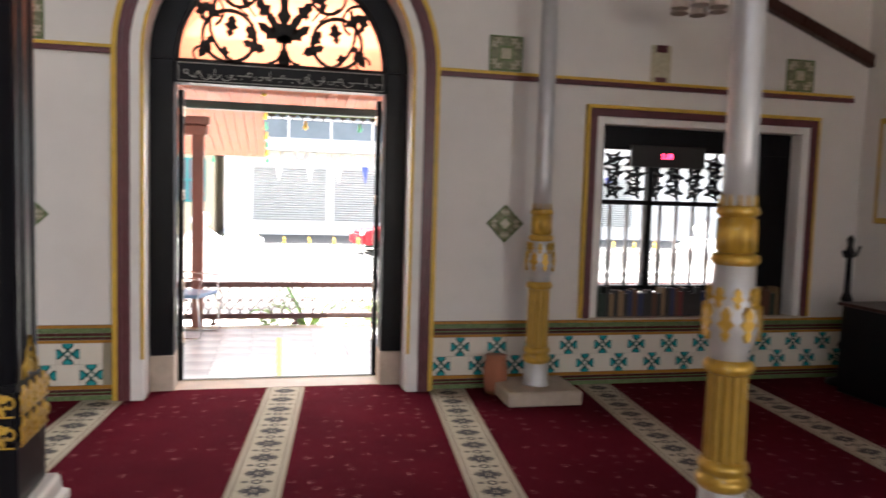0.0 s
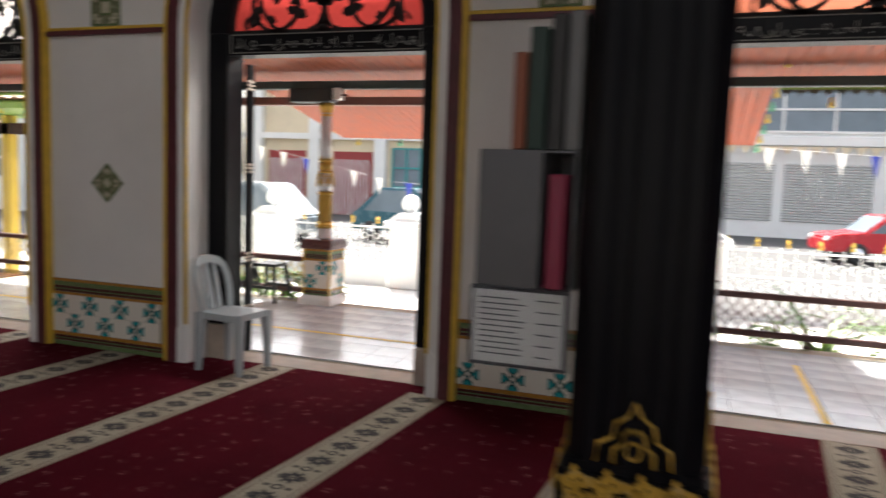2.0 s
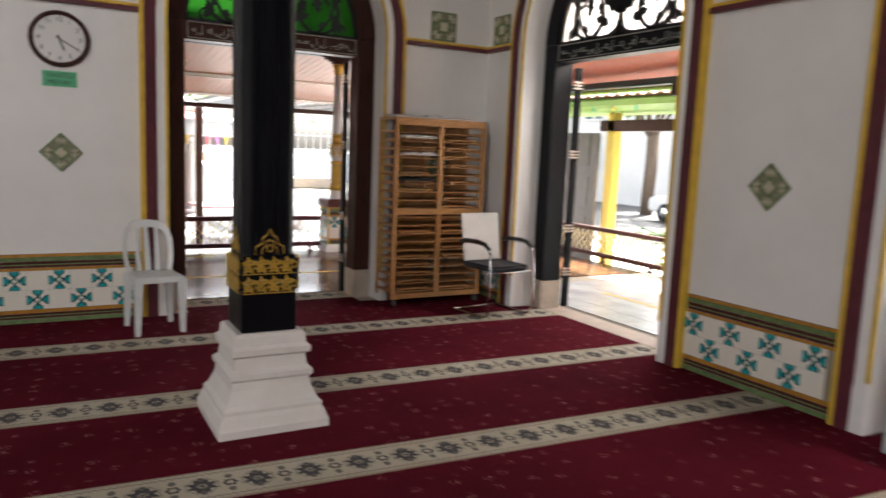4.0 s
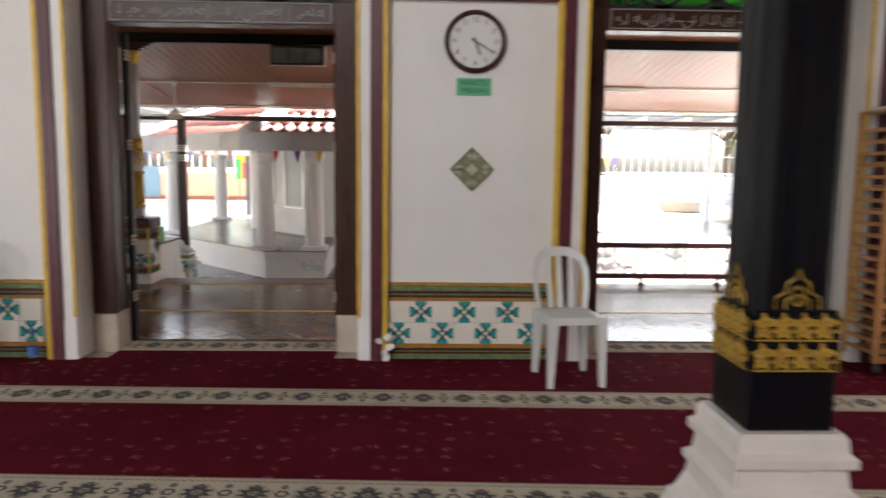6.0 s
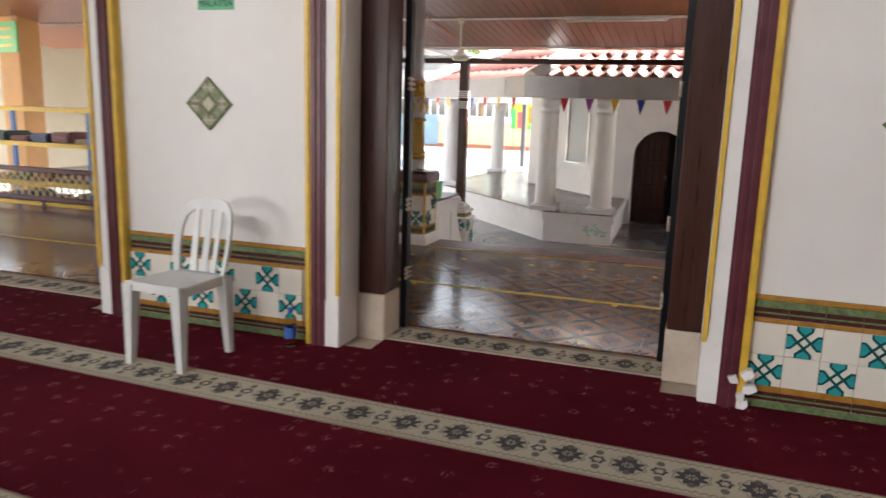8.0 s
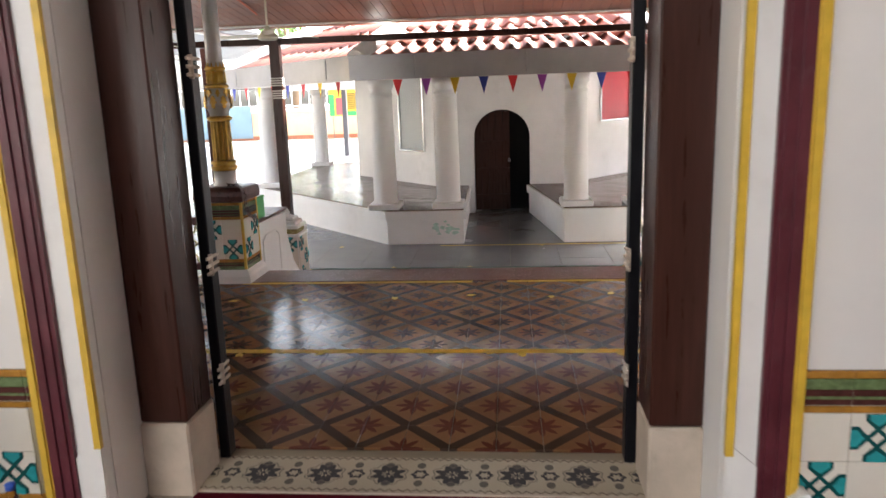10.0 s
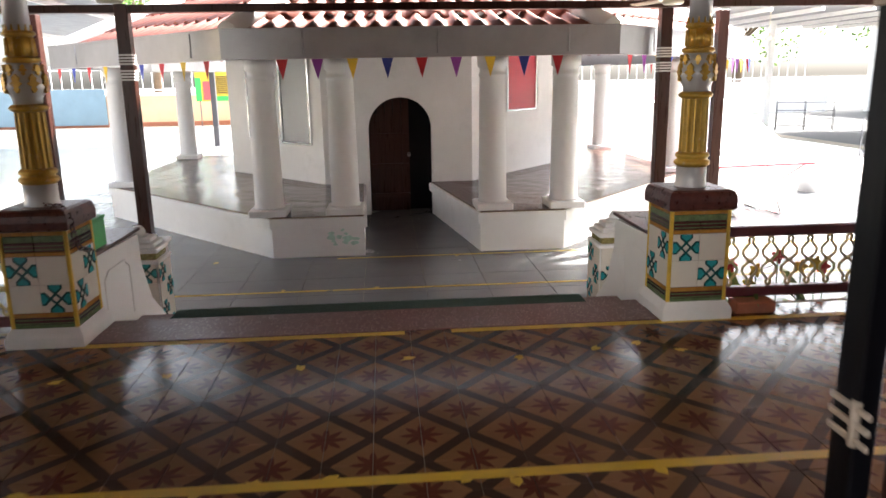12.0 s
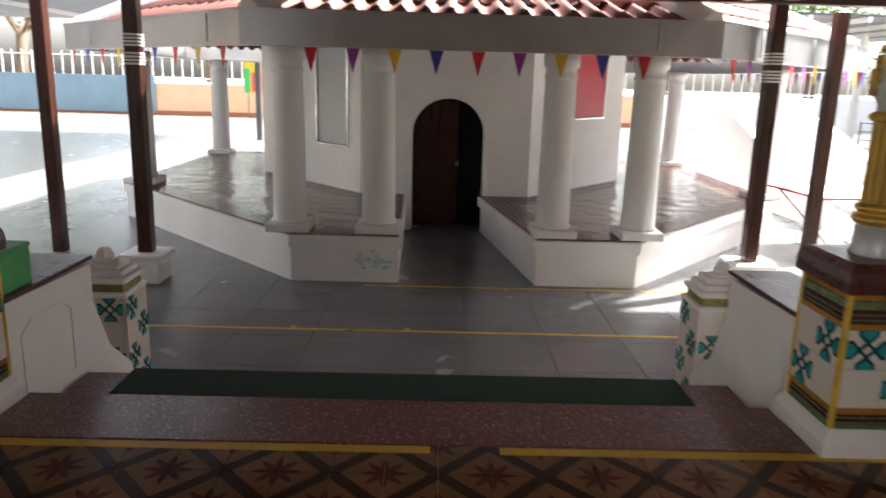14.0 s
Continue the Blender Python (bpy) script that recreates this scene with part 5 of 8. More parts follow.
def clock(kind_m, u, z, hh, mm):
    c = thing("wall_clock", "round white wall clock with dark brown rim", "clock", kind_m @ Matrix.Translation((u, 0, z)), group="wall clocks")
    R = 0.205
    bm = bm_new()
    lathe(bm, [(R - 0.03, 0.0), (R, 0.0), (R + 0.004, 0.02), (R - 0.006, 0.042), (R - 0.022, 0.046), (R - 0.03, 0.03)], seg=48, caps=False)
    bm.transform(Matrix.Rotation(math.pi / 2, 4, "X"))
    part("rim", bm, DARKWOOD, c)
    bm = bm_new()
    lathe(bm, [(R - 0.024, 0.004), (R - 0.024, 0.024)], seg=48)
    bm.transform(Matrix.Rotation(math.pi / 2, 4, "X"))
    dial = part("dial", bm, PAPER, c)
    for k in range(1, 13):
        a = math.pi / 2 - k * math.pi / 6
        words(str(k), 0.045, BLACK, Matrix.Translation((0.14 * math.cos(a), -0.026, 0.14 * math.sin(a))) @ Matrix.Rotation(math.pi / 2, 4, "X"), dial, "numeral")
    bm = bm_new()
    for k in range(60):
        a = k * math.pi / 30
        r0 = 0.165 if k % 5 else 0.160
        b2 = 0.0008 if k % 5 else 0.002
        ca, sa = math.cos(a), math.sin(a)
        prism(bm, [(ca * r0 - sa * b2, sa * r0 + ca * b2), (ca * 0.173 - sa * b2, sa * 0.173 + ca * b2), (ca * 0.173 + sa * b2, sa * 0.173 - ca * b2), (ca * r0 + sa * b2, sa * r0 - ca * b2)], -0.0255, -0.024, "y")
    part("minute_track", bm, BLACK, dial)
    for ang, ln, w, nm in ((90 - (hh + mm / 60) * 30, 0.10, 0.006, "hour_hand"), (90 - mm * 6, 0.145, 0.004, "minute_hand")):
        ca, sa = math.cos(radians(ang)), math.sin(radians(ang))
        bm = bm_new()
        prism(bm, [(ca * p - sa * q, sa * p + ca * q) for p, q in ((-0.03, -w), (ln * 0.8, -w), (ln, 0), (ln * 0.8, w), (-0.03, w))], -0.032 if nm == "hour_hand" else -0.035, -0.029 if nm == "hour_hand" else -0.033, "y")
        part(nm.replace("_hand", "_pointer"), bm, BLACK, c)
    return c


clock(M_W, 1.13, 2.18, 5, 20)
clock(M_W, -2.42, 2.18, 1, 30)
for u, txt in ((1.125, "MEKAH"), (-2.37, "MALAYSIA")):
    s_ = thing("wall_sign", "green sign with black lettering below the clock", "sign", M_W @ Matrix.Translation((u, 0, 1.885 if txt == "MEKAH" else 1.905)), group="clock signs")
    pl = part("board", cube(-0.118, -0.006, -0.058, 0.118, 0, 0.058, 0.001), GREENSIGN, s_)
    words("WAKTU", 0.05, BLACK, Matrix.Translation((0, -0.007, 0.024)) @ Matrix.Rotation(math.pi / 2, 4, "X"), pl)
    words(txt, 0.05, BLACK, Matrix.Translation((0, -0.007, -0.026)) @ Matrix.Rotation(math.pi / 2, 4, "X"), pl)


# ---- chairs ----
def plastic_chair(name, m, mat, label):
    """Stacking plastic chair; faces +x."""
    c = thing(name, label, "chair", m @ Matrix.Diagonal((0.92, 0.87, 1.0, 1.0)), group="plastic chairs")
    bm = bm_new()
    nx, ny = 8, 8
    def seat_z(a, b):
        return 0.43 - 0.016 * math.sin(math.pi * a) * math.sin(math.pi * b) + 0.008 * (a > 0.95)
    rows = []
    for i in range(nx + 1):
        a = i / nx
        w = 0.19 + 0.025 * a - (0.02 if i == nx else 0)
        rows.append([(-0.20 + 0.41 * a, w * (2 * j / ny - 1), seat_z(a, j / ny)) for j in range(ny + 1)])
    tv = [[bm.verts.new(p) for p in r] for r in rows]
    bv = [[bm.verts.new((p[0], p[1], p[2] - 0.012)) for p in r] for r in rows]
    for i in range(nx):
        for j in range(ny):
            bm.faces.new((tv[i][j], tv[i + 1][j], tv[i + 1][j + 1], tv[i][j + 1])).smooth = True
            bm.faces.new((bv[i][j], bv[i][j + 1], bv[i + 1][j + 1], bv[i + 1][j]))
    loop = [tv[i][0] for i in range(nx + 1)] + [tv[nx][j] for j in range(1, ny + 1)] + [tv[i][ny] for i in range(nx - 1, -1, -1)] + [tv[0][j] for j in range(ny - 1, 0, -1)]
    low = [bm.verts.new((v.co.x * 1.02, v.co.y * 1.02, v.co.z - 0.045)) for v in loop]
    for k in range(len(loop)):
        bm.faces.new((loop[k], low[k], low[(k + 1) % len(loop)], loop[(k + 1) % len(loop)]))
    part("seat", bm, mat, c)
    for sx, sy in ((-1, -1), (-1, 1), (1, -1), (1, 1)):
        bm = bm_new()
        t0, b0 = Vector((sx * 0.185, sy * 0.175, 0.425)), Vector((sx * 0.200, sy * 0.19, 0.0))
        ring = []
        for f, w in ((0, 0.036), (0.3, 0.030), (1, 0.019)):
            p = t0.lerp(b0, f)
            ring.append([bm.verts.new((p.x + dx * w, p.y + dy * w, p.z)) for dx, dy in ((-1, -1), (1, -1), (1, 1), (-1, 1))])
        for a, b in zip(ring, ring[1:]):
            for k in range(4):
                bm.faces.new((a[k], a[(k + 1) % 4], b[(k + 1) % 4], b[k]))
        bm.faces.new(ring[-1][::-1])
        bmesh.ops.recalc_face_normals(bm, faces=bm.faces)
        part("leg", bm, mat, c)
    # back: curved outline with three slats
    def back(u, z):
        f = (z - 0.42) / 0.40
        return (-0.20 - 0.10 * f + 0.05 * (u / 0.2) ** 2, u * (1 + 0.05 * math.sin(math.pi * f)), z)
    bm = bm_new()
    out = [(-0.19, 0.42), (-0.205, 0.55), (-0.205, 0.68), (-0.185, 0.76), (-0.14, 0.805), (-0.07, 0.82), (0, 0.823), (0.07, 0.82), (0.14, 0.805), (0.185, 0.76), (0.205, 0.68), (0.205, 0.55), (0.19, 0.42)]
    inn = [(-0.155, 0.42), (-0.168, 0.55), (-0.166, 0.66), (-0.148, 0.725), (-0.11, 0.755), (-0.055, 0.763), (0, 0.765), (0.055, 0.763), (0.11, 0.755), (0.148, 0.725), (0.166, 0.66), (0.168, 0.55), (0.155, 0.42)]
    def shell(A, B, th=0.014):
        fs = []
        a0, b0 = [bm.verts.new(back(*p)) for p in A], [bm.verts.new(back(*p)) for p in B]
        a1 = [bm.verts.new((v.co.x - th, v.co.y, v.co.z)) for v in a0]
        b1 = [bm.verts.new((v.co.x - th, v.co.y, v.co.z)) for v in b0]
        for k in range(len(A) - 1):
            fs += [bm.faces.new((a0[k], a0[k + 1], b0[k + 1], b0[k])), bm.faces.new((a1[k], b1[k], b1[k + 1], a1[k + 1])), bm.faces.new((a0[k], a1[k], a1[k + 1], a0[k + 1])), bm.faces.new((b0[k], b0[k + 1], b1[k + 1], b1[k]))]
        bmesh.ops.recalc_face_normals(bm, faces=fs)
    shell(out, inn, 0.018)
    part("back_frame", bm, mat, c)
    for u0, u1, w in ((-0.075, -0.085, 0.022), (0.0, 0.0, 0.026), (0.075, 0.085, 0.022)):
        bm = bm_new()
        zz = [0.42, 0.52, 0.62, 0.70, 0.77]
        shell([(u0 + (u1 - u0) * k / 4 - w * (1 - 0.1 * k), z) for k, z in enumerate(zz)], [(u0 + (u1 - u0) * k / 4 + w * (1 - 0.1 * k), z) for k, z in enumerate(zz)], 0.010)
        part("back_slat", bm, mat, c)
    return c


GREYCH = surface("blue_grey_plastic", (0.40, 0.44, 0.46), 0.32, vary=0.06, scale=5, grain=50, bumpy=0.03, dirty=0.08)
plastic_chair("plastic_chair", pose(-4.06, 4.94, 0.003, 0, 0, -4), GREYCH, "blue-grey plastic stacking chair by the doorway")
plastic_chair("plastic_chair", pose(-8.12, 1.72, 0.003, 0, 0, 6), PLASTIC, "white plastic stacking chair in front of tiled wall")
plastic_chair("plastic_chair", pose(-8.07, -2.25, 0.003, 0, 0, -3), PLASTIC, "white plastic stacking chair in front of tiled wall")

oc = thing("office_chair", "chrome cantilever visitor chair with mesh back and black seat", "chair", pose(-7.74, 4.59, 0.003, 0, 0, 6))
part("seat", cube(-0.22, -0.22, 0.42, 0.24, 0.22, 0.47, 0.02, 2), BLACKCLOTH, oc, "black padded seat")
bm = bm_new()
prism(bm, [(-0.20, 0.47), (-0.17, 0.47), (-0.25, 0.90), (-0.275, 0.90)], -0.215, 0.215, "y")
bmesh.ops.bevel(bm, geom=list(bm.edges), offset=0.008, segments=1, affect="EDGES")
part("backrest", bm, MESHCLOTH, oc, "pale mesh backrest")
for s in (-1, 1):
    bm = bm_new()
    pipe(bm, [(-0.26, s * 0.25, 0.012), (0.16, s * 0.25, 0.012), (0.22, s * 0.25, 0.03), (0.245, s * 0.25, 0.08), (0.25, s * 0.25, 0.40), (0.24, s * 0.25, 0.58), (0.20, s * 0.25, 0.64), (0.10, s * 0.25, 0.66), (-0.10, s * 0.25, 0.66), (-0.2, s * 0.24, 0.64)], 0.011)
    part("frame", bm, CHROME, oc, "chrome tube frame")
    bm = bm_new()
    pipe(bm, [(0.22, s * 0.25, 0.625), (0.16, s * 0.25, 0.665), (0.05, s * 0.25, 0.678), (-0.12, s * 0.25, 0.672), (-0.2, s * 0.25, 0.65)], 0.02)
    part("armrest", bm, BLACK, oc)
bm = bm_new()
tube(bm, (-0.26, -0.25, 0.012), (-0.26, 0.25, 0.012), 0.011)
tube(bm, (0.2, -0.25, 0.41), (0.2, 0.25, 0.41), 0.011)
part("crossbar", bm, CHROME, oc)

# ---- book rack in the corner ----
cb = thing("quran_stand_rack", "pine rack on castors with thin shelves of folding book stands", "rack", pose(-8.43, 4.27, 0.003))
W2, D2, H2 = 0.48, 0.165, 1.73
for sy in (-1, 0, 1):
    for sx in (-1, 1):
        part("upright", cube(sx * D2 - 0.018, sy * (W2 - 0.02) - 0.02, 0.07, sx * D2 + 0.018, sy * (W2 - 0.02) + 0.02, H2, 0.003), PINE, cb)
for z in (0.07, 0.86, H2 - 0.05):
    for sx in (-1, 1):
        part("cross_rail", cube(sx * D2 - 0.014, -W2, z, sx * D2 + 0.014, W2, z + 0.05, 0.003), PINE, cb)
part("top_board", cube(-D2 - 0.02, -W2, H2, D2 + 0.02, W2, H2 + 0.02, 0.003), PINE, cb)
part("back_panel", cube(-D2 - 0.012, -W2 + 0.02, 0.1, -D2 - 0.004, W2 - 0.02, H2), PINE, cb)
zs_ = [0.13 + 0.078 * k for k in range(20)]
for k, z in enumerate(zs_):
    for sy in (-1, 1):
        part("shelf", cube(-D2, min(0, sy * W2) + 0.015, z, D2, max(0, sy * W2) - 0.015, z + 0.008, 0.001), PINE, cb)
    for sy in (-1, 1):
        part("side_slat", cube(-D2 + 0.018, sy * (W2 - 0.012) - 0.006, z - 0.005, D2 - 0.018, sy * (W2 - 0.012) + 0.006, z + 0.02, 0.002), PINE, cb)
for sx in (-1, 1):
    for sy in (-1, 1):
        bm = bm_new()
        lathe(bm, [(0.0, -0.012), (0.026, -0.012), (0.03, 0), (0.026, 0.012), (0, 0.012)], seg=14)
        bm.transform(Matrix.Translation((sx * D2, sy * (W2 - 0.04), 0.032)) @ Matrix.Rotation(math.pi / 2, 4, "X"))
        tube(bm, (sx * D2, sy * (W2 - 0.04), 0.03), (sx * D2, sy * (W2 - 0.04), 0.075), 0.012)
        part("castor", bm, GREYSTEEL, cb)
rnd = random.Random(3)
for k, z in enumerate(zs_[:19]):
    for sy in (-1, 1):
        if rnd.random() < 0.68:
            st = thing("book_stand", "folded pine book stand lying on a shelf", "book stand", pose(-8.40, 4.27 + sy * 0.235 + rnd.uniform(-0.03, 0.03), z + 0.012, 0, 0, rnd.uniform(-4, 4)), group="folded book stands")
            w = rnd.uniform(0.13, 0.18)
            bm = bm_new()
            box(bm, -0.10, -w, 0.012, 0.12, w, 0.024, 0.003)
            part("board", bm, PINE, st)
            for yy in (-w + 0.01, w - 0.03):
                part("leg", cube(0.095, yy, 0.0, 0.118, yy + 0.025, 0.012), PINE, st)
for k, (y, z, c) in enumerate(((4.06, zs_[18], MESHCLOTH), (4.08, zs_[16], PAPER), (4.05, zs_[13], BLACKCLOTH))):
    f = thing("folded_cloth", "crumpled folded cloth on the rack shelf", "cloth", pose(-8.36, y, z + 0.036 if z != zs_[18] else z + 0.036))
    bm = bm_new()
    bmesh.ops.create_grid(bm, x_segments=14, y_segments=14, size=0.5)
    for v in bm.verts:
        v.co = Vector((v.co.x * 0.2, v.co.y * 0.34, 0.02 + 0.03 * noise.noise(Vector((v.co.x * 5 + k, v.co.y * 6, k))) - 0.03 * max(0, abs(v.co.y) - 0.35)))
    r = bmesh.ops.extrude_face_region(bm, geom=list(bm.faces))
    for v in [g for g in r["geom"] if isinstance(g, bmesh.types.BMVert)]:
        v.co.z = 0.0
    bmesh.ops.recalc_face_normals(bm, faces=bm.faces)
    part("cloth", bm, c, f, smooth=True)
for k in range(7):
    b = thing("book", "book lying flat on top of the rack", "book", pose(-8.44 + rnd.uniform(-0.02, 0.02), 3.9 + 0.115 * k, H2 + 0.024, 0, 0, rnd.uniform(-15, 15)), group="books on the rack")
    h = rnd.uniform(0.012, 0.035)
    part("cover", cube(-0.11, -0.075, 0, 0.11, 0.075, h, 0.003), BOOKC[rnd.choice((0, 3, 5, 6, 7, 1))], b)
    part("pages", cube(-0.105, -0.078, 0.003, 0.113, 0.07, h - 0.003), PAPER, b)

# ---- book rack on the pillar ----
rk = thing("book_shelf", "grey steel shelf box fixed to the pillar holding books", "shelf", pose(PX, PY, 0))
xa, xb, ya, yb = -0.355, -0.150, -0.09, 0.12
Z0, Z1 = 1.23, 1.525
for nm, q in (("front_panel", (xa, ya, Z0, xb - 0.07, ya + 0.004, Z1)), ("bottom_panel", (xa, ya + 0.004, Z0, xb, yb, Z0 + 0.005)), ("top_panel", (xa, ya + 0.004, Z1 - 0.005, xb, yb, Z1)), ("side_panel", (xa, ya + 0.004, Z0 + 0.005, xa + 0.004, yb, Z1 - 0.005)),
              ("divider", (xb - 0.075, ya + 0.004, Z0 + 0.005, xb - 0.071, yb - 0.004, Z1 - 0.005)), ("side_panel", (xb - 0.004, ya + 0.004, Z0 + 0.005, xb, yb, Z1 - 0.005)), ("back_panel", (xa + 0.004, yb - 0.004, Z0 + 0.005, xb - 0.004, yb, Z1 - 0.005))):
    part(nm, cube(*q), GREYSTEEL, rk)
PINKBOOK = paint("pink_cover", (0.20, 0.014, 0.045), 0.4)
book(PX + xb - 0.055, PY + ya + 0.004, Z0 + 0.006, 0.034, 0.14, 0.24, PINKBOOK)
for xo, w, h, c in ((-0.29, 0.026, 0.20, 7), (-0.258, 0.036, 0.25, 1), (-0.214, 0.030, 0.275, 2), (-0.178, 0.030, 0.28, 6)):
    book(PX + xo, PY + ya + 0.006, Z1 + 0.001, w, 0.15, h, BOOKC[c])
nb = thing("notice_holder", "clear acrylic holder with a printed notice", "notice", pose(PX - 0.255, PY - 0.095, 1.15))
part("acrylic_sheet", cube(-0.105, -0.010, -0.085, 0.105, -0.007, 0.085, 0.001), ACRYL, nb)
part("paper_sheet", cube(-0.098, -0.0065, -0.078, 0.098, -0.0055, 0.078), PAPER, nb)
bm = bm_new()
for k in range(11):
    z = 0.06 - 0.012 * k
    box(bm, -0.085, -0.0072, z, -0.085 + rnd.uniform(0.08, 0.105), -0.0066, z + 0.003)
    if k % 2 == 0:
        box(bm, 0.04, -0.0072, z, 0.04 + rnd.uniform(0.03, 0.05), -0.0066, z + 0.003)
part("printed_lines", bm, GREYSTEEL, nb)
part("back_board", cube(-0.105, -0.005, -0.085, 0.11, 0.012, 0.085), GREYSTEEL, nb)

# small things on the hall floor
wb = thing("water_bottle", "clear plastic water bottle with blue label standing on carpet", "bottle", pose(-8.47, -1.83, 0.003))
bm = bm_new()
lathe(bm, [(0.0, 0), (0.03, 0), (0.032, 0.01), (0.031, 0.12), (0.028, 0.15), (0.014, 0.185), (0.013, 0.20)], seg=18)
part("body", bm, ACRYL, wb)
bm = bm_new()
lathe(bm, [(0.0328, 0.05), (0.0328, 0.11)], seg=18, caps=False)
part("label", bm, paint("blue_label", (0.05, 0.15, 0.5), 0.4), wb)
bm = bm_new()
lathe(bm, [(0.0, 0.222), (0.015, 0.22), (0.015, 0.20), (0.0, 0.2)][::-1], seg=14)
part("cap", bm, paint("blue_cap", (0.03, 0.12, 0.6), 0.4), wb)
jar = thing("clay_pot", "brown clay pot behind the column plinth", "pot", pose(1.62, 4.80, 0.0))
bm = bm_new()
lathe(bm, [(0.0, 0), (0.075, 0), (0.09, 0.05), (0.095, 0.2), (0.08, 0.28), (0.085, 0.30), (0.0, 0.30)], seg=18)
part("body", bm, TERRACOTTA, jar)
# dark carved stand with a candelabrum against the east wall
cnd = thing("lamp_stand", "dark turned timber lamp stand beside a low chest", "lamp stand", pose(4.72, 4.70, 0.003))
bm = bm_new()
lathe(bm, [(0.0, 0), (0.12, 0), (0.12, 0.03), (0.04, 0.06), (0.03, 0.3), (0.05, 0.34), (0.03, 0.38), (0.025, 0.7), (0.05, 0.74), (0.028, 0.8), (0.022, 1.1), (0.045, 1.14), (0.02, 1.2), (0.03, 1.26), (0.0, 1.3)], seg=14)
part("stem", bm, BLACKWOOD, cnd)
bm = bm_new()
pipe(bm, [(0.0, 0, 1.1), (0.07, 0, 1.12), (0.10, 0, 1.2)], 0.012)
pipe(bm, [(0.0, 0, 1.1), (-0.05, 0, 1.11), (-0.07, 0, 1.16)], 0.012)
part("arm", bm, BLACKWOOD, cnd)
ch = thing("low_chest", "low dark timber chest against the wall", "chest", pose(4.72, 4.1, 0.003))
part("body", cube(-0.22, -0.45, 0, 0.25, 0.4, 0.72, 0.01), BLACKWOOD, ch)
part("top", cube(-0.25, -0.48, 0.721, 0.26, 0.42, 0.75, 0.006), DARKWOOD, ch)
pf = thing("picture_frame", "gilt framed panel on the wall", "frame", pose(EX - 0.002, 4.55, 1.85))
part("frame", cube(-0.03, -0.2, -0.45, 0, 0.2, 0.45, 0.01), GOLD, pf)
part("panel", cube(-0.033, -0.15, -0.4, -0.029, 0.15, 0.4), PAPER, pf)
bmr = part("cornice_slope", cube(0, -0.08, -0.05, 2.0, 0.0, 0.05, 0.006), DARKWOOD)
bmr.matrix_basis = Matrix.Translation((3.6, NY, 3.35)) @ Matrix.Rotation(radians(21), 4, "Y")
tagged(bmr, "dark sloping timber under the roof", "beam", kind="structure")
ch2 = thing("chandelier", "hanging glass chandelier with cut shades", "chandelier", pose(2.85, 4.2, 3.0))
bm = bm_new()
tube(bm, (0, 0, 0.1), (0, 0, TOP - 3.0), 0.008)
part("chain", bm, GOLD, ch2)
for k in range(6):
    a = k * math.pi / 3
    bm = bm_new()
    lathe(bm, [(0.02, 0.0), (0.05, -0.03), (0.065, -0.09), (0.06, -0.10), (0.045, -0.035), (0.015, -0.005)], 0.15 * math.cos(a), 0.15 * math.sin(a), 12)
    part("shade", bm, surface("frosted_shade", (0.6, 0.55, 0.5), 0.2, bumpy=0) if k == 0 else bpy.data.materials["frosted_shade"], ch2)
bm = bm_new()
for k in range(6):
    a = k * math.pi / 3
    pipe(bm, [(0, 0, 0.1), (0.08 * math.cos(a), 0.08 * math.sin(a), 0.12), (0.15 * math.cos(a), 0.15 * math.sin(a), 0.01)], 0.008, 6)
part("arm", bm, GOLD, ch2)
# threshold runner of the west doors
for c in W_DOORS:
    r_ = thing("threshold_runner", "cream patterned carpet strip across the threshold", "carpet strip", M_W @ Matrix.Translation((c, 0.335, 0.002)), group="threshold runners")
    o = part("runner", cube(-0.12, -0.785, 0, 0.12, 0.785, 0.004), STRIPE, r_)
    o.matrix_basis = Matrix.Rotation(math.pi / 2, 4, "Z")
    part("fringe", cube(-0.785, -0.132, 0.0, 0.785, -0.121, 0.004), STONE, r_)


# ---- the pavilion in the yard ----
PT = -0.145
pv = thing("pavilion", "white octagonal pavilion with round columns, zinc gutter and clay roof", "pavilion", Matrix())


def offset_poly(pts, d):
    n, out = len(pts), []
    area = sum(a[0] * b[1] - b[0] * a[1] for a, b in zip(pts, pts[1:] + pts[:1]))
    s = 1 if area > 0 else -1
    for i in range(n):
        p0, p1, p2 = Vector(pts[i - 1]), Vector(pts[i]), Vector(pts[(i + 1) % n])
        e1, e2 = (p1 - p0).normalized(), (p2 - p1).normalized()
        n1, n2 = Vector((e1.y, -e1.x)) * s, Vector((e2.y, -e2.x)) * s
        b = (n1 + n2).normalized()
        k = d / max(0.3, b.dot(n1))
        out.append((p1.x + b.x * k, p1.y + b.y * k))
    return out


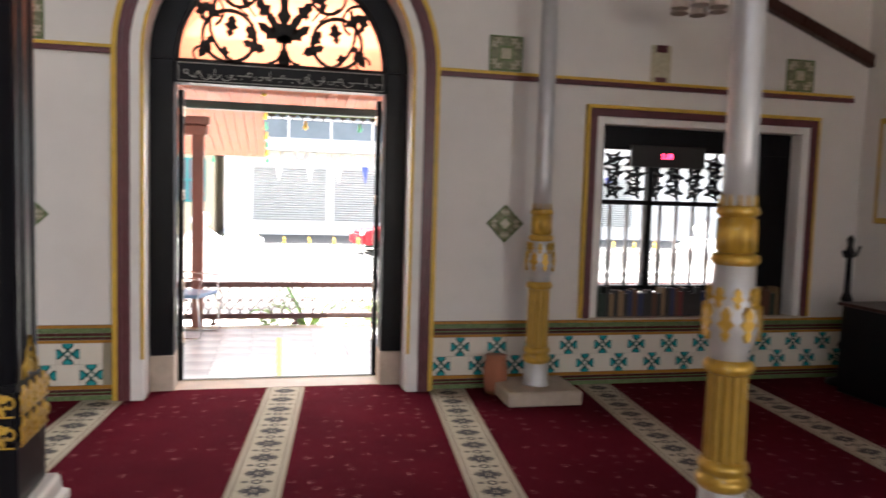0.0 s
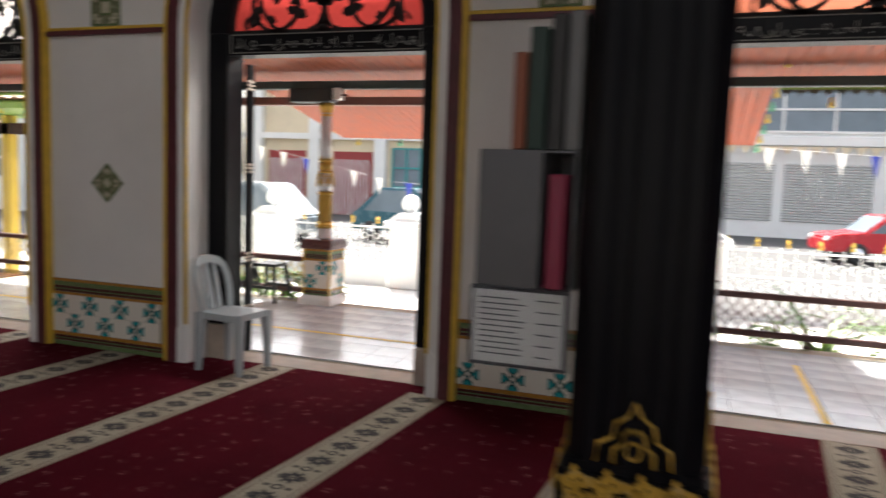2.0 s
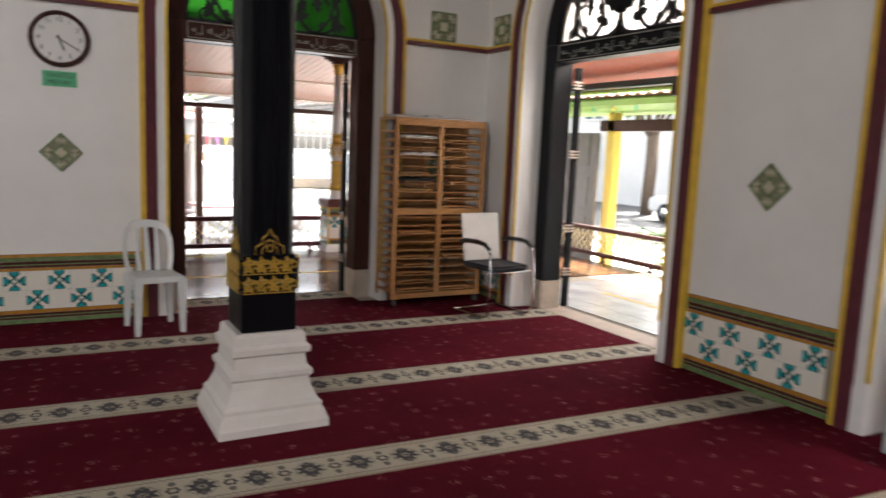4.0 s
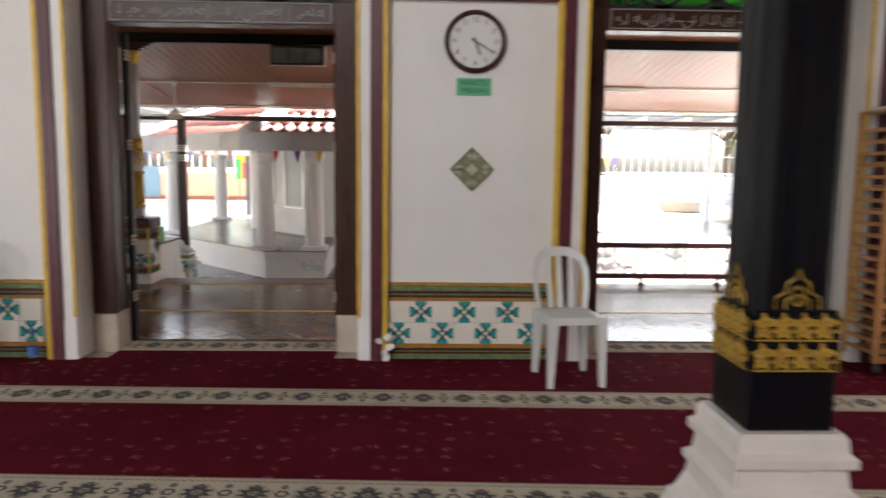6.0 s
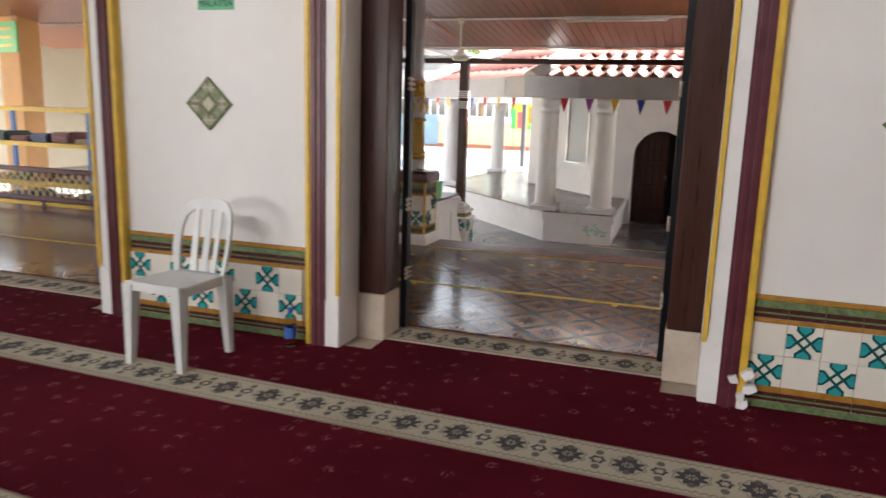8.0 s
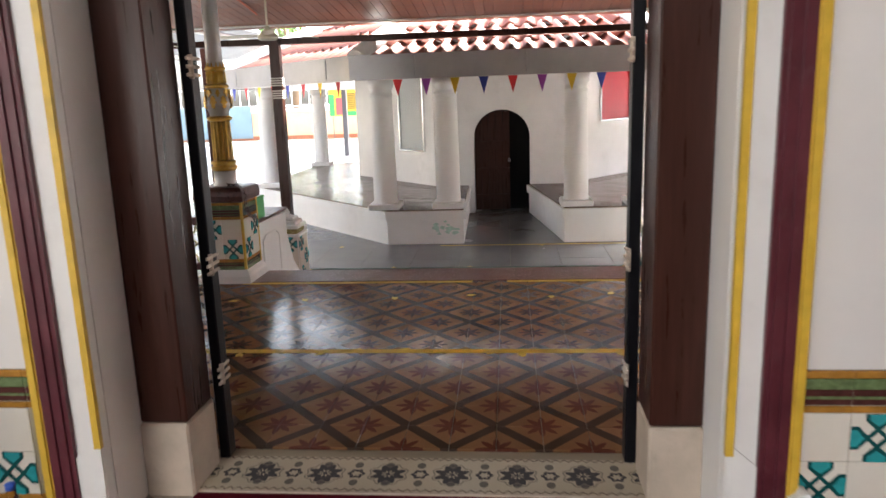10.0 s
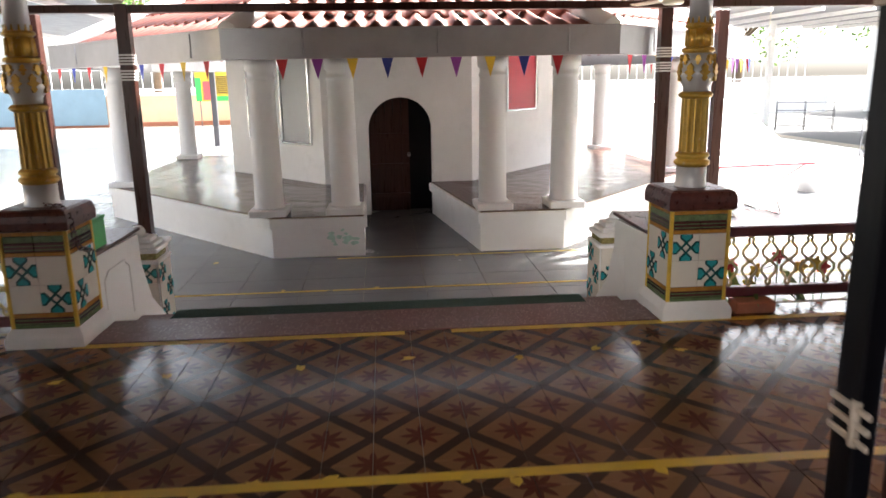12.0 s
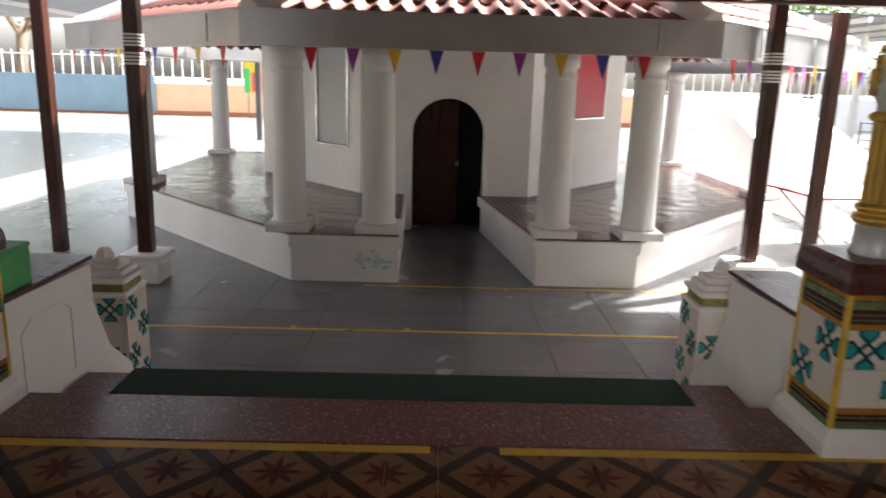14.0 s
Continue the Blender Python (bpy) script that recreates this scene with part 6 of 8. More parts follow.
LEFT = [(-16.15, -0.89), (-18.73, -0.95), (-18.73, -1.51), (-20.73, -3.22), (-23.7, -3.22), (-23.7, -4.78), (-19.25, -4.78), (-16.15, -1.93)]
RIGHT = [(-16.15, 0.45), (-16.15, 1.43), (-19.12, 4.1), (-23.7, 4.1), (-23.7, 2.33), (-20.73, 2.33), (-18.73, 0.67), (-18.73, 0.06)]
for nm, poly in (("plinth", LEFT), ("plinth", RIGHT)):
    bm = bm_new()
    prism(bm, poly, GZ, PT - 0.02)
    prism(bm, offset_poly(poly, 0.035), PT - 0.13, PT - 0.016)
    pl = part(nm, bm, LIME, pv, "white limewashed plinth with moulded edge")
    bm = bm_new()
    prism(bm, offset_poly(poly, -0.305), PT - 0.03, PT + 0.002)
    part("paving", bm, SLATE, pl, "glossy red-brown crazy paving")
    bm = bm_new()
    prism(bm, offset_poly(poly, 0.0), PT - 0.04, PT - 0.006)
    part("edge_bed", bm, GROUT, pl)
    verts, faces = [], []
    for i in range(len(poly)):
        a, b = Vector(poly[i]), Vector(poly[(i + 1) % len(poly)])
        ins = [Vector(q) for q in offset_poly(poly, -0.30)]
        a2, b2 = ins[i], ins[(i + 1) % len(poly)]
        n_u = max(2, int((b - a).length / 0.075))
        for r in range(4):
            for k in range(n_u):
                v0 = len(verts)
                for f, g in ((k + 0.06, r + 0.06), (k + 0.94, r + 0.06), (k + 0.94, r + 0.94), (k + 0.06, r + 0.94)):
                    p = a.lerp(b, f / n_u).lerp(a2.lerp(b2, f / n_u), g / 4)
                    verts.append((p.x, p.y, PT + 0.004))
                    verts.append((p.x, p.y, PT - 0.006))
                faces.append((v0, v0 + 2, v0 + 4, v0 + 6))
                for q in range(4):
                    faces.append((v0 + 2 * q, v0 + 2 * q + 1, v0 + (2 * q + 3) % 8, v0 + (2 * q + 2) % 8))
    me = bpy.data.meshes.new("edge_tiles")
    me.from_pydata(verts, [], faces)
    me.materials.append(BROWNGLZ)
    et = new("edge_tiles", me)
    et.parent = pl
    tagged(et, "rows of small brown edge tiles", kind="stuff")
COLS = [(-16.37, -1.97), (-16.37, -1.10), (-16.37, 0.62), (-16.37, 1.47), (-19.2, -4.5), (-19.2, 3.95), (-23.2, -4.6), (-23.2, 3.95), (-25.8, -2.0), (-25.8, 1.6)]
for k, (x, y) in enumerate(COLS):
    c = part("column", (lambda b: (lathe(b, [(0.165, 0.08), (0.165, 0.10), (0.155, 0.12), (0.150, 0.5), (0.137, 1.40), (0.137, 1.43), (0.147, 1.44), (0.147, 1.46), (0.137, 1.47), (0.137, 1.52), (0.16, 1.54), (0.16, 1.64)], seg=28), b)[1])(bm_new()), LIME, pv, m=Matrix.Translation((x, y, PT)) @ Matrix.Diagonal((1.06, 1.06, 1.055, 1.0)))
    bm = bm_new()
    box(bm, -0.21, -0.2, 0, 0.21, 0.2, 0.08, 0.012)
    part("column_base", bm, LIME, c)
# chamber
CH = [(-18.73, -1.51), (-18.73, 0.67), (-20.73, 2.33), (-23.57, 2.33), (-23.57, -3.22), (-20.73, -3.22)]
bm = bm_new()
AC, AR, AS = -0.385, 0.47, 0.63
hh = [(AC + AR * math.cos(math.pi * i / 20), AS + AR * math.sin(math.pi * i / 20)) for i in range(21)]
prism(bm, hh[10:] + [(AC - AR, GZ), (-1.515, GZ), (-1.515, 2.6), (AC, 2.6)], -19.13, -18.73, "x")
prism(bm, [(AC, 2.6), (0.67, 2.6), (0.67, GZ), (AC + AR, GZ)] + hh[:11], -19.13, -18.73, "x")
bmesh.ops.recalc_face_normals(bm, faces=bm.faces)
chm = part("chamber_wall", bm, LIME, pv, "white plastered chamber wall with arched door")
for a, b in (((-18.73, 0.67), (-20.73, 2.33)), ((-20.73, 2.33), (-23.57, 2.33)), ((-23.57, 2.33), (-23.57, -3.22)), ((-23.57, -3.22), (-20.73, -3.22)), ((-20.73, -3.22), (-18.73, -1.51))):
    e = (Vector(b) - Vector(a)).normalized()
    nrm = Vector((-e.y, e.x)) * 0.3
    bm = bm_new()
    prism(bm, [a, b, (b[0] + nrm.x, b[1] + nrm.y), (a[0] + nrm.x, a[1] + nrm.y)], GZ, 2.6)
    bmesh.ops.recalc_face_normals(bm, faces=bm.faces)
    part("chamber_wall", bm, LIME, pv)
bm = bm_new()
rnd = random.Random(77)
for k in range(16):
    y, z, r = -1.12 + rnd.gauss(0, 0.09), -0.40 + rnd.gauss(0, 0.05), rnd.uniform(0.02, 0.06)
    prism(bm, [(y + r * rnd.uniform(0.5, 1.3) * math.cos(j * 0.7), z + 0.6 * r * rnd.uniform(0.5, 1.3) * math.sin(j * 0.7)) for j in range(9)], -16.1505, -16.1485 + 0.0002 * k, "x")
part("paint_stain", bm, surface("teal_wash", (0.45, 0.66, 0.58), 0.7, vary=0.25, scale=20, bumpy=0.1, dirty=0.4, dirt=(0.72, 0.74, 0.73)), pv, "faded teal paint smears")
# chain hung over the first pedestal cap
ch = thing("chain", "rusty iron chain hung over the pedestal cap", "chain")
pts_c = [(VX + 0.06, -2.45, 0.745), (VX + 0.12, -2.30, 0.742), (VX + 0.16, -2.248, 0.69), (VX + 0.15, -2.243, 0.58), (VX + 0.08, -2.25, 0.51), (VX - 0.05, -2.25, 0.47)]
for a, b in zip(pts_c, pts_c[1:]):
    for j in range(3):
        p0, p1 = Vector(a).lerp(Vector(b), j / 3), Vector(a).lerp(Vector(b), (j + 1.15) / 3)
        bm = bm_new()
        side = (p1 - p0).cross(Vector((1, 0.2 + j % 2 * 3, 0.1))).normalized() * 0.011
        pipe(bm, [p0, p0 + side + (p1 - p0) * 0.25, p1 + side - (p1 - p0) * 0.25, p1, p1 - side - (p1 - p0) * 0.25, p0 - side + (p1 - p0) * 0.25, p0], 0.0045, 5)
        part("link", bm, IRON, ch)
# broken plaster at the foot of the west doorway casing
bp = thing("broken_plaster", "chipped white plaster at the foot of the casing", "plaster", kind="structure")
rnd = random.Random(5)
for k in range(5):
    bm = bm_new()
    yy, zz = -0.615 + 1.135 + rnd.uniform(-0.03, 0.05), 0.02 + 0.04 * k
    prism(bm, [(yy + rnd.uniform(0.012, 0.035) * math.cos(j * 0.9), zz + rnd.uniform(0.015, 0.04) * math.sin(j * 0.9)) for j in range(7)], WX + 0.04, WX + 0.075 + 0.004 * k, "x")
    part("flake", bm, PLASTER if k % 2 else LIME, bp)
dr = part("chamber_door", cube(-19.005, AC - AR + 0.012, GZ + 0.02, -18.995, AC + 0.12, AS + 0.22), DARKWOOD, pv, "dark red plank door, ajar")
for k in range(5):
    part("plank", cube(-18.994, AC - AR + 0.01 + 0.12 * k, GZ + 0.02, -18.96, AC - AR + 0.12 * (k + 1), AS + (0.24, 0.36, 0.43, 0.455, 0.44)[k], 0.006), DARKWOOD, dr)
for z in (-0.4, 0.05, 0.5):
    part("ledge", cube(-18.959, AC - AR + 0.02, z, -18.935, AC + 0.13, z + 0.07, 0.004), DARKWOOD, dr)
# black sheet stands in for the darkness inside the ajar chamber door
part("door_shade_sheet", cube(-19.2, AC - AR - 0.05, GZ, -19.16, AC + AR + 0.05, 1.2), BLACKWOOD, dr)
part("padlock", cube(-18.95, AC + 0.10, 0.22, -18.93, AC + 0.14, 0.28, 0.004), CHROME, dr)


def wall_case(a, b, u0, u1, z0, z1, panel, label, name):
    """A framed glazed case on the chamber wall that runs from a to b, between u0 and u1 along it."""
    a, b = Vector((*a, 0)), Vector((*b, 0))
    e = (b - a).normalized()
    out = Vector((e.y, -e.x, 0))
    if (a + out - Vector((-21.0, -0.4, 0))).length < (a - out - Vector((-21.0, -0.4, 0))).length:
        out = -out
    m = Matrix(((e.x, -out.x, 0, a.x), (e.y, -out.y, 0, a.y), (0, 0, 1, 0), (0, 0, 0, 1)))
    c = part(name, cube(u0, -0.022, z0, u1, -0.004, z1), panel, chm, label, m=m)
    for q in ((u0 - 0.03, z0 - 0.03, u1 + 0.03, z0), (u0 - 0.03, z1, u1 + 0.03, z1 + 0.03), (u0 - 0.03, z0, u0, z1), (u1, z0, u1 + 0.03, z1)):
        part("frame", cube(q[0], -0.045, q[1], q[2], -0.003, q[3], 0.004), CHROME, c)


wall_case((-18.73, 0.67), (-20.73, 2.33), 1.0, 1.9, 0.86, 1.75, REDPLASTIC, "red notice behind glass", "notice_window")
wall_case((-18.73, -1.515), (-20.73, -3.22), 0.28, 1.0, 0.45, 1.7, ACRYL, "glazed notice case with faded papers", "notice_case")
wall_case((-18.73, -1.515), (-20.73, -3.22), 1.5, 1.95, 0.5, 1.7, ACRYL, "glazed notice case with faded papers", "notice_case")
# gutter ring
GUT = [(-15.75, -2.25), (-15.75, 1.89), (-18.7, 4.85), (-23.3, 4.85), (-26.3, 1.9), (-26.3, -2.3), (-23.3, -5.2), (-18.75, -5.2)]
for i in range(8):
    a, b = GUT[i], GUT[(i + 1) % 8]
    A, B = offset_poly(GUT, -0.16)[i], offset_poly(GUT, -0.16)[(i + 1) % 8]
    bm = bm_new()
    prism(bm, [a, b, B, A], 1.575, 1.59)
    a2, b2 = offset_poly(GUT, -0.012)[i], offset_poly(GUT, -0.012)[(i + 1) % 8]
    prism(bm, [a, b, b2, a2], 1.59, 1.87)
    prism(bm, [offset_poly(GUT, 0.012)[i], offset_poly(GUT, 0.012)[(i + 1) % 8], b2, a2], 1.862, 1.88)
    d = Vector((b[0] - a[0], b[1] - a[1], 0))
    n_st = max(2, int(d.length / 1.25))
    gut = part("gutter", bm, ZINC, pv, "zinc box gutter with straps")
    for k in range(n_st):
        p = Vector((*a, 0)) + d * ((k + 0.6) / n_st)
        bm = bm_new()
        tube(bm, (p.x, p.y, 1.61), (p.x, p.y, 1.85), 0.012, 6)
        part("strap", bm, ZINC, gut)
# roof planes with rows of pan tiles
APEX = Vector((-21.0, -0.18, 3.95))
inner = offset_poly(GUT, -0.14)
for i in range(8):
    a, b = Vector((*inner[i], 1.79)), Vector((*inner[(i + 1) % 8], 1.79))
    t0 = 0.42
    A, B = a.lerp(APEX, t0), b.lerp(APEX, t0)
    along = (b - a).normalized()
    up = ((A + B) / 2 - (a + b) / 2)
    nrm = along.cross(up.normalized())
    if nrm.z < 0:
        nrm = -nrm
    n_c = max(3, int((b - a).length / 0.235))
    bm = bm_new()
    for r in range(4):
        f0, f1 = r / 4 * t0, (r + 1) / 4 * t0 + 0.02
        lo_a, lo_b, hi_a, hi_b = a.lerp(APEX, f0), b.lerp(APEX, f0), a.lerp(APEX, f1), b.lerp(APEX, f1)
        ncol = max(2, int((lo_b - lo_a).length / 0.235))
        prof = []
        for k in range(ncol):
            for q, h in ((0.0, 0.0), (0.12, 0.035), (0.28, 0.052), (0.44, 0.035), (0.56, 0.0), (0.78, -0.018)):
                prof.append(((k + q) / ncol, h))
        prof.append((1.0, 0.0))
        rows_ = []
        for lift, pa, pb in ((0.03, lo_a, lo_b), (0.0, hi_a, hi_b)):
            rows_.append([bm.verts.new(pa.lerp(pb, s) + nrm * (h + lift)) for s, h in prof])
        rows_.append([bm.verts.new(lo_a.lerp(lo_b, s) + nrm * (h + 0.012)) for s, h in prof])
        for k in range(len(prof) - 1):
            bm.faces.new((rows_[0][k], rows_[0][k + 1], rows_[1][k + 1], rows_[1][k])).smooth = True
            bm.faces.new((rows_[2][k], rows_[2][k + 1], rows_[0][k + 1], rows_[0][k]))
    bmesh.ops.recalc_face_normals(bm, faces=bm.faces)
    part("roof_slope", bm, CLAY, pv, "red clay pan tiles")
    bm = bm_new()
    pipe(bm, [a + Vector((0, 0, 0.06)), a.lerp(APEX, 0.2) + Vector((0, 0, 0.09)), a.lerp(APEX, t0) + Vector((0, 0, 0.09))], 0.12, 10)
    part("hip_ridge", bm, LIME, pv, "white mortared hip ridge")
bm = bm_new()
prism(bm, [(APEX.x + (p[0] - APEX.x) * 0.62, APEX.y + (p[1] - APEX.y) * 0.62) for p in inner], 2.60, 2.70)
part("upper_roof", bm, CLAY, pv)

# posts of the yard roof
for k, (x, y, h, base) in enumerate(((-16.05, -3.27, 2.15, True), (-16.24, 2.56, 2.15, True), (-17.12, -4.64, 2.15, False), (-17.4, 3.76, 2.15, False))):
    p = thing("roof_post", "dark brown timber roof post" + (" with straps on a carved white base" if base else " in the yard"), "post", Matrix.Translation((x, y, GZ)), group="roof posts")
    part("post", cube(-0.065, -0.065, 0.0 if not base else 0.28, 0.065, 0.065, h - GZ, 0.006), DARKWOOD, p)
    if base:
        bm = bm_new()
        box(bm, -0.16, -0.16, 0, 0.16, 0.16, 0.24, 0.012)
        box(bm, -0.20, -0.20, 0.235, 0.20, 0.20, 0.285, 0.012)
        b_ = part("carved_base", bm, LIME, p, "white carved base")
        for q in range(4):
            bm = bm_new()
            for u0, z0_, u1, z1_ in ((-0.12, 0.04, 0.12, 0.05), (-0.12, 0.19, 0.12, 0.20), (-0.12, 0.05, -0.11, 0.19), (0.11, 0.05, 0.12, 0.19)):
                box(bm, u0, -0.166, z0_, u1, -0.158, z1_)
            for u, z, a, l in ((-0.03, 0.12, 140, 0.06), (0.03, 0.12, 40, 0.06), (0, 0.1, 90, 0.07), (0.02, 0.1, 320, 0.06), (-0.02, 0.1, 220, 0.06)):
                leaf_plate(bm, u, z, a, l, 0.02, -0.168, -0.158)
            o = part("panel_carving", bm, LIME, b_)
            o.matrix_basis = Matrix.Rotation(q * math.pi / 2, 4, "Z")
        for z in (2.0, 2.16):
            bm = bm_new()
            for j in range(4):
                box(bm, -0.069, -0.069, z + 0.03 * j, 0.069, 0.069, z + 0.03 * j + 0.018)
            part("strap", bm, PAPER, p, "white reflective strap")
eb = part("eave_beam", cube(-16.2, -10.5, 2.07, -16.05, 6.5, 2.149, 0.006), DARKWOOD)
tagged(eb, "dark timber beam along the eave", "beam", kind="structure")

# ceiling services of the west veranda
def ceil_z(x):
    return 3.09 + (x - (WX - TH)) * (3.09 - 2.29) / 7.2


for y, x in ((-0.82, -14.25), (3.38, -14.25), (-5.02, -14.25)):
    t_ = thing("tube_light", "white fluorescent batten under the plank ceiling", "ceiling light", pose(x, y, ceil_z(x) - 0.055), group="tube lights")
    part("batten", cube(-0.035, -0.62, 0.02, 0.035, 0.62, 0.055, 0.004), WHITE, t_)
    bm = bm_new()
    tube(bm, (0, -0.59, 0.005), (0, 0.59, 0.005), 0.014, 10)
    part("tube", bm, PAPER, t_)
for x in (-14.25, -16.0):
    bm = bm_new()
    tube(bm, (x, -10, ceil_z(x) - 0.016), (x, 6.2, ceil_z(x) - 0.016), 0.014, 6)
    o = part("conduit", bm, WHITE)
    tagged(o, "white electrical conduit along the ceiling", "conduit")
bm = bm_new()
pipe(bm, [(-13.9, -3.169, ceil_z(-13.9) - 0.02), (-14.6, -3.19, ceil_z(-14.6) - 0.02), (-15.3, -3.22, ceil_z(-15.3) - 0.03)], 0.012, 6)
tagged(part("orange_cable", bm, paint("orange_pvc", (0.6, 0.12, 0.04), 0.5)), "orange cable under the ceiling", "cable")


def fan(x, y, z_top, drop, label, turn=20):
    f = thing("ceiling_fan", label, "ceiling fan", pose(x, y, z_top, 0, 0, turn), group="ceiling fans")
    bm = bm_new()
    lathe(bm, [(0.0, 0.0), (0.055, 0.0), (0.05, -0.03), (0.015, -0.08), (0.0, -0.08)][::-1], seg=18)
    part("canopy", bm, FANCREAM, f)
    bm = bm_new()
    tube(bm, (0, 0, -0.07), (0, 0, -drop + 0.08), 0.012, 8)
    part("rod", bm, FANCREAM, f)
    bm = bm_new()
    lathe(bm, [(0.0, 0.02), (0.09, 0.0), (0.11, 0.02), (0.1, 0.04), (0.04, 0.11), (0.02, 0.14), (0.0, 0.14)], seg=20)
    bm.transform(Matrix.Translation((0, 0, -drop - 0.05)))
    part("motor", bm, FANCREAM, f)
    for k in range(3):
        bm = bm_new()
        prism(bm, [(0.1, -0.03), (0.22, -0.055), (0.60, -0.065), (0.62, 0.0), (0.60, 0.055), (0.22, 0.05), (0.1, 0.03)], -0.004, 0.004)
        o = part("blade", bm, FANCREAM, f)
        o.matrix_basis = Matrix.Rotation(k * 2 * math.pi / 3, 4, "Z") @ Matrix.Translation((0, 0, -drop)) @ Matrix.Rotation(radians(8), 4, "X")


fan(-14.25, -2.769, ceil_z(-14.25), 0.48, "cream ceiling fan under the plank ceiling")
fan(-15.4, -4.6, ceil_z(-15.4), 0.3, "cream ceiling fan under the plank ceiling", 50)
fan(-15.4, 2.3, ceil_z(-15.4), 0.3, "cream ceiling fan under the plank ceiling", 80)
fan(-26.0, 9.0, 2.9, 0.7, "cream ceiling fan under the far canopy", 10)

hd = thing("hanging_display", "dark framed glass display hung under the veranda beam", "display", pose(-12.0, -0.635, 2.46))
part("case", cube(-0.03, -0.295, 0.0, 0.025, 0.295, 0.209, 0.006), BLACK, hd)
for k in range(3):
    part("pane", cube(0.0252, -0.275 + 0.185 * k, 0.02, 0.029, -0.105 + 0.185 * k, 0.185, 0.002), GREENGREY, hd, "dull grey-green glass")
part("rim", cube(0.0, 0.296, -0.004, 0.03, 0.325, 0.209, 0.003), WHITE, hd)
part("lower_rim", cube(0.0, -0.3, -0.012, 0.03, 0.325, -0.0045, 0.002), WHITE, hd)

# bunting
BUNT = [paint("flag_%s" % n, c, 0.6) for n, c in (("red", (0.55, 0.02, 0.03)), ("purple", (0.30, 0.05, 0.36)), ("yellow", (0.75, 0.50, 0.03)), ("blue", (0.03, 0.05, 0.32)), ("white", (0.8, 0.78, 0.74)))]


def bunting(pts, step, drop, order, label):
    b = thing("bunting", label, "bunting")
    pts = [Vector(p) for p in pts]
    line = []
    for a, c in zip(pts, pts[1:]):
        n = max(1, int((c - a).length / step))
        line += [a.lerp(c, k / n) for k in range(n)]
    line.append(pts[-1])
    bm = bm_new()
    pipe(bm, line, 0.003, 5)
    part("string", bm, PAPER, b)
    for k, (a, c) in enumerate(zip(line, line[1:])):
        m_ = (a + c) / 2
        d = (c - a).normalized() * drop * 0.29
        bm = bm_new()
        w = Vector((0.012, 0.0, -drop))
        q = [bm.verts.new(m_ - d), bm.verts.new(m_ + d), bm.verts.new(m_ + w)]
        n_ = Vector((-d.y, d.x, 0)).normalized() * 0.0015
        r = [bm.verts.new(v.co + n_) for v in q]
        for f in ((q[0], q[1], q[2]), (r[2], r[1], r[0]), (q[0], r[0], r[1], q[1]), (q[1], r[1], r[2], q[2]), (q[2], r[2], r[0], q[0])):
            bm.faces.new(f)
        part("flag", bm, BUNT[order[k % len(order)]], b)


LB = "string of triangular coloured flags under the gutter"
bunting([(-15.745, -1.821, 1.573), (-15.745, 1.401, 1.573)], 0.357, 0.21, (0, 1, 2, 3), LB)
bunting([(-18.7, -5.16, 1.57), (-15.72, -2.27, 1.57)], 0.44, 0.2, (0, 3, 0, 2), LB)
bunting([(-15.72, 1.91, 1.57), (-18.65, 4.86, 1.57), (-23.0, 4.86, 1.57)], 0.33, 0.21, (0, 1, 2, 3), LB)

# ---- yard: boundary wall, notice board, bench, table, racks ----
bwall = thing("compound_wall", "peach compound wall with white coping and iron fence above", "wall", kind="structure")
part("wall_base", cube(-44.3, -60, GZ, -44.0, 9.0, 0.80), PEACH, bwall)
part("skirting", cube(-44.0, -60, GZ, -43.95, 9.0, GZ + 0.2), TERRACOTTA, bwall)
part("coping", cube(-44.36, -60, 0.80, -43.94, 9.0, 0.94, 0.02), WHITE, bwall)
part("blue_wall_panel", cube(-43.98, -60, GZ + 0.1, -43.9, -13.6, 1.15), BLUEGREY, bwall, "blue-grey painted panel")
part("wall_white", cube(-44.3, 9.0, GZ, -44.0, 22.0, 0.94), LIME, bwall)
bm = bm_new()
for k in range(120):
    y = -34 + 0.46 * k
    box(bm, -44.16, y, 0.94, -44.13, y + 0.03, 2.2)
for z in (1.05, 2.0):
    box(bm, -44.17, -34, z, -44.12, 21.5, z + 0.05)
part("fence_bars", bm, WHITEIRON, bwall)
nbd = thing("notice_board", "yellow and green notice board with red panel on posts", "notice board", pose(-41.5, -7.96, 0.19) @ Matrix.Diagonal((1.0, 0.72, 1.07, 1.0)))
part("panel", cube(0, -1.2, 0.35, 0.04, 1.2, 1.55), paint("board_yellow", (0.60, 0.38, 0.03), 0.5), nbd)
part("green_side", cube(0.041, -1.2, 0.35, 0.05, -0.85, 1.3), GREENBOX, nbd)
part("red_sheet", cube(0.041, -0.75, 0.4, 0.05, -0.1, 1.15), paint("board_red", (0.5, 0.08, 0.08), 0.5), nbd)
part("green_foot", cube(0.041, 0.0, 0.35, 0.05, 1.1, 0.55), GREENBOX, nbd)
bm = bm_new()
for k in range(9):
    box(bm, 0.042, 0.05, 1.3 - 0.08 * k, 0.05, 1.0, 1.34 - 0.08 * k)
part("printed_lines", bm, BLACK, nbd)
for y in (-1.0, 1.0):
    bm = bm_new()
    tube(bm, (-0.02, y, -0.76), (-0.02, y, 1.5), 0.03)
    part("leg", bm, GREYSTEEL, nbd)
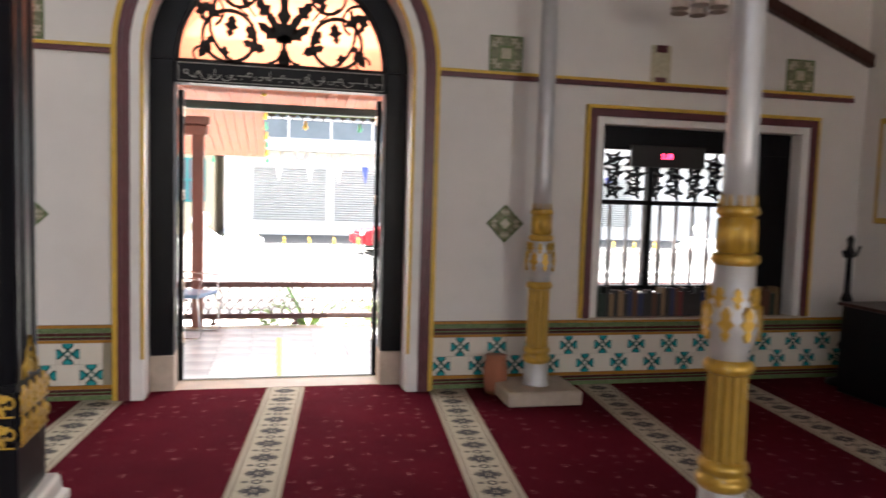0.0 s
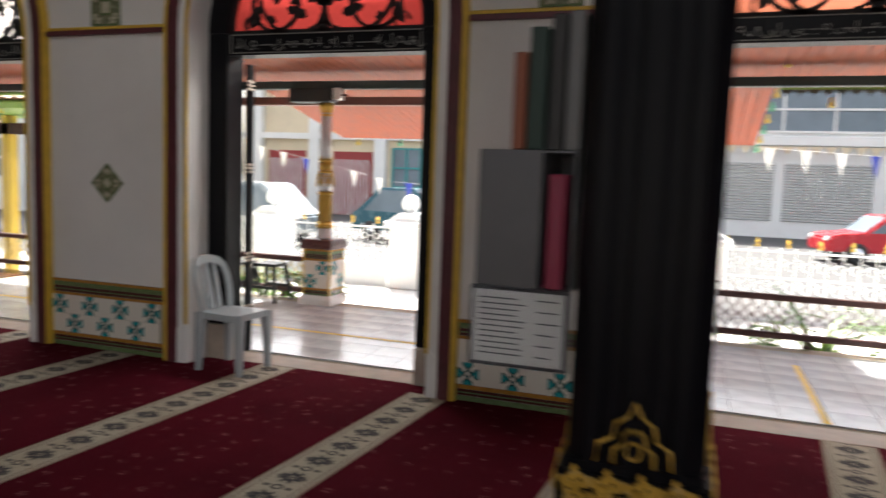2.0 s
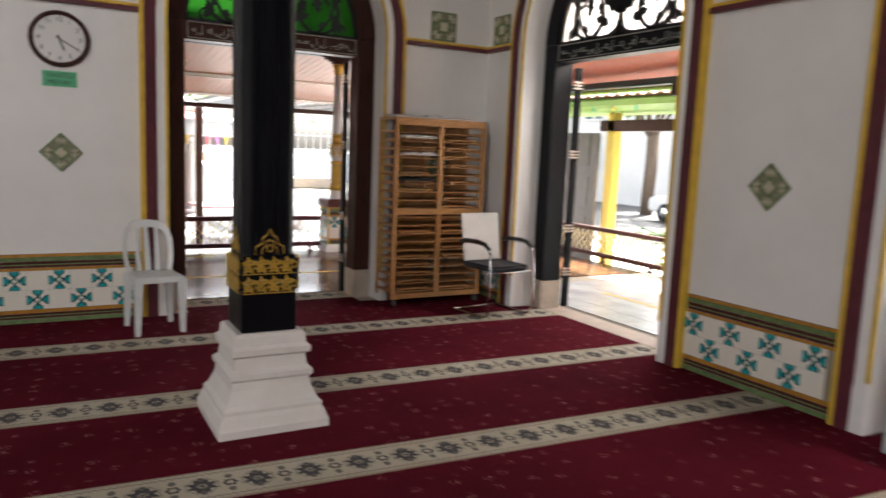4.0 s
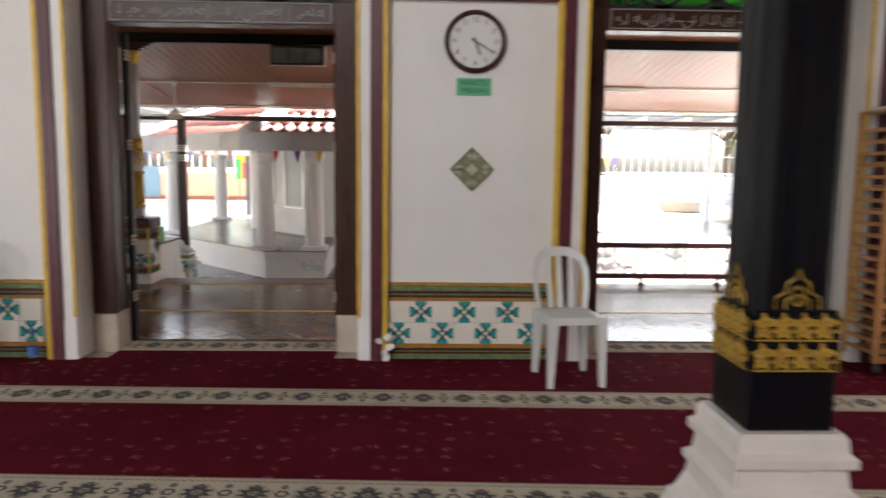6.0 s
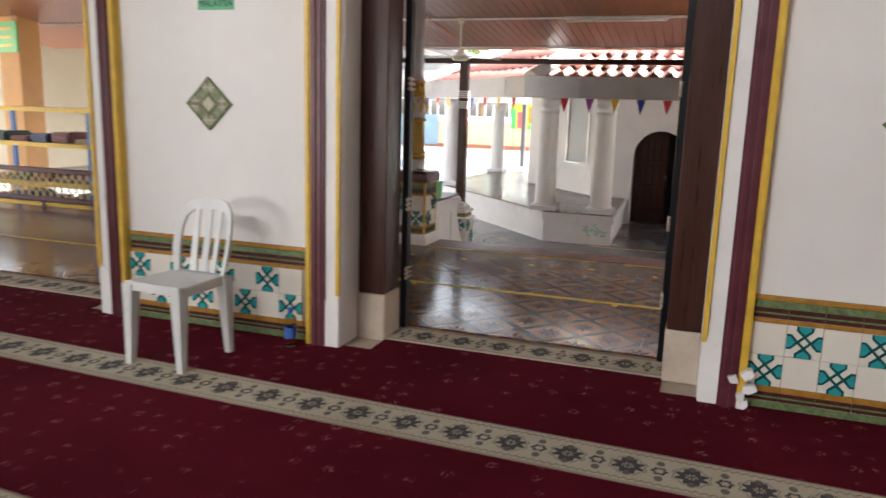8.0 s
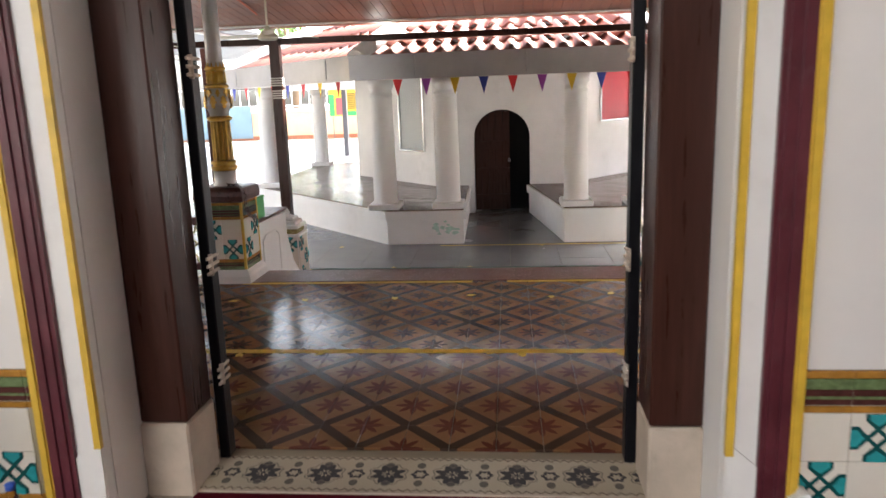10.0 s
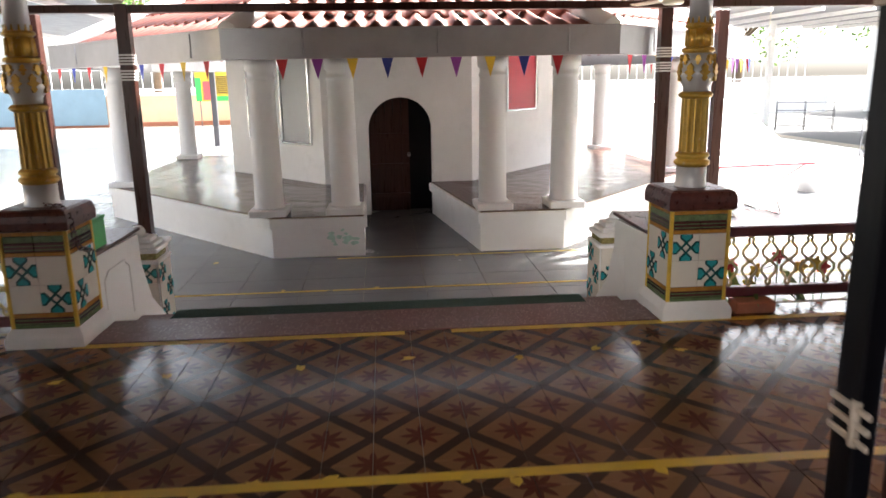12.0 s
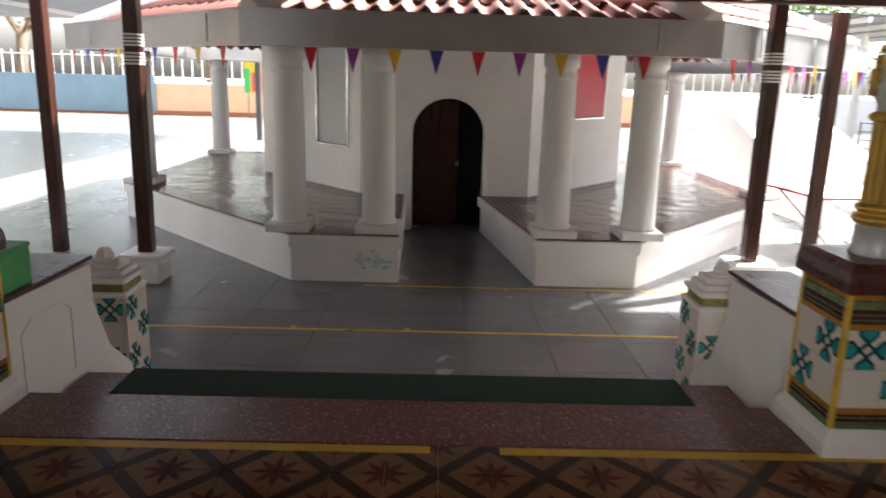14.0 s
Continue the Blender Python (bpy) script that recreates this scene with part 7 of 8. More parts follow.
for x, y in ((-31.8, -5.93), (-30.15, 11.3), (-33.2, -15.4)):
    p = thing("canopy_post", "grey steel canopy post", "post", pose(x, y, GZ), group="canopy posts")
    part("post", cube(-0.07, -0.07, 0, 0.09, 0.09, 3.6, 0.01), WHITE if y > 0 else GREYSTEEL, p)
bn = thing("bench", "white concrete bench with backrest", "bench", pose(-42.8, 12.05, GZ) @ Matrix.Diagonal((1.15, 1.15, 1.15, 1.0)))
part("seat", cube(-0.2, -0.8, 0.40, 0.25, 0.8, 0.48, 0.02), LIME, bn)
part("backrest", cube(-0.28, -0.8, 0.50, -0.2, 0.8, 0.85, 0.03), LIME, bn)
for y in (-0.55, 0.55):
    part("leg", cube(-0.15, y - 0.1, 0, 0.2, y + 0.1, 0.4, 0.01), LIME, bn)
bm = bm_new()
for y in (-0.5, -0.2, 0.15):
    box(bm, -0.199, y, 0.65, -0.196, y + 0.25, 0.70)
part("lettering_bars", bm, GREYSTEEL, bn)
tb = thing("folding_table", "folding table with red edge and papers on it", "table", pose(-18.1, 4.55, GZ, 0, 0, 6))
part("top", cube(-0.55, -0.75, 0.72, 0.55, 0.75, 0.745, 0.004), REDPLASTIC, tb)
part("cloth_top", cube(-0.53, -0.73, 0.7455, 0.53, 0.73, 0.749), PAPER, tb)
for s in (-1, 1):
    bm = bm_new()
    pipe(bm, [(-0.45, s * 0.35, 0.012), (0.45, s * 0.65, 0.71)], 0.012)
    pipe(bm, [(0.45, s * 0.35, 0.012), (-0.45, s * 0.65, 0.71)], 0.012)
    pipe(bm, [(-0.45, s * 0.35, 0.012), (0.45, s * 0.35, 0.012)], 0.012)
    part("leg", bm, CHROME, tb)
bal = thing("stair_balustrade", "white swept stair wall with urn newels", "balustrade")
for y in (4.95, 6.5):
    bm = bm_new()
    prism(bm, [(-19.9, GZ), (-19.9, -0.15), (-21.0, 0.2), (-22.8, 0.8), (-24.5, 0.9), (-24.5, GZ)], y, y + 0.16, "y")
    part("swept_wall", bm, LIME, bal)
    bm = bm_new()
    lathe(bm, [(0.2, GZ), (0.2, -0.15), (0.24, -0.12), (0.24, -0.06), (0.12, 0.0), (0.16, 0.05), (0.05, 0.14), (0, 0.15)], -19.7, y + 0.08, 14)
    part("newel", bm, LIME, bal)


def shoe_rack(m):
    r = thing("shoe_rack", "black steel tube shoe rack", "rack", m, group="shoe racks")
    bm = bm_new()
    for x in (-0.9, 0.0, 0.9):
        for y in (-0.17, 0.17):
            tube(bm, (x, y, 0), (x, y, 1.0), 0.014, 6)
    part("upright", bm, GREYSTEEL, r)
    for z in (0.15, 0.42, 0.69, 0.96):
        bm = bm_new()
        for y in (-0.17, -0.06, 0.06, 0.17):
            tube(bm, (-0.9, y, z), (0.9, y, z), 0.008, 6)
        part("shelf", bm, GREYSTEEL, r)


shoe_rack(pose(-32.5, 14.0, GZ, 0, 0, 65))
shoe_rack(pose(-22.8, 10.6, GZ, 0, 0, 80))
rw = part("rubble_wall", cube(-36.6, 10.8, GZ, -36.0, 13.4, GZ + 0.55, 0.05), STONE)
tagged(rw, "low stone planter wall", "planter")
# far canopy
fc = thing("far_canopy", "grey sheet metal canopy with purlins over the far yard", "canopy", kind="structure")
part("sheet", cube(-33, 6.0, 2.9, -25.5, 18, 2.95), GREYSTEEL, fc)
for k in range(9):
    part("purlin", cube(-33, 6.1 + 1.3 * k, 2.8, -25.5, 6.18 + 1.3 * k, 2.9), WHITE, fc)
fc2 = thing("far_canopy", "grey sheet metal canopy with purlins over the side yard", "canopy", kind="structure")
part("sheet", cube(-34, -24, 2.95, -18.5, -6.2, 3.0), GREYSTEEL, fc2)
for k in range(5):
    part("purlin", cube(-34, -23.8 + 4.2 * k, 2.85, -18.5, -23.72 + 4.2 * k, 2.95), WHITE, fc2)


# ---- plants ----
def leaf_clump(bm, c, n, r, rnd, ln=(0.05, 0.11), mi=0, flat=1.0):
    for _ in range(n):
        d = Vector((rnd.gauss(0, 1), rnd.gauss(0, 1), rnd.gauss(0, 0.8) * flat)).normalized() * r * rnd.uniform(0.35, 1.0)
        p = Vector(c) + d
        a = Vector((rnd.gauss(0, 1), rnd.gauss(0, 1), rnd.gauss(0.2, 0.8))).normalized()
        b = a.cross(Vector((rnd.gauss(0, 1), rnd.gauss(0, 1), rnd.gauss(0, 1)))).normalized()
        l = rnd.uniform(*ln)
        vs = [bm.verts.new(p), bm.verts.new(p + a * l * 0.5 + b * l * 0.28), bm.verts.new(p + a * l), bm.verts.new(p + a * l * 0.5 - b * l * 0.28)]
        bm.faces.new(vs).material_index = mi


def tree(x, y, z, h, r, seed, label="leafy green tree behind the compound wall"):
    rnd = random.Random(seed)
    t = thing("tree", label, "tree", pose(x, y, z), group="trees")
    bm = bm_new()
    pipe(bm, [(0, 0, 0), (0.05 * h * 0.3, 0, h * 0.25), (0.0, 0.1, h * 0.5)], 0.035 * h, 8)
    tips = []
    for k in range(7):
        a = k * 2 * math.pi / 7 + rnd.uniform(-0.3, 0.3)
        tip = Vector((math.cos(a) * r * rnd.uniform(0.5, 0.8), math.sin(a) * r * rnd.uniform(0.5, 0.8), h * rnd.uniform(0.6, 0.95)))
        pipe(bm, [(0, 0.05, h * 0.42), tip * 0.55 + Vector((0, 0, h * 0.2)), tip], 0.012 * h, 6)
        tips.append(tip)
    part("trunk", bm, BARK, t)
    bm = bm_new()
    for tip in tips + [Vector((0, 0, h))]:
        for _ in range(5):
            c = tip + Vector((rnd.gauss(0, 1), rnd.gauss(0, 1), rnd.gauss(0, 0.7))) * r * 0.28
            leaf_clump(bm, c, 70, r * 0.32, rnd, (0.16, 0.34))
    for f in bm.faces:
        f.material_index = rnd.choice((0, 0, 1))
    part("crown", bm, [LEAF, LEAFY], t)


for k, (x, y, h) in enumerate(((-52, -24, 8.5), (-54, -14, 8), (-52, 4, 8), (-53, 13, 9), (-54, 22, 9), (-47, 27, 8), (-52, -36, 8))):
    tree(x, y, GZ, h, h * 0.42, 40 + k)
tree(-22.5, 21, GZ, 6.5, 2.6, 60)


def palm_pot(x, y, z, s, seed, pot=True, kind="palm"):
    rnd = random.Random(seed)
    t = thing("potted_plant", "green potted %s in a terracotta pot" % kind if pot else "green %s growing beside the veranda" % kind, "plant", pose(x, y, z), group="potted plants")
    zt = 0.0
    if pot:
        bm = bm_new()
        lathe(bm, [(0.0, 0), (0.11, 0), (0.15, 0.22), (0.17, 0.225), (0.17, 0.27), (0.14, 0.27), (0.13, 0.24), (0, 0.24)], seg=18)
        part("pot", bm, TERRACOTTA, t)
        zt = 0.24
    bm = bm_new()
    for k in range(int(16 * s)):
        a = rnd.uniform(0, 2 * math.pi)
        ln, lift = s * rnd.uniform(0.4, 0.75), rnd.uniform(0.4, 1.3)
        pts = [Vector((math.cos(a) * ln * f, math.sin(a) * ln * f, zt + ln * (lift * f * 1.4 - 1.0 * f * f))) for f in (0, 0.25, 0.5, 0.75, 1.0)]
        if kind == "palm":
            side = Vector((-math.sin(a), math.cos(a), 0))
            for f0, f1 in zip(pts, pts[1:]):
                for sgn in (-1, 1):
                    for q in (0.2, 0.6, 1.0):
                        p = f0.lerp(f1, q)
                        d = (f1 - f0).normalized()
                        l = 0.16 * s
                        vs = [bm.verts.new(p), bm.verts.new(p + side * sgn * l * 0.5 + d * l * 0.45 + Vector((0, 0, 0.012))), bm.verts.new(p + side * sgn * l * 0.8 + d * l * 0.9 - Vector((0, 0, 0.02))), bm.verts.new(p + side * sgn * l * 0.4 + d * l * 0.6)]
                        bm.faces.new(vs)
        else:
            w = 0.03 * s
            side = Vector((-math.sin(a), math.cos(a), 0))
            prev = None
            for j, p in enumerate(pts):
                ww_ = w * (1 - (j / 4) ** 2) + 0.002
                cur = (bm.verts.new(p - side * ww_), bm.verts.new(p + side * ww_))
                if prev:
                    bm.faces.new((prev[0], prev[1], cur[1], cur[0]))
                prev = cur
    for f in bm.faces:
        f.material_index = rnd.choice((0, 1, 1))
    part("foliage", bm, [LEAF, LEAFY], t)


palm_pot(-0.15, 8.4, -0.45, 1.0, 1)
palm_pot(0.32, 8.35, -0.45, 1.15, 2, kind="bromeliad")
palm_pot(1.15, 8.45, -0.4, 1.0, 3)
palm_pot(-5.75, 8.3, -0.4, 1.5, 4, pot=False)
palm_pot(-6.3, 8.4, -0.4, 1.3, 5, pot=False)
palm_pot(-7.0, 8.4, -0.4, 1.2, 6, pot=False)
palm_pot(-10.2, 10.5, -0.6, 1.9, 7, pot=False)
palm_pot(-12.3, 1.65, -0.45, 0.9, 8, kind="bromeliad")
palm_pot(-12.3, 2.1, -0.45, 0.8, 9, kind="bromeliad")
rnd = random.Random(12)
for k in range(7):
    f = thing("flower", "red and yellow blossom on a potted plant", "flower", pose(-12.25 + rnd.uniform(-0.1, 0.1), 1.52 + 0.11 * k, rnd.uniform(0.02, 0.25)), group="flowers")
    bm = bm_new()
    for a in range(5):
        leaf_plate(bm, 0, 0, a * 72, 0.05, 0.02, -0.004, 0.004)
    bm.transform(Matrix.Rotation(math.pi / 2, 4, "Z"))
    part("petals", bm, BUNT[0] if k % 3 == 0 else BUNT[2], f)
    bm = bm_new()
    tube(bm, (0, 0, 0), (0.02, 0, -0.35), 0.004, 5)
    part("stem", bm, LEAF, f)
br_ = thing("loose_brick", "single orange brick lying on the veranda edge", "brick", pose(-11.86, 1.47, 0.0))
part("body", cube(-0.06, -0.12, 0, 0.05, 0.12, 0.07, 0.008), TERRACOTTA, br_)

# stools on the north veranda
for k, (x, y) in enumerate(((-5.42, 7.55), (-5.78, 7.5))):
    s_ = thing("plastic_stool", "dark plastic stool on the veranda", "stool", pose(x, y, 0, 0, 0, 10 * k), group="plastic stools")
    part("seat", cube(-0.15, -0.15, 0.40, 0.15, 0.15, 0.43, 0.02, 2), BLACK, s_)
    for sx in (-1, 1):
        for sy in (-1, 1):
            bm = bm_new()
            tube(bm, (sx * 0.12, sy * 0.12, 0.40), (sx * 0.17, sy * 0.17, 0.0), 0.028, 6, 0.02)
            part("leg", bm, BLACK, s_)
    bm = bm_new()
    for s0 in (-1, 1):
        box(bm, -0.15, s0 * 0.145 - 0.008, 0.15, 0.15, s0 * 0.145 + 0.008, 0.18)
    part("stretcher", bm, BLACK, s_)
# waiting chair on the north veranda
wc = thing("metal_chair", "chrome tube chair with blue seat on the veranda", "chair", pose(-0.95, 7.28, 0, 0, 0, 160))
part("seat", cube(-0.22, -0.22, 0.42, 0.22, 0.22, 0.46, 0.015), paint("blue_seat", (0.12, 0.2, 0.32), 0.5), wc)
for s in (-1, 1):
    bm = bm_new()
    pipe(bm, [(0.24, s * 0.22, 0.01), (-0.2, s * 0.22, 0.01), (-0.24, s * 0.22, 0.05), (-0.2, s * 0.22, 0.42), (-0.24, s * 0.22, 0.62), (0.2, s * 0.22, 0.64), (0.26, s * 0.22, 0.58), (0.24, s * 0.22, 0.02)], 0.012)
    part("frame", bm, CHROME, wc)

# porch post and beam
pp = thing("porch_post", "red-brown timber porch post with bracket", "post", pose(-0.92, 7.86, -0.4), group="porch posts")
part("post", cube(-0.06, -0.06, 0, 0.06, 0.06, 2.62, 0.006), surface("red_brown_paint", (0.19, 0.075, 0.055), 0.5, vary=0.15), pp)
part("bracket", cube(-0.2, -0.07, 2.5, 0.1, 0.07, 2.62, 0.02), bpy.data.materials["red_brown_paint"], pp)
pb = part("porch_beam", cube(-6.15, 7.80, 2.22, -0.80, 7.92, 2.31, 0.006), bpy.data.materials["red_brown_paint"])
tagged(pb, "red-brown porch beam", "beam", kind="structure")
LACE = surface("dark_lace", (0.05, 0.05, 0.03), 0.6, vary=0.3, bumpy=0.1)
ef = thing("eave_fascia", "green eave board with lace trim and coloured bulbs", "fascia", kind="structure")
part("board", cube(-0.2, 8.38, 2.44, 7.5, 8.42, 2.52, 0.004), FASCIAGRN, ef)
bm = bm_new()
for k in range(64):
    x = -0.2 + 0.12 * k
    prism(bm, [(x, 2.44), (x + 0.115, 2.44), (x + 0.09, 2.40), (x + 0.075, 2.41), (x + 0.058, 2.37), (x + 0.04, 2.41), (x + 0.025, 2.40)], 8.385, 8.40, "y")
part("lace_trim", bm, LACE, ef)
for k in range(8):
    part("rafter_end", cube(0.1 + 0.9 * k, 8.1, 2.50, 0.18 + 0.9 * k, 8.45, 2.60), TERRACOTTA, ef)
BULB = [paint("bulb_%s" % n, c, 0.3) for n, c in (("yellow", (0.7, 0.5, 0.05)), ("green", (0.1, 0.45, 0.25)))]
for k in range(26):
    if k < 10:
        p = (0.25 + 0.65 * k, 8.36, 2.33)
    elif k < 18:
        p = (-5.9 + 0.7 * (k - 10), 10.72, 1.98)
    else:
        f = (k - 18) / 7
        p = (-0.22, 7.7 + 3.0 * f, 2.62 - 0.62 * f)
    bl = thing("bulb", "small coloured festoon bulb hanging from the eave", "bulb", pose(*p), group="festoon bulbs")
    bm = bm_new()
    lathe(bm, [(0.0, -0.075), (0.025, -0.06), (0.03, -0.035), (0.016, 0.0), (0.016, 0.03), (0.0, 0.03)], seg=10)
    part("glass", bm, BULB[k % 2], bl)
for x in (-4.84, -8.3):
    sp = thing("loudspeaker", "dark loudspeaker box on the veranda beam", "loudspeaker", pose(x - 0.1, 7.70, 2.295, 0, 0, 0), group="loudspeakers")
    part("box", cube(-0.32, -0.08, -0.06, 0.2, 0.1, 0.09, 0.01), BLACK, sp)
    part("bracket", cube(0.2, -0.04, -0.03, 0.3, 0.06, 0.10, 0.01), WHITE, sp)

# floor tape
for x0_, y0_, x1_, y1_, z in ((-10.285, -9, -10.23, 7.0, 0.0005), (-11.772, -2.3, -11.72, -0.556, 0.0005), (-11.772, -0.30, -11.72, 2.9, 0.0005), (-0.06, 5.5, -0.01, 7.1, 0.0005), (-8.2, 6.3, -1.5, 6.35, 0.0005), (-16.05, -1.2, -16.01, 6.0, GZ + 0.0006), (-14.77, -2.8, -14.73, 4.4, GZ + 0.0006)):
    tp = part("tape_line", cube(x0_, y0_, z, x1_, y1_, z + 0.0012), TAPE)
    tagged(tp, "yellow floor marking tape, worn", "tape", group="floor tape")
rnd = random.Random(21)
for k in range(34):
    on_w = k < 20
    x, y, z = ((rnd.choice((-10.24, -11.3, -11.4)) + rnd.uniform(-0.05, 0.05), -2.4 + 0.2 * k + rnd.uniform(-0.1, 0.1), 0.0008) if on_w else (rnd.choice((-16.02, -14.75)) + rnd.uniform(-0.05, 0.05), -3 + 0.45 * (k - 20), GZ + 0.0012))
    bm = bm_new()
    s = rnd.uniform(0.5, 0.85)
    prism(bm, [(-0.05 * s, -0.012), (0.0, -0.022), (0.04 * s, -0.01), (0.025 * s, 0.012), (0.05 * s, 0.03), (-0.02 * s, 0.02)], 0, 0.0014)
    tp = part("tape_scrap", bm, TAPE if on_w else (TAPE if k % 2 else BLACK), m=pose(x, y, z, 0, 0, rnd.uniform(0, 360)))
    tagged(tp, "torn scrap of yellow tape stuck to the floor", "tape scrap", group="tape scraps")


# ---- street side ----
road = part("road", cube(-120, 15.5, GZ - 0.011, 120, 29, GZ - 0.004), ASPHALT)
tagged(road, "grey asphalt street", "road", kind="structure")
fy = part("front_yard", cube(-25, 7.92, GZ - 0.006, 12, 13.2, GZ + 0.002), surface("pale_concrete", (0.55, 0.53, 0.50), 0.7, vary=0.1, scale=1.5, bumpy=0.1))
tagged(fy, "pale concrete front yard", "paving", kind="structure")
FY = 13.0


def scroll_panel(bm, x0, x1, z0, z1, y):
    for z in (z0, z0 + (z1 - z0) * 0.35, z1 - 0.08):
        box(bm, x0, y - 0.015, z, x1, y + 0.015, z + 0.03)
    n = int((x1 - x0) / 0.22)
    w = (x1 - x0) / n
    for k in range(n):
        c = x0 + w * (k + 0.5)
        box(bm, c - 0.008, y - 0.008, z0, c + 0.008, y + 0.008, z1)
        for zc in (z0 + (z1 - z0) * 0.17, z0 + (z1 - z0) * 0.62):
            flat_ring(bm, c - w * 0.25, zc, 0.07, 0.014, y - 0.008, y + 0.008, 0, 300, 12)
            flat_ring(bm, c + w * 0.25, zc + 0.06, 0.05, 0.012, y - 0.008, y + 0.008, 180, 480, 10)


fxs = [(-13.5, -9.2), (-1.05 - 0.02, 3.0), (4.1, 8.2), (-8.4, -6.3)]
fw = thing("front_fence", "white cast iron fence with scrolls on a low wall", "fence")
for a, b in fxs:
    part("low_wall", cube(a, FY - 0.12, GZ, b, FY + 0.12, -0.22), LIME, fw)
    bm = bm_new()
    scroll_panel(bm, a, b, -0.22, 0.55, FY)
    part("scroll_panel", bm, WHITEIRON, fw, "white scrolled iron panel")
    n = int((b - a) / 0.45)
    for k in range(n):
        bm = bm_new()
        x = a + (b - a) * (k + 0.5) / n
        lathe(bm, [(0.0, 0.55), (0.025, 0.55), (0.03, 0.58), (0.015, 0.61), (0.035, 0.64), (0.0, 0.70)], x, FY, 8)
        part("finial", bm, YELLOW, fw, "gold finial")
for x in (-0.0 - 0.35 - 0.0, 3.55, -8.8, -5.9, -1.4, 8.6):
    p = thing("gate_pier", "white masonry pier with moulded cap and ball", "pier", pose(x if x != -0.35 else -0.7, FY, GZ), group="gate piers")
    bm = bm_new()
    box(bm, -0.3, -0.3, 0, 0.3, 0.3, 1.15, 0.02)
    box(bm, -0.38, -0.38, 1.15, 0.38, 0.38, 1.25, 0.02)
    part("shaft", bm, LIME, p)
    bm = bm_new()
    prism(bm, [(-0.34, 1.25), (0.34, 1.25), (0.12, 1.40), (-0.12, 1.40)], -0.3, 0.3, "y")
    lathe(bm, [(0.06, 1.39), (0.08, 1.43), (0.15, 1.50), (0.17, 1.58), (0.13, 1.68), (0.06, 1.73), (0, 1.74)], seg=18)
    part("cap_and_ball", bm, LIME, p)

GLASSY = surface("dull_glass", (0.16, 0.20, 0.23), 0.12, vary=0.2, scale=0.8, bumpy=0.0)
TEALPAINT = paint("teal_frame", (0.04, 0.26, 0.26), 0.5)
REDGATE = paint("red_gate", (0.28, 0.03, 0.03), 0.5)


def facade_window(parent, x, z, w, h, y, cols, rows_n, frame_m, glass_m, bars=True):
    win = part("window", cube(x, y - 0.02, z, x + w, y - 0.005, z + h), glass_m, parent)
    bm = bm_new()
    for k in range(cols + 1):
        c = x + w * k / cols
        box(bm, c - 0.05, y - 0.09, z, c + 0.05, y - 0.02, z + h)
    for k in range(rows_n + 1):
        c = z + h * k / rows_n
        box(bm, x, y - 0.085, c - 0.045, x + w, y - 0.021, c + 0.045)
    part("frame", bm, frame_m, win)


def shutter(parent, x, z, w, h, y):
    sh = part("roller_shutter", cube(x, y - 0.03, z, x + w, y - 0.005, z + h), SHUTTER, parent)
    bm = bm_new()
    n = int(h / 0.11)
    for k in range(n):
        zz = z + h * k / n
        prism(bm, [(y - 0.03, zz), (y - 0.065, zz + 0.03), (y - 0.065, zz + 0.07), (y - 0.03, zz + 0.1)], x + 0.02, x + w - 0.02, "x")
    part("slats", bm, SHUTTER, sh)


BY = 35.0
b1 = thing("shophouse", "white two-storey shophouse with roller shutters and wide upper windows", "building")
part("wall", cube(-2.5, BY, GZ, 30, BY + 8, 7.6), SHOPWHITE, b1)
part("roof", cube(-3.0, BY - 0.6, 7.6, 30.5, BY + 8.4, 7.9), CLAY, b1)
part("band", cube(-2.5, BY - 0.35, 3.35, 30, BY + 0.02, 3.75, 0.02), SHOPWHITE, b1)
part("pier_wall", cube(-2.5, BY - 0.5, GZ, -1.7, BY + 0.01, 3.35), SHOPWHITE, b1)
for x in (2.4, 9.6, 17.0):
    part("pier_wall", cube(x + 3.6, BY - 0.15, GZ, x + 4.5, BY + 0.01, 3.35), SHOPWHITE, b1)
for x, cols in ((-1.2, 2), (2.6, 2), (7.2, 2), (10.9, 2), (15, 2)):
    shutter(b1, x, 0.1, 3.4, 2.5, BY)
facade_window(b1, -1.6, 3.95, 8.0, 1.9, BY, 4, 2, SHOPWHITE, GLASSY)
facade_window(b1, 8.2, 3.95, 1.9, 1.7, BY, 2, 2, SHOPWHITE, GLASSY)
facade_window(b1, 12.0, 3.7, 4.0, 1.9, BY, 3, 2, SHOPWHITE, GLASSY)
bm = bm_new()
for k in range(26):
    x = -1.5 + 0.55 * k
    prism(bm, [(x, 3.3), (x + 0.5, 3.3), (x + 0.25, 2.95)], BY - 0.6, BY - 0.59, "y")
o = part("awning_trim", bm, SHOPCREAM, b1)
b2 = thing("shophouse", "cream two-storey house with teal windows and red gates", "building")
part("wall", cube(-24, BY - 1, GZ, -2.9, BY + 7, 6.8), SHOPCREAM, b2)
part("roof", cube(-24.5, BY - 1.7, 6.8, -2.6, BY + 7.5, 7.1), CLAY, b2)
part("sill_band", cube(-24, BY - 1.3, 3.2, -2.9, BY - 0.98, 3.5), SHOPWHITE, b2)
for x in (-23, -19.6, -15.9, -12.2, -8.6, -5.2):
    part("pilaster", cube(x - 0.3, BY - 1.35, GZ, x + 0.3, BY - 0.99, 6.8), SHOPWHITE, b2)
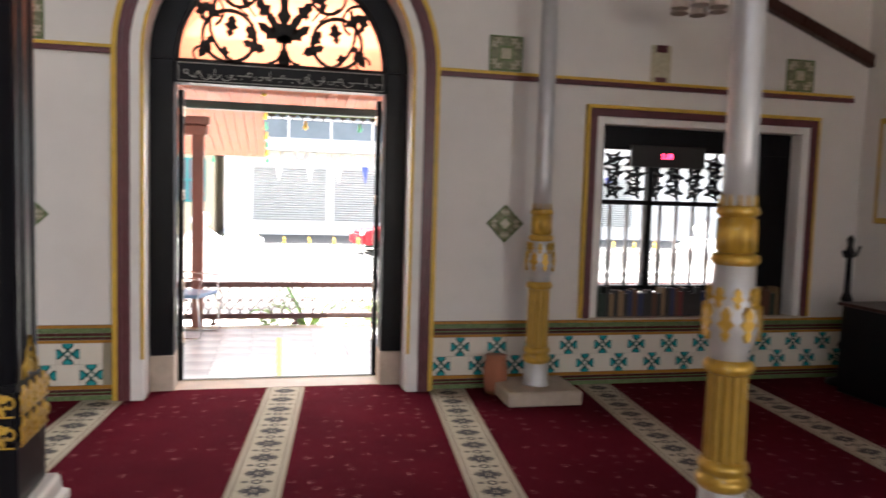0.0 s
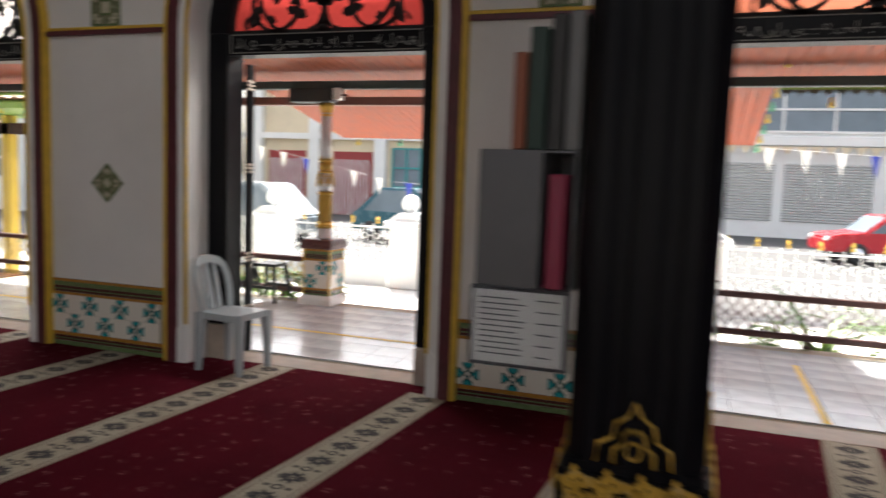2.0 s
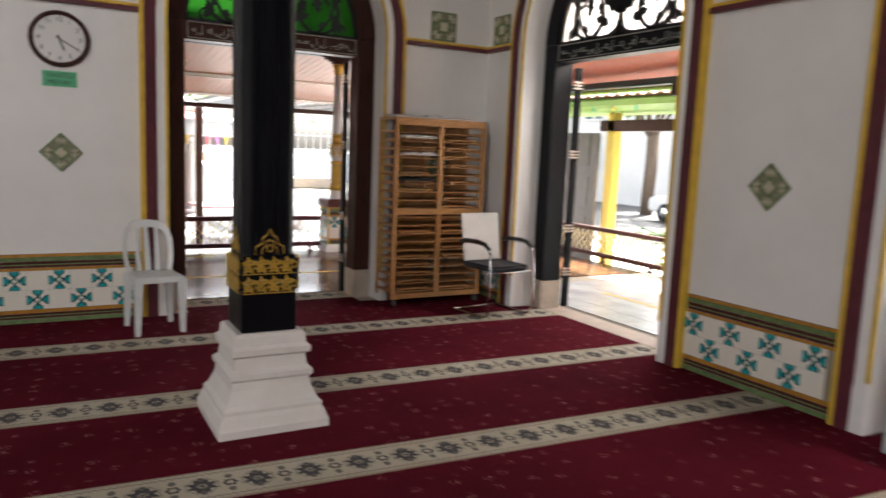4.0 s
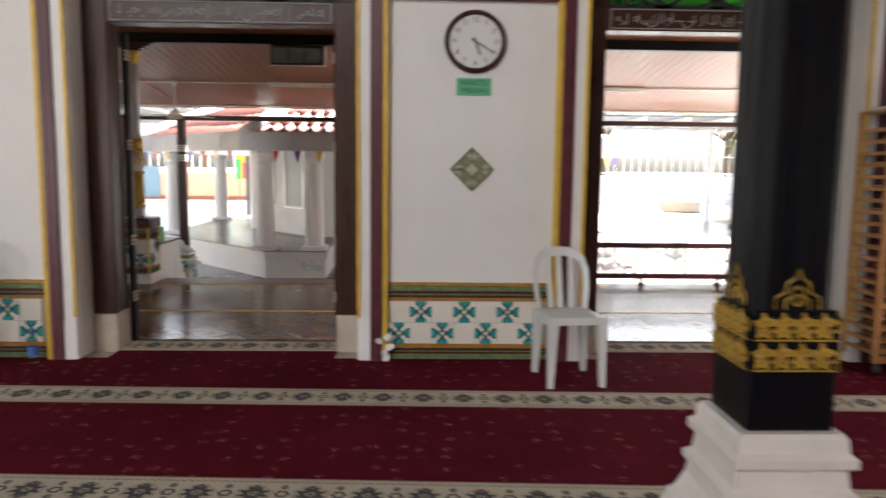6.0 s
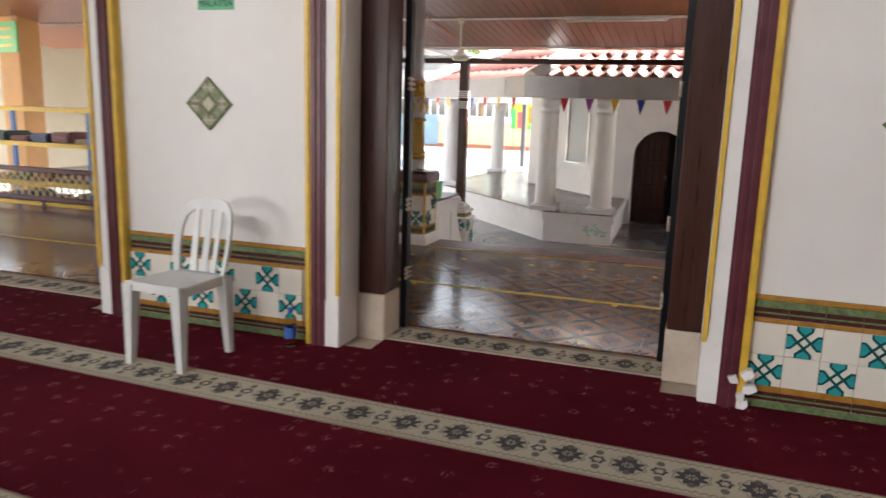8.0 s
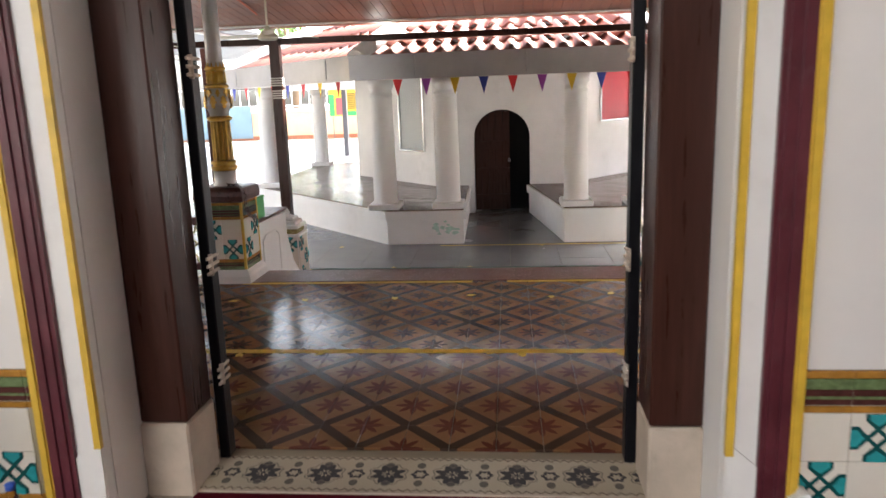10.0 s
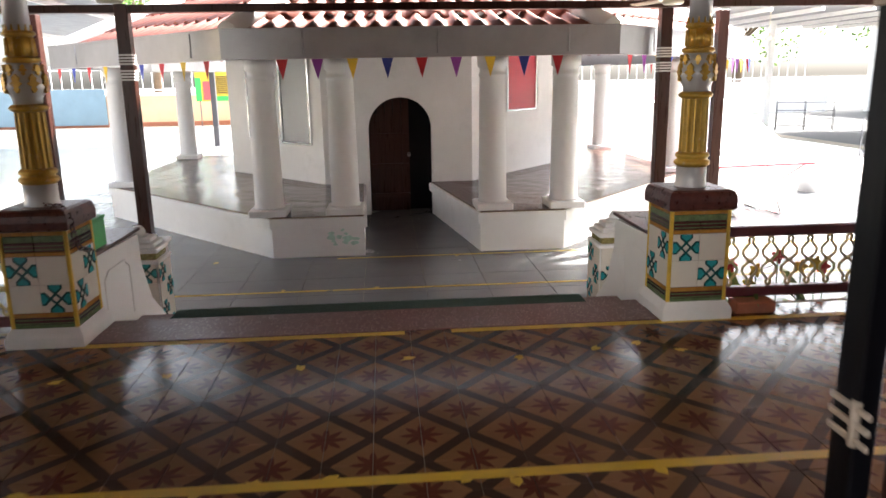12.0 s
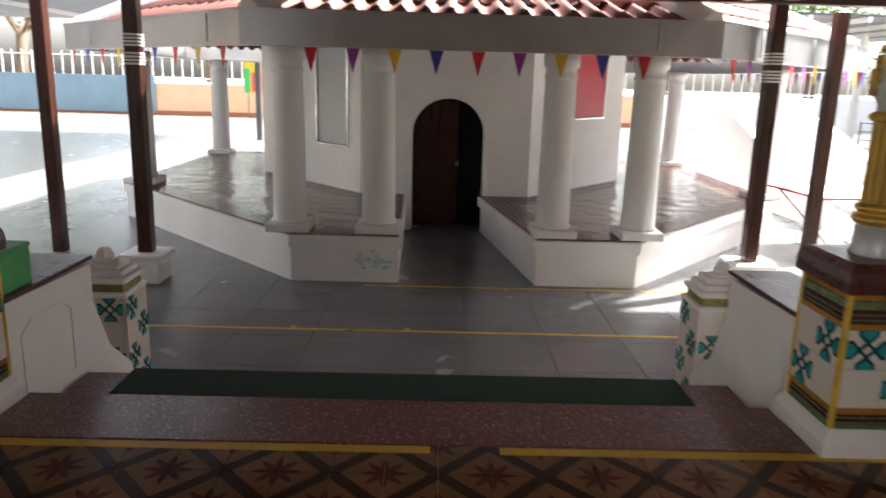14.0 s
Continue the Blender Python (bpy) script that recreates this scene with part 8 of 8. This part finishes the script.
for x in (-22.4, -18.6):
    sh = part("gate", cube(x, BY - 1.05, GZ, x + 2.2, BY - 1.005, 2.6), REDGATE, b2)
    for k in range(12):
        part("grille_bar", cube(x + 0.1 + 0.17 * k, BY - 1.1, GZ, x + 0.14 + 0.17 * k, BY - 1.05, 2.2), WHITEIRON, sh)
for x in (-15.3, -11.4, -7.9, -4.8):
    facade_window(b2, x, 0.9, 1.5, 1.9, BY - 1, 2, 2, TEALPAINT, GLASSY)
    facade_window(b2, x, 4.0, 1.8, 1.7, BY - 1, 2, 2, TEALPAINT, GLASSY)
b3 = thing("shophouse", "white house at the street corner with tiled roof", "building")
part("wall", cube(-44, 24, GZ, -26, 32, 5.2), SHOPWHITE, b3)
part("roof", cube(-44.6, 23.2, 5.2, -25.4, 32.6, 5.5), CLAY, b3)
for x in (-42, -38, -34, -30):
    facade_window(b3, x, 0.8, 1.4, 1.7, 24, 2, 2, SHOPWHITE, GLASSY)
    facade_window(b3, x, 3.2, 1.4, 1.4, 24, 2, 2, SHOPWHITE, GLASSY)
bunting([(-0.3, 10.68, 2.0), (6, 15.5, 1.9), (9, 15, 2.2)], 0.6, 0.32, (4, 4, 4, 3), "string of pale flags across the front yard")
bunting([(-12.0, 14.5, 2.4), (-6.5, 13.5, 1.35), (-3.0, 13.2, 1.2)], 0.6, 0.32, (4, 3, 4, 4), "string of pale flags across the front yard")


def car(m, mat, label, L=4.1, H=1.45):
    c = thing("car", label, "car", m, group="parked cars")
    h = L / 2
    body = [(-h, 0.35), (-h, 0.75), (-h + 0.25, 0.86), (-h + 1.0, 0.92), (-h + 1.6, H), (h - 1.1, H), (h - 0.25, 0.95), (h, 0.85), (h, 0.35)]
    bm = bm_new()
    prism(bm, body, -0.82, 0.82, "y")
    bmesh.ops.bevel(bm, geom=list(bm.edges), offset=0.06, segments=2, affect="EDGES")
    part("body", bm, mat, c)
    for s in (-1, 1):
        bm = bm_new()
        prism(bm, [(-h + 1.12, 0.93), (-h + 1.66, H - 0.08), (h - 1.2, H - 0.08), (h - 0.55, 0.96)], s * 0.80, s * 0.826, "y")
        part("side_window", bm, GLASSY, c)
        for x in (-h + 0.8, h - 0.8):
            bm = bm_new()
            lathe(bm, [(0.0, -0.1), (0.24, -0.1), (0.31, -0.08), (0.32, 0.0), (0.31, 0.08), (0.24, 0.1), (0.0, 0.1)], seg=20)
            bm.transform(Matrix.Translation((x, s * 0.76, 0.32)) @ Matrix.Rotation(math.pi / 2, 4, "X"))
            w = part("wheel", bm, RUBBER, c)
            bm = bm_new()
            lathe(bm, [(0.0, -0.11), (0.17, -0.105), (0.19, 0.0), (0.17, 0.105), (0.0, 0.11)], seg=14)
            bm.transform(Matrix.Translation((x, s * 0.76, 0.32)) @ Matrix.Rotation(math.pi / 2, 4, "X"))
            part("rim", bm, CHROME, w)
    bm = bm_new()
    prism(bm, [(-h + 1.04, 0.95), (-h + 1.56, H - 0.04), (-h + 1.54, H - 0.04), (-h + 1.0, 0.95)], -0.7, 0.7, "y")
    part("windscreen", bm, GLASSY, c)
    for s in (-1, 1):
        part("headlight", cube(-h - 0.01, s * 0.6 - 0.14, 0.66, -h + 0.06, s * 0.6 + 0.14, 0.78, 0.02), PAPER, c)


car(pose(4.6, 25, GZ, 0, 0, 12), paint("red_car", (0.45, 0.02, 0.03), 0.25), "red parked hatchback car")
car(pose(-9.3, 22, GZ, 0, 0, 170), paint("blue_car", (0.03, 0.10, 0.13), 0.25), "dark teal parked four-wheel-drive car", 4.0, 1.7)
car(pose(-13.6, 19, GZ, 0, 0, 0), paint("silver_car", (0.32, 0.36, 0.38), 0.25, 0.4), "silver grey parked van", 4.4, 1.75)
car(pose(-18.5, 20, GZ, 0, 0, 0), paint("white_car", (0.6, 0.6, 0.6), 0.25), "white saloon car parked in the street", 4.2, 1.5)

# gate house seen from the hall's corner doorway
gh = thing("gate_house", "small gate house with clay tile roof and open dark doors", "gate house")
gx, gy = -12.6, 10.6
bm = bm_new()
for r in range(6):
    z_, y_ = 2.45 + 0.17 * r, gy - 1.5 + 0.32 * r
    n = 22
    for k in range(n):
        x = gx - 2.6 + 5.2 * k / n
        prism(bm, [(x, z_), (x + 0.12, z_ + 0.05), (x + 0.235, z_), (x + 0.2, z_ - 0.015), (x + 0.12, z_ + 0.03), (x + 0.03, z_ - 0.015)], y_, y_ + 0.4, "y")
bmesh.ops.recalc_face_normals(bm, faces=bm.faces)
part("roof_tiles", bm, surface("pale_clay", (0.42, 0.26, 0.17), 0.7, vary=0.35, scale=8, bumpy=0.2), gh)
bm = bm_new()
prism(bm, [(gy - 1.5, 2.38), (gy + 0.45, 3.40), (gy + 0.5, 3.40), (gy + 0.5, 2.3), (gy - 1.5, 2.3)], gx - 2.6, gx + 2.6, "x")
part("roof_body", bm, FASCIAGRN, gh, "green painted eave")
for x in (gx - 0.25, gx + 1.9):
    part("yellow_post", cube(x - 0.1, gy - 0.2, GZ, x + 0.1, gy, 2.3, 0.01), paint("yellow_post", (0.62, 0.42, 0.06), 0.5) if x < gx else bpy.data.materials["yellow_post"], gh)
part("dark_beam", cube(gx - 0.55, gy - 0.2, 1.96, gx + 2.2, gy - 0.05, 2.16), DARKWOOD, gh)
GREYDOOR = surface("grey_brown_door", (0.10, 0.085, 0.08), 0.45, vary=0.2, scale=4, bumpy=0.15)
part("side_wall", cube(gx - 4.6, gy - 0.15, GZ, gx - 1.87, gy + 0.05, 2.3), LIME, gh)
for lx, turn in ((gx - 1.85, 0), (gx + 2.1, -40)):
    dl = part("door_leaf", cube(0, -0.03, 0, 1.3, 0.03, 2.54, 0.006), GREYDOOR, gh)
    dl.matrix_basis = pose(lx, gy - 0.2, GZ, 0, 0, turn)
    for z in (0.3, 1.1, 1.9):
        bm = bm_new()
        for yy in (-0.045, 0.03):
            box(bm, 0.2, yy, z, 1.1, yy + 0.015, z + 0.62, 0.005)
        part("door_panel", bm, GREYDOOR, dl)
for k in range(8):
    bl = thing("bulb", "small coloured festoon bulb hanging from the eave", "bulb", pose(gx - 1.8 + 0.5 * k, gy - 1.45, 2.27), group="festoon bulbs")
    bm = bm_new()
    lathe(bm, [(0.0, -0.06), (0.03, -0.04), (0.02, 0.0), (0.016, 0.03), (0.0, 0.03)], seg=8)
    part("glass", bm, BULB[k % 2], bl)

# store room beyond the third west doorway
ps = thing("storage_shelf", "yellow and blue steel shelf piled with folded mats and cloth", "shelf", pose(-13.35, -8.8, 0.06, 0, 0, 90))
for x in (-1.0, 1.0):
    for y in (-0.25, 0.25):
        part("upright", cube(x - 0.03, y - 0.03, GZ, x + 0.03, y + 0.03, 1.09), paint("blue_steel", (0.05, 0.15, 0.4), 0.4) if (x, y) == (-1.0, -0.25) else bpy.data.materials["blue_steel"], ps)
for z in (-0.28, 0.02, 0.59, 1.09):
    part("shelf_board", cube(-1.05, -0.28, z, 1.05, 0.28, z + 0.06, 0.004), YELLOW, ps)
rnd = random.Random(4)
for z in (-0.22, 0.08, 0.65):
    for k in range(5):
        f = part("folded_mat", cube(-0.95 + 0.4 * k, -0.24, z + 0.001, -0.6 + 0.4 * k, 0.24, z + rnd.uniform(0.06, 0.16), 0.03, 2), BOOKC[rnd.choice((0, 1, 3, 4, 5, 4))], ps)
sg = thing("hanging_sign", "green hanging sign with yellow lines", "sign", pose(-13.5, -9.7, 2.22, 0, 0, 75))
part("board", cube(-0.35, -0.015, -0.22, 0.35, 0.015, 0.22), GREENBOX, sg)
bm = bm_new()
for k in range(3):
    box(bm, -0.28, -0.02, 0.1 - 0.12 * k, 0.2, -0.016, 0.14 - 0.12 * k)
    box(bm, -0.28, 0.016, 0.1 - 0.12 * k, 0.2, 0.02, 0.14 - 0.12 * k)
part("printed_lines", bm, YELLOW, sg)
bm = bm_new()
for x in (-0.25, 0.25):
    tube(bm, (x, 0, 0.22), (x, 0, 0.6), 0.01, 6)
part("hanger", bm, GREYSTEEL, sg)
yc = thing("side_building", "cream and orange side building wall behind the veranda", "building", kind="structure")
part("wall", cube(-24, -22, GZ, -13.0, -17.2, 2.9), SHOPCREAM, yc)
part("orange_pillar", cube(-14.2, -10.2, GZ, -13.8, -9.8, 2.9), paint("orange_pillar", (0.55, 0.28, 0.08), 0.5), yc)
sc_ = thing("black_screen", "dark folded board standing by the railing", "board", pose(-11.80, -3.15, 0.0))
part("panel", cube(-0.02, -0.22, 0, 0.02, 0.22, 0.42, 0.005), BLACK, sc_)


# ---- laid floors, last ----
def floor_tile(sx, sy, mat, name="floor_tile", th=0.012, bev=0.0012):
    bm = bm_new()
    h, g = sx / 2 - 0.0012, sy / 2 - 0.0012
    box(bm, -h, -g, -th, h, g, 0, bev)
    me = bpy.data.meshes.new(name)
    bm.to_mesh(me), bm.free()
    me.materials.append(mat)
    return me


def lay_floor(parent, x0, x1, y0, y1, sx, sy, mat, z, near, ox=0.0, oy=0.0):
    me = floor_tile(sx, sy, mat)
    verts, faces = [], []
    i0, i1 = math.ceil((x0 - ox) / sx), math.floor((x1 - ox) / sx)
    j0, j1 = math.ceil((y0 - oy) / sy), math.floor((y1 - oy) / sy)
    rnd = random.Random(1)
    for i in range(i0, i1):
        for j in range(j0, j1):
            cx, cy = ox + (i + 0.5) * sx, oy + (j + 0.5) * sy
            zz = z + rnd.uniform(-0.0004, 0.0)
            if near[0] < cx < near[2] and near[1] < cy < near[3]:
                ob = new("floor_tile", me)
                ob.parent = parent
                ob.location = (cx, cy, zz)
            else:
                h, g, b = sx / 2 - 0.0012, sy / 2 - 0.0012, len(verts)
                verts += [(cx + p * h, cy + q * g, zz + dz) for dz in (0.0, -0.011) for p, q in ((-1, -1), (1, -1), (1, 1), (-1, 1))]
                faces += [(b, b + 1, b + 2, b + 3), (b, b + 4, b + 5, b + 1), (b + 1, b + 5, b + 6, b + 2), (b + 2, b + 6, b + 7, b + 3), (b + 3, b + 7, b + 4, b)]
    rest = bpy.data.meshes.new("floor_tiles")
    rest.from_pydata(verts, [], faces)
    rest.materials.append(mat)
    ob = new("floor_tiles", rest)
    ob.parent = parent
    tagged(ob, kind="stuff")


lay_floor(slab, VX - 0.1, WX - TH - 0.01, SY - 3, VY + 0.1, 0.202, 0.1855, ENCAUSTIC, 0.0, (-11.75, -2.3, -9.0, 1.0), -9.76, -0.527)
lay_floor(slab, WX - TH - 0.01, 7.9, NY + TH + 0.005, VY + 0.1, 0.305, 0.305, NPAVE, 0.0, (-5.0, 5.0, 0.9, 7.8))
lay_floor(yard, -43.9, -13.37, -26, 12.3, 0.6, 0.6, GREYTILE, GZ, (-16.6, -3.3, -13.3, 2.6), -14.0, -0.273)


# ---- single tiles, last ----
def lay_tile(parent, m, flower):
    ob = new("tile", TILE_FLOWER if flower else TILE_PLAIN)
    ob.parent = parent
    ob.matrix_basis = m
    return ob


for parent, a, b, ph in LATE:
    if isinstance(a, Matrix):
        rows_n = 2 if ph is None else ph
        for r in range(rows_n):
            for k in range(2):
                lay_tile(parent, a @ Matrix.Translation(((k - 0.5) * T, -0.008, r * T)), (r + k + b) % 2 == 0)
        continue
    n = max(1, round((b - a) / T))
    for k in range(int((b - a) / T)):
        for r in range(2):
            lay_tile(parent, Matrix.Translation((a + T * (k + 0.5), -0.012, 0.11 + r * T)), (k + r + ph) % 2 == 0)
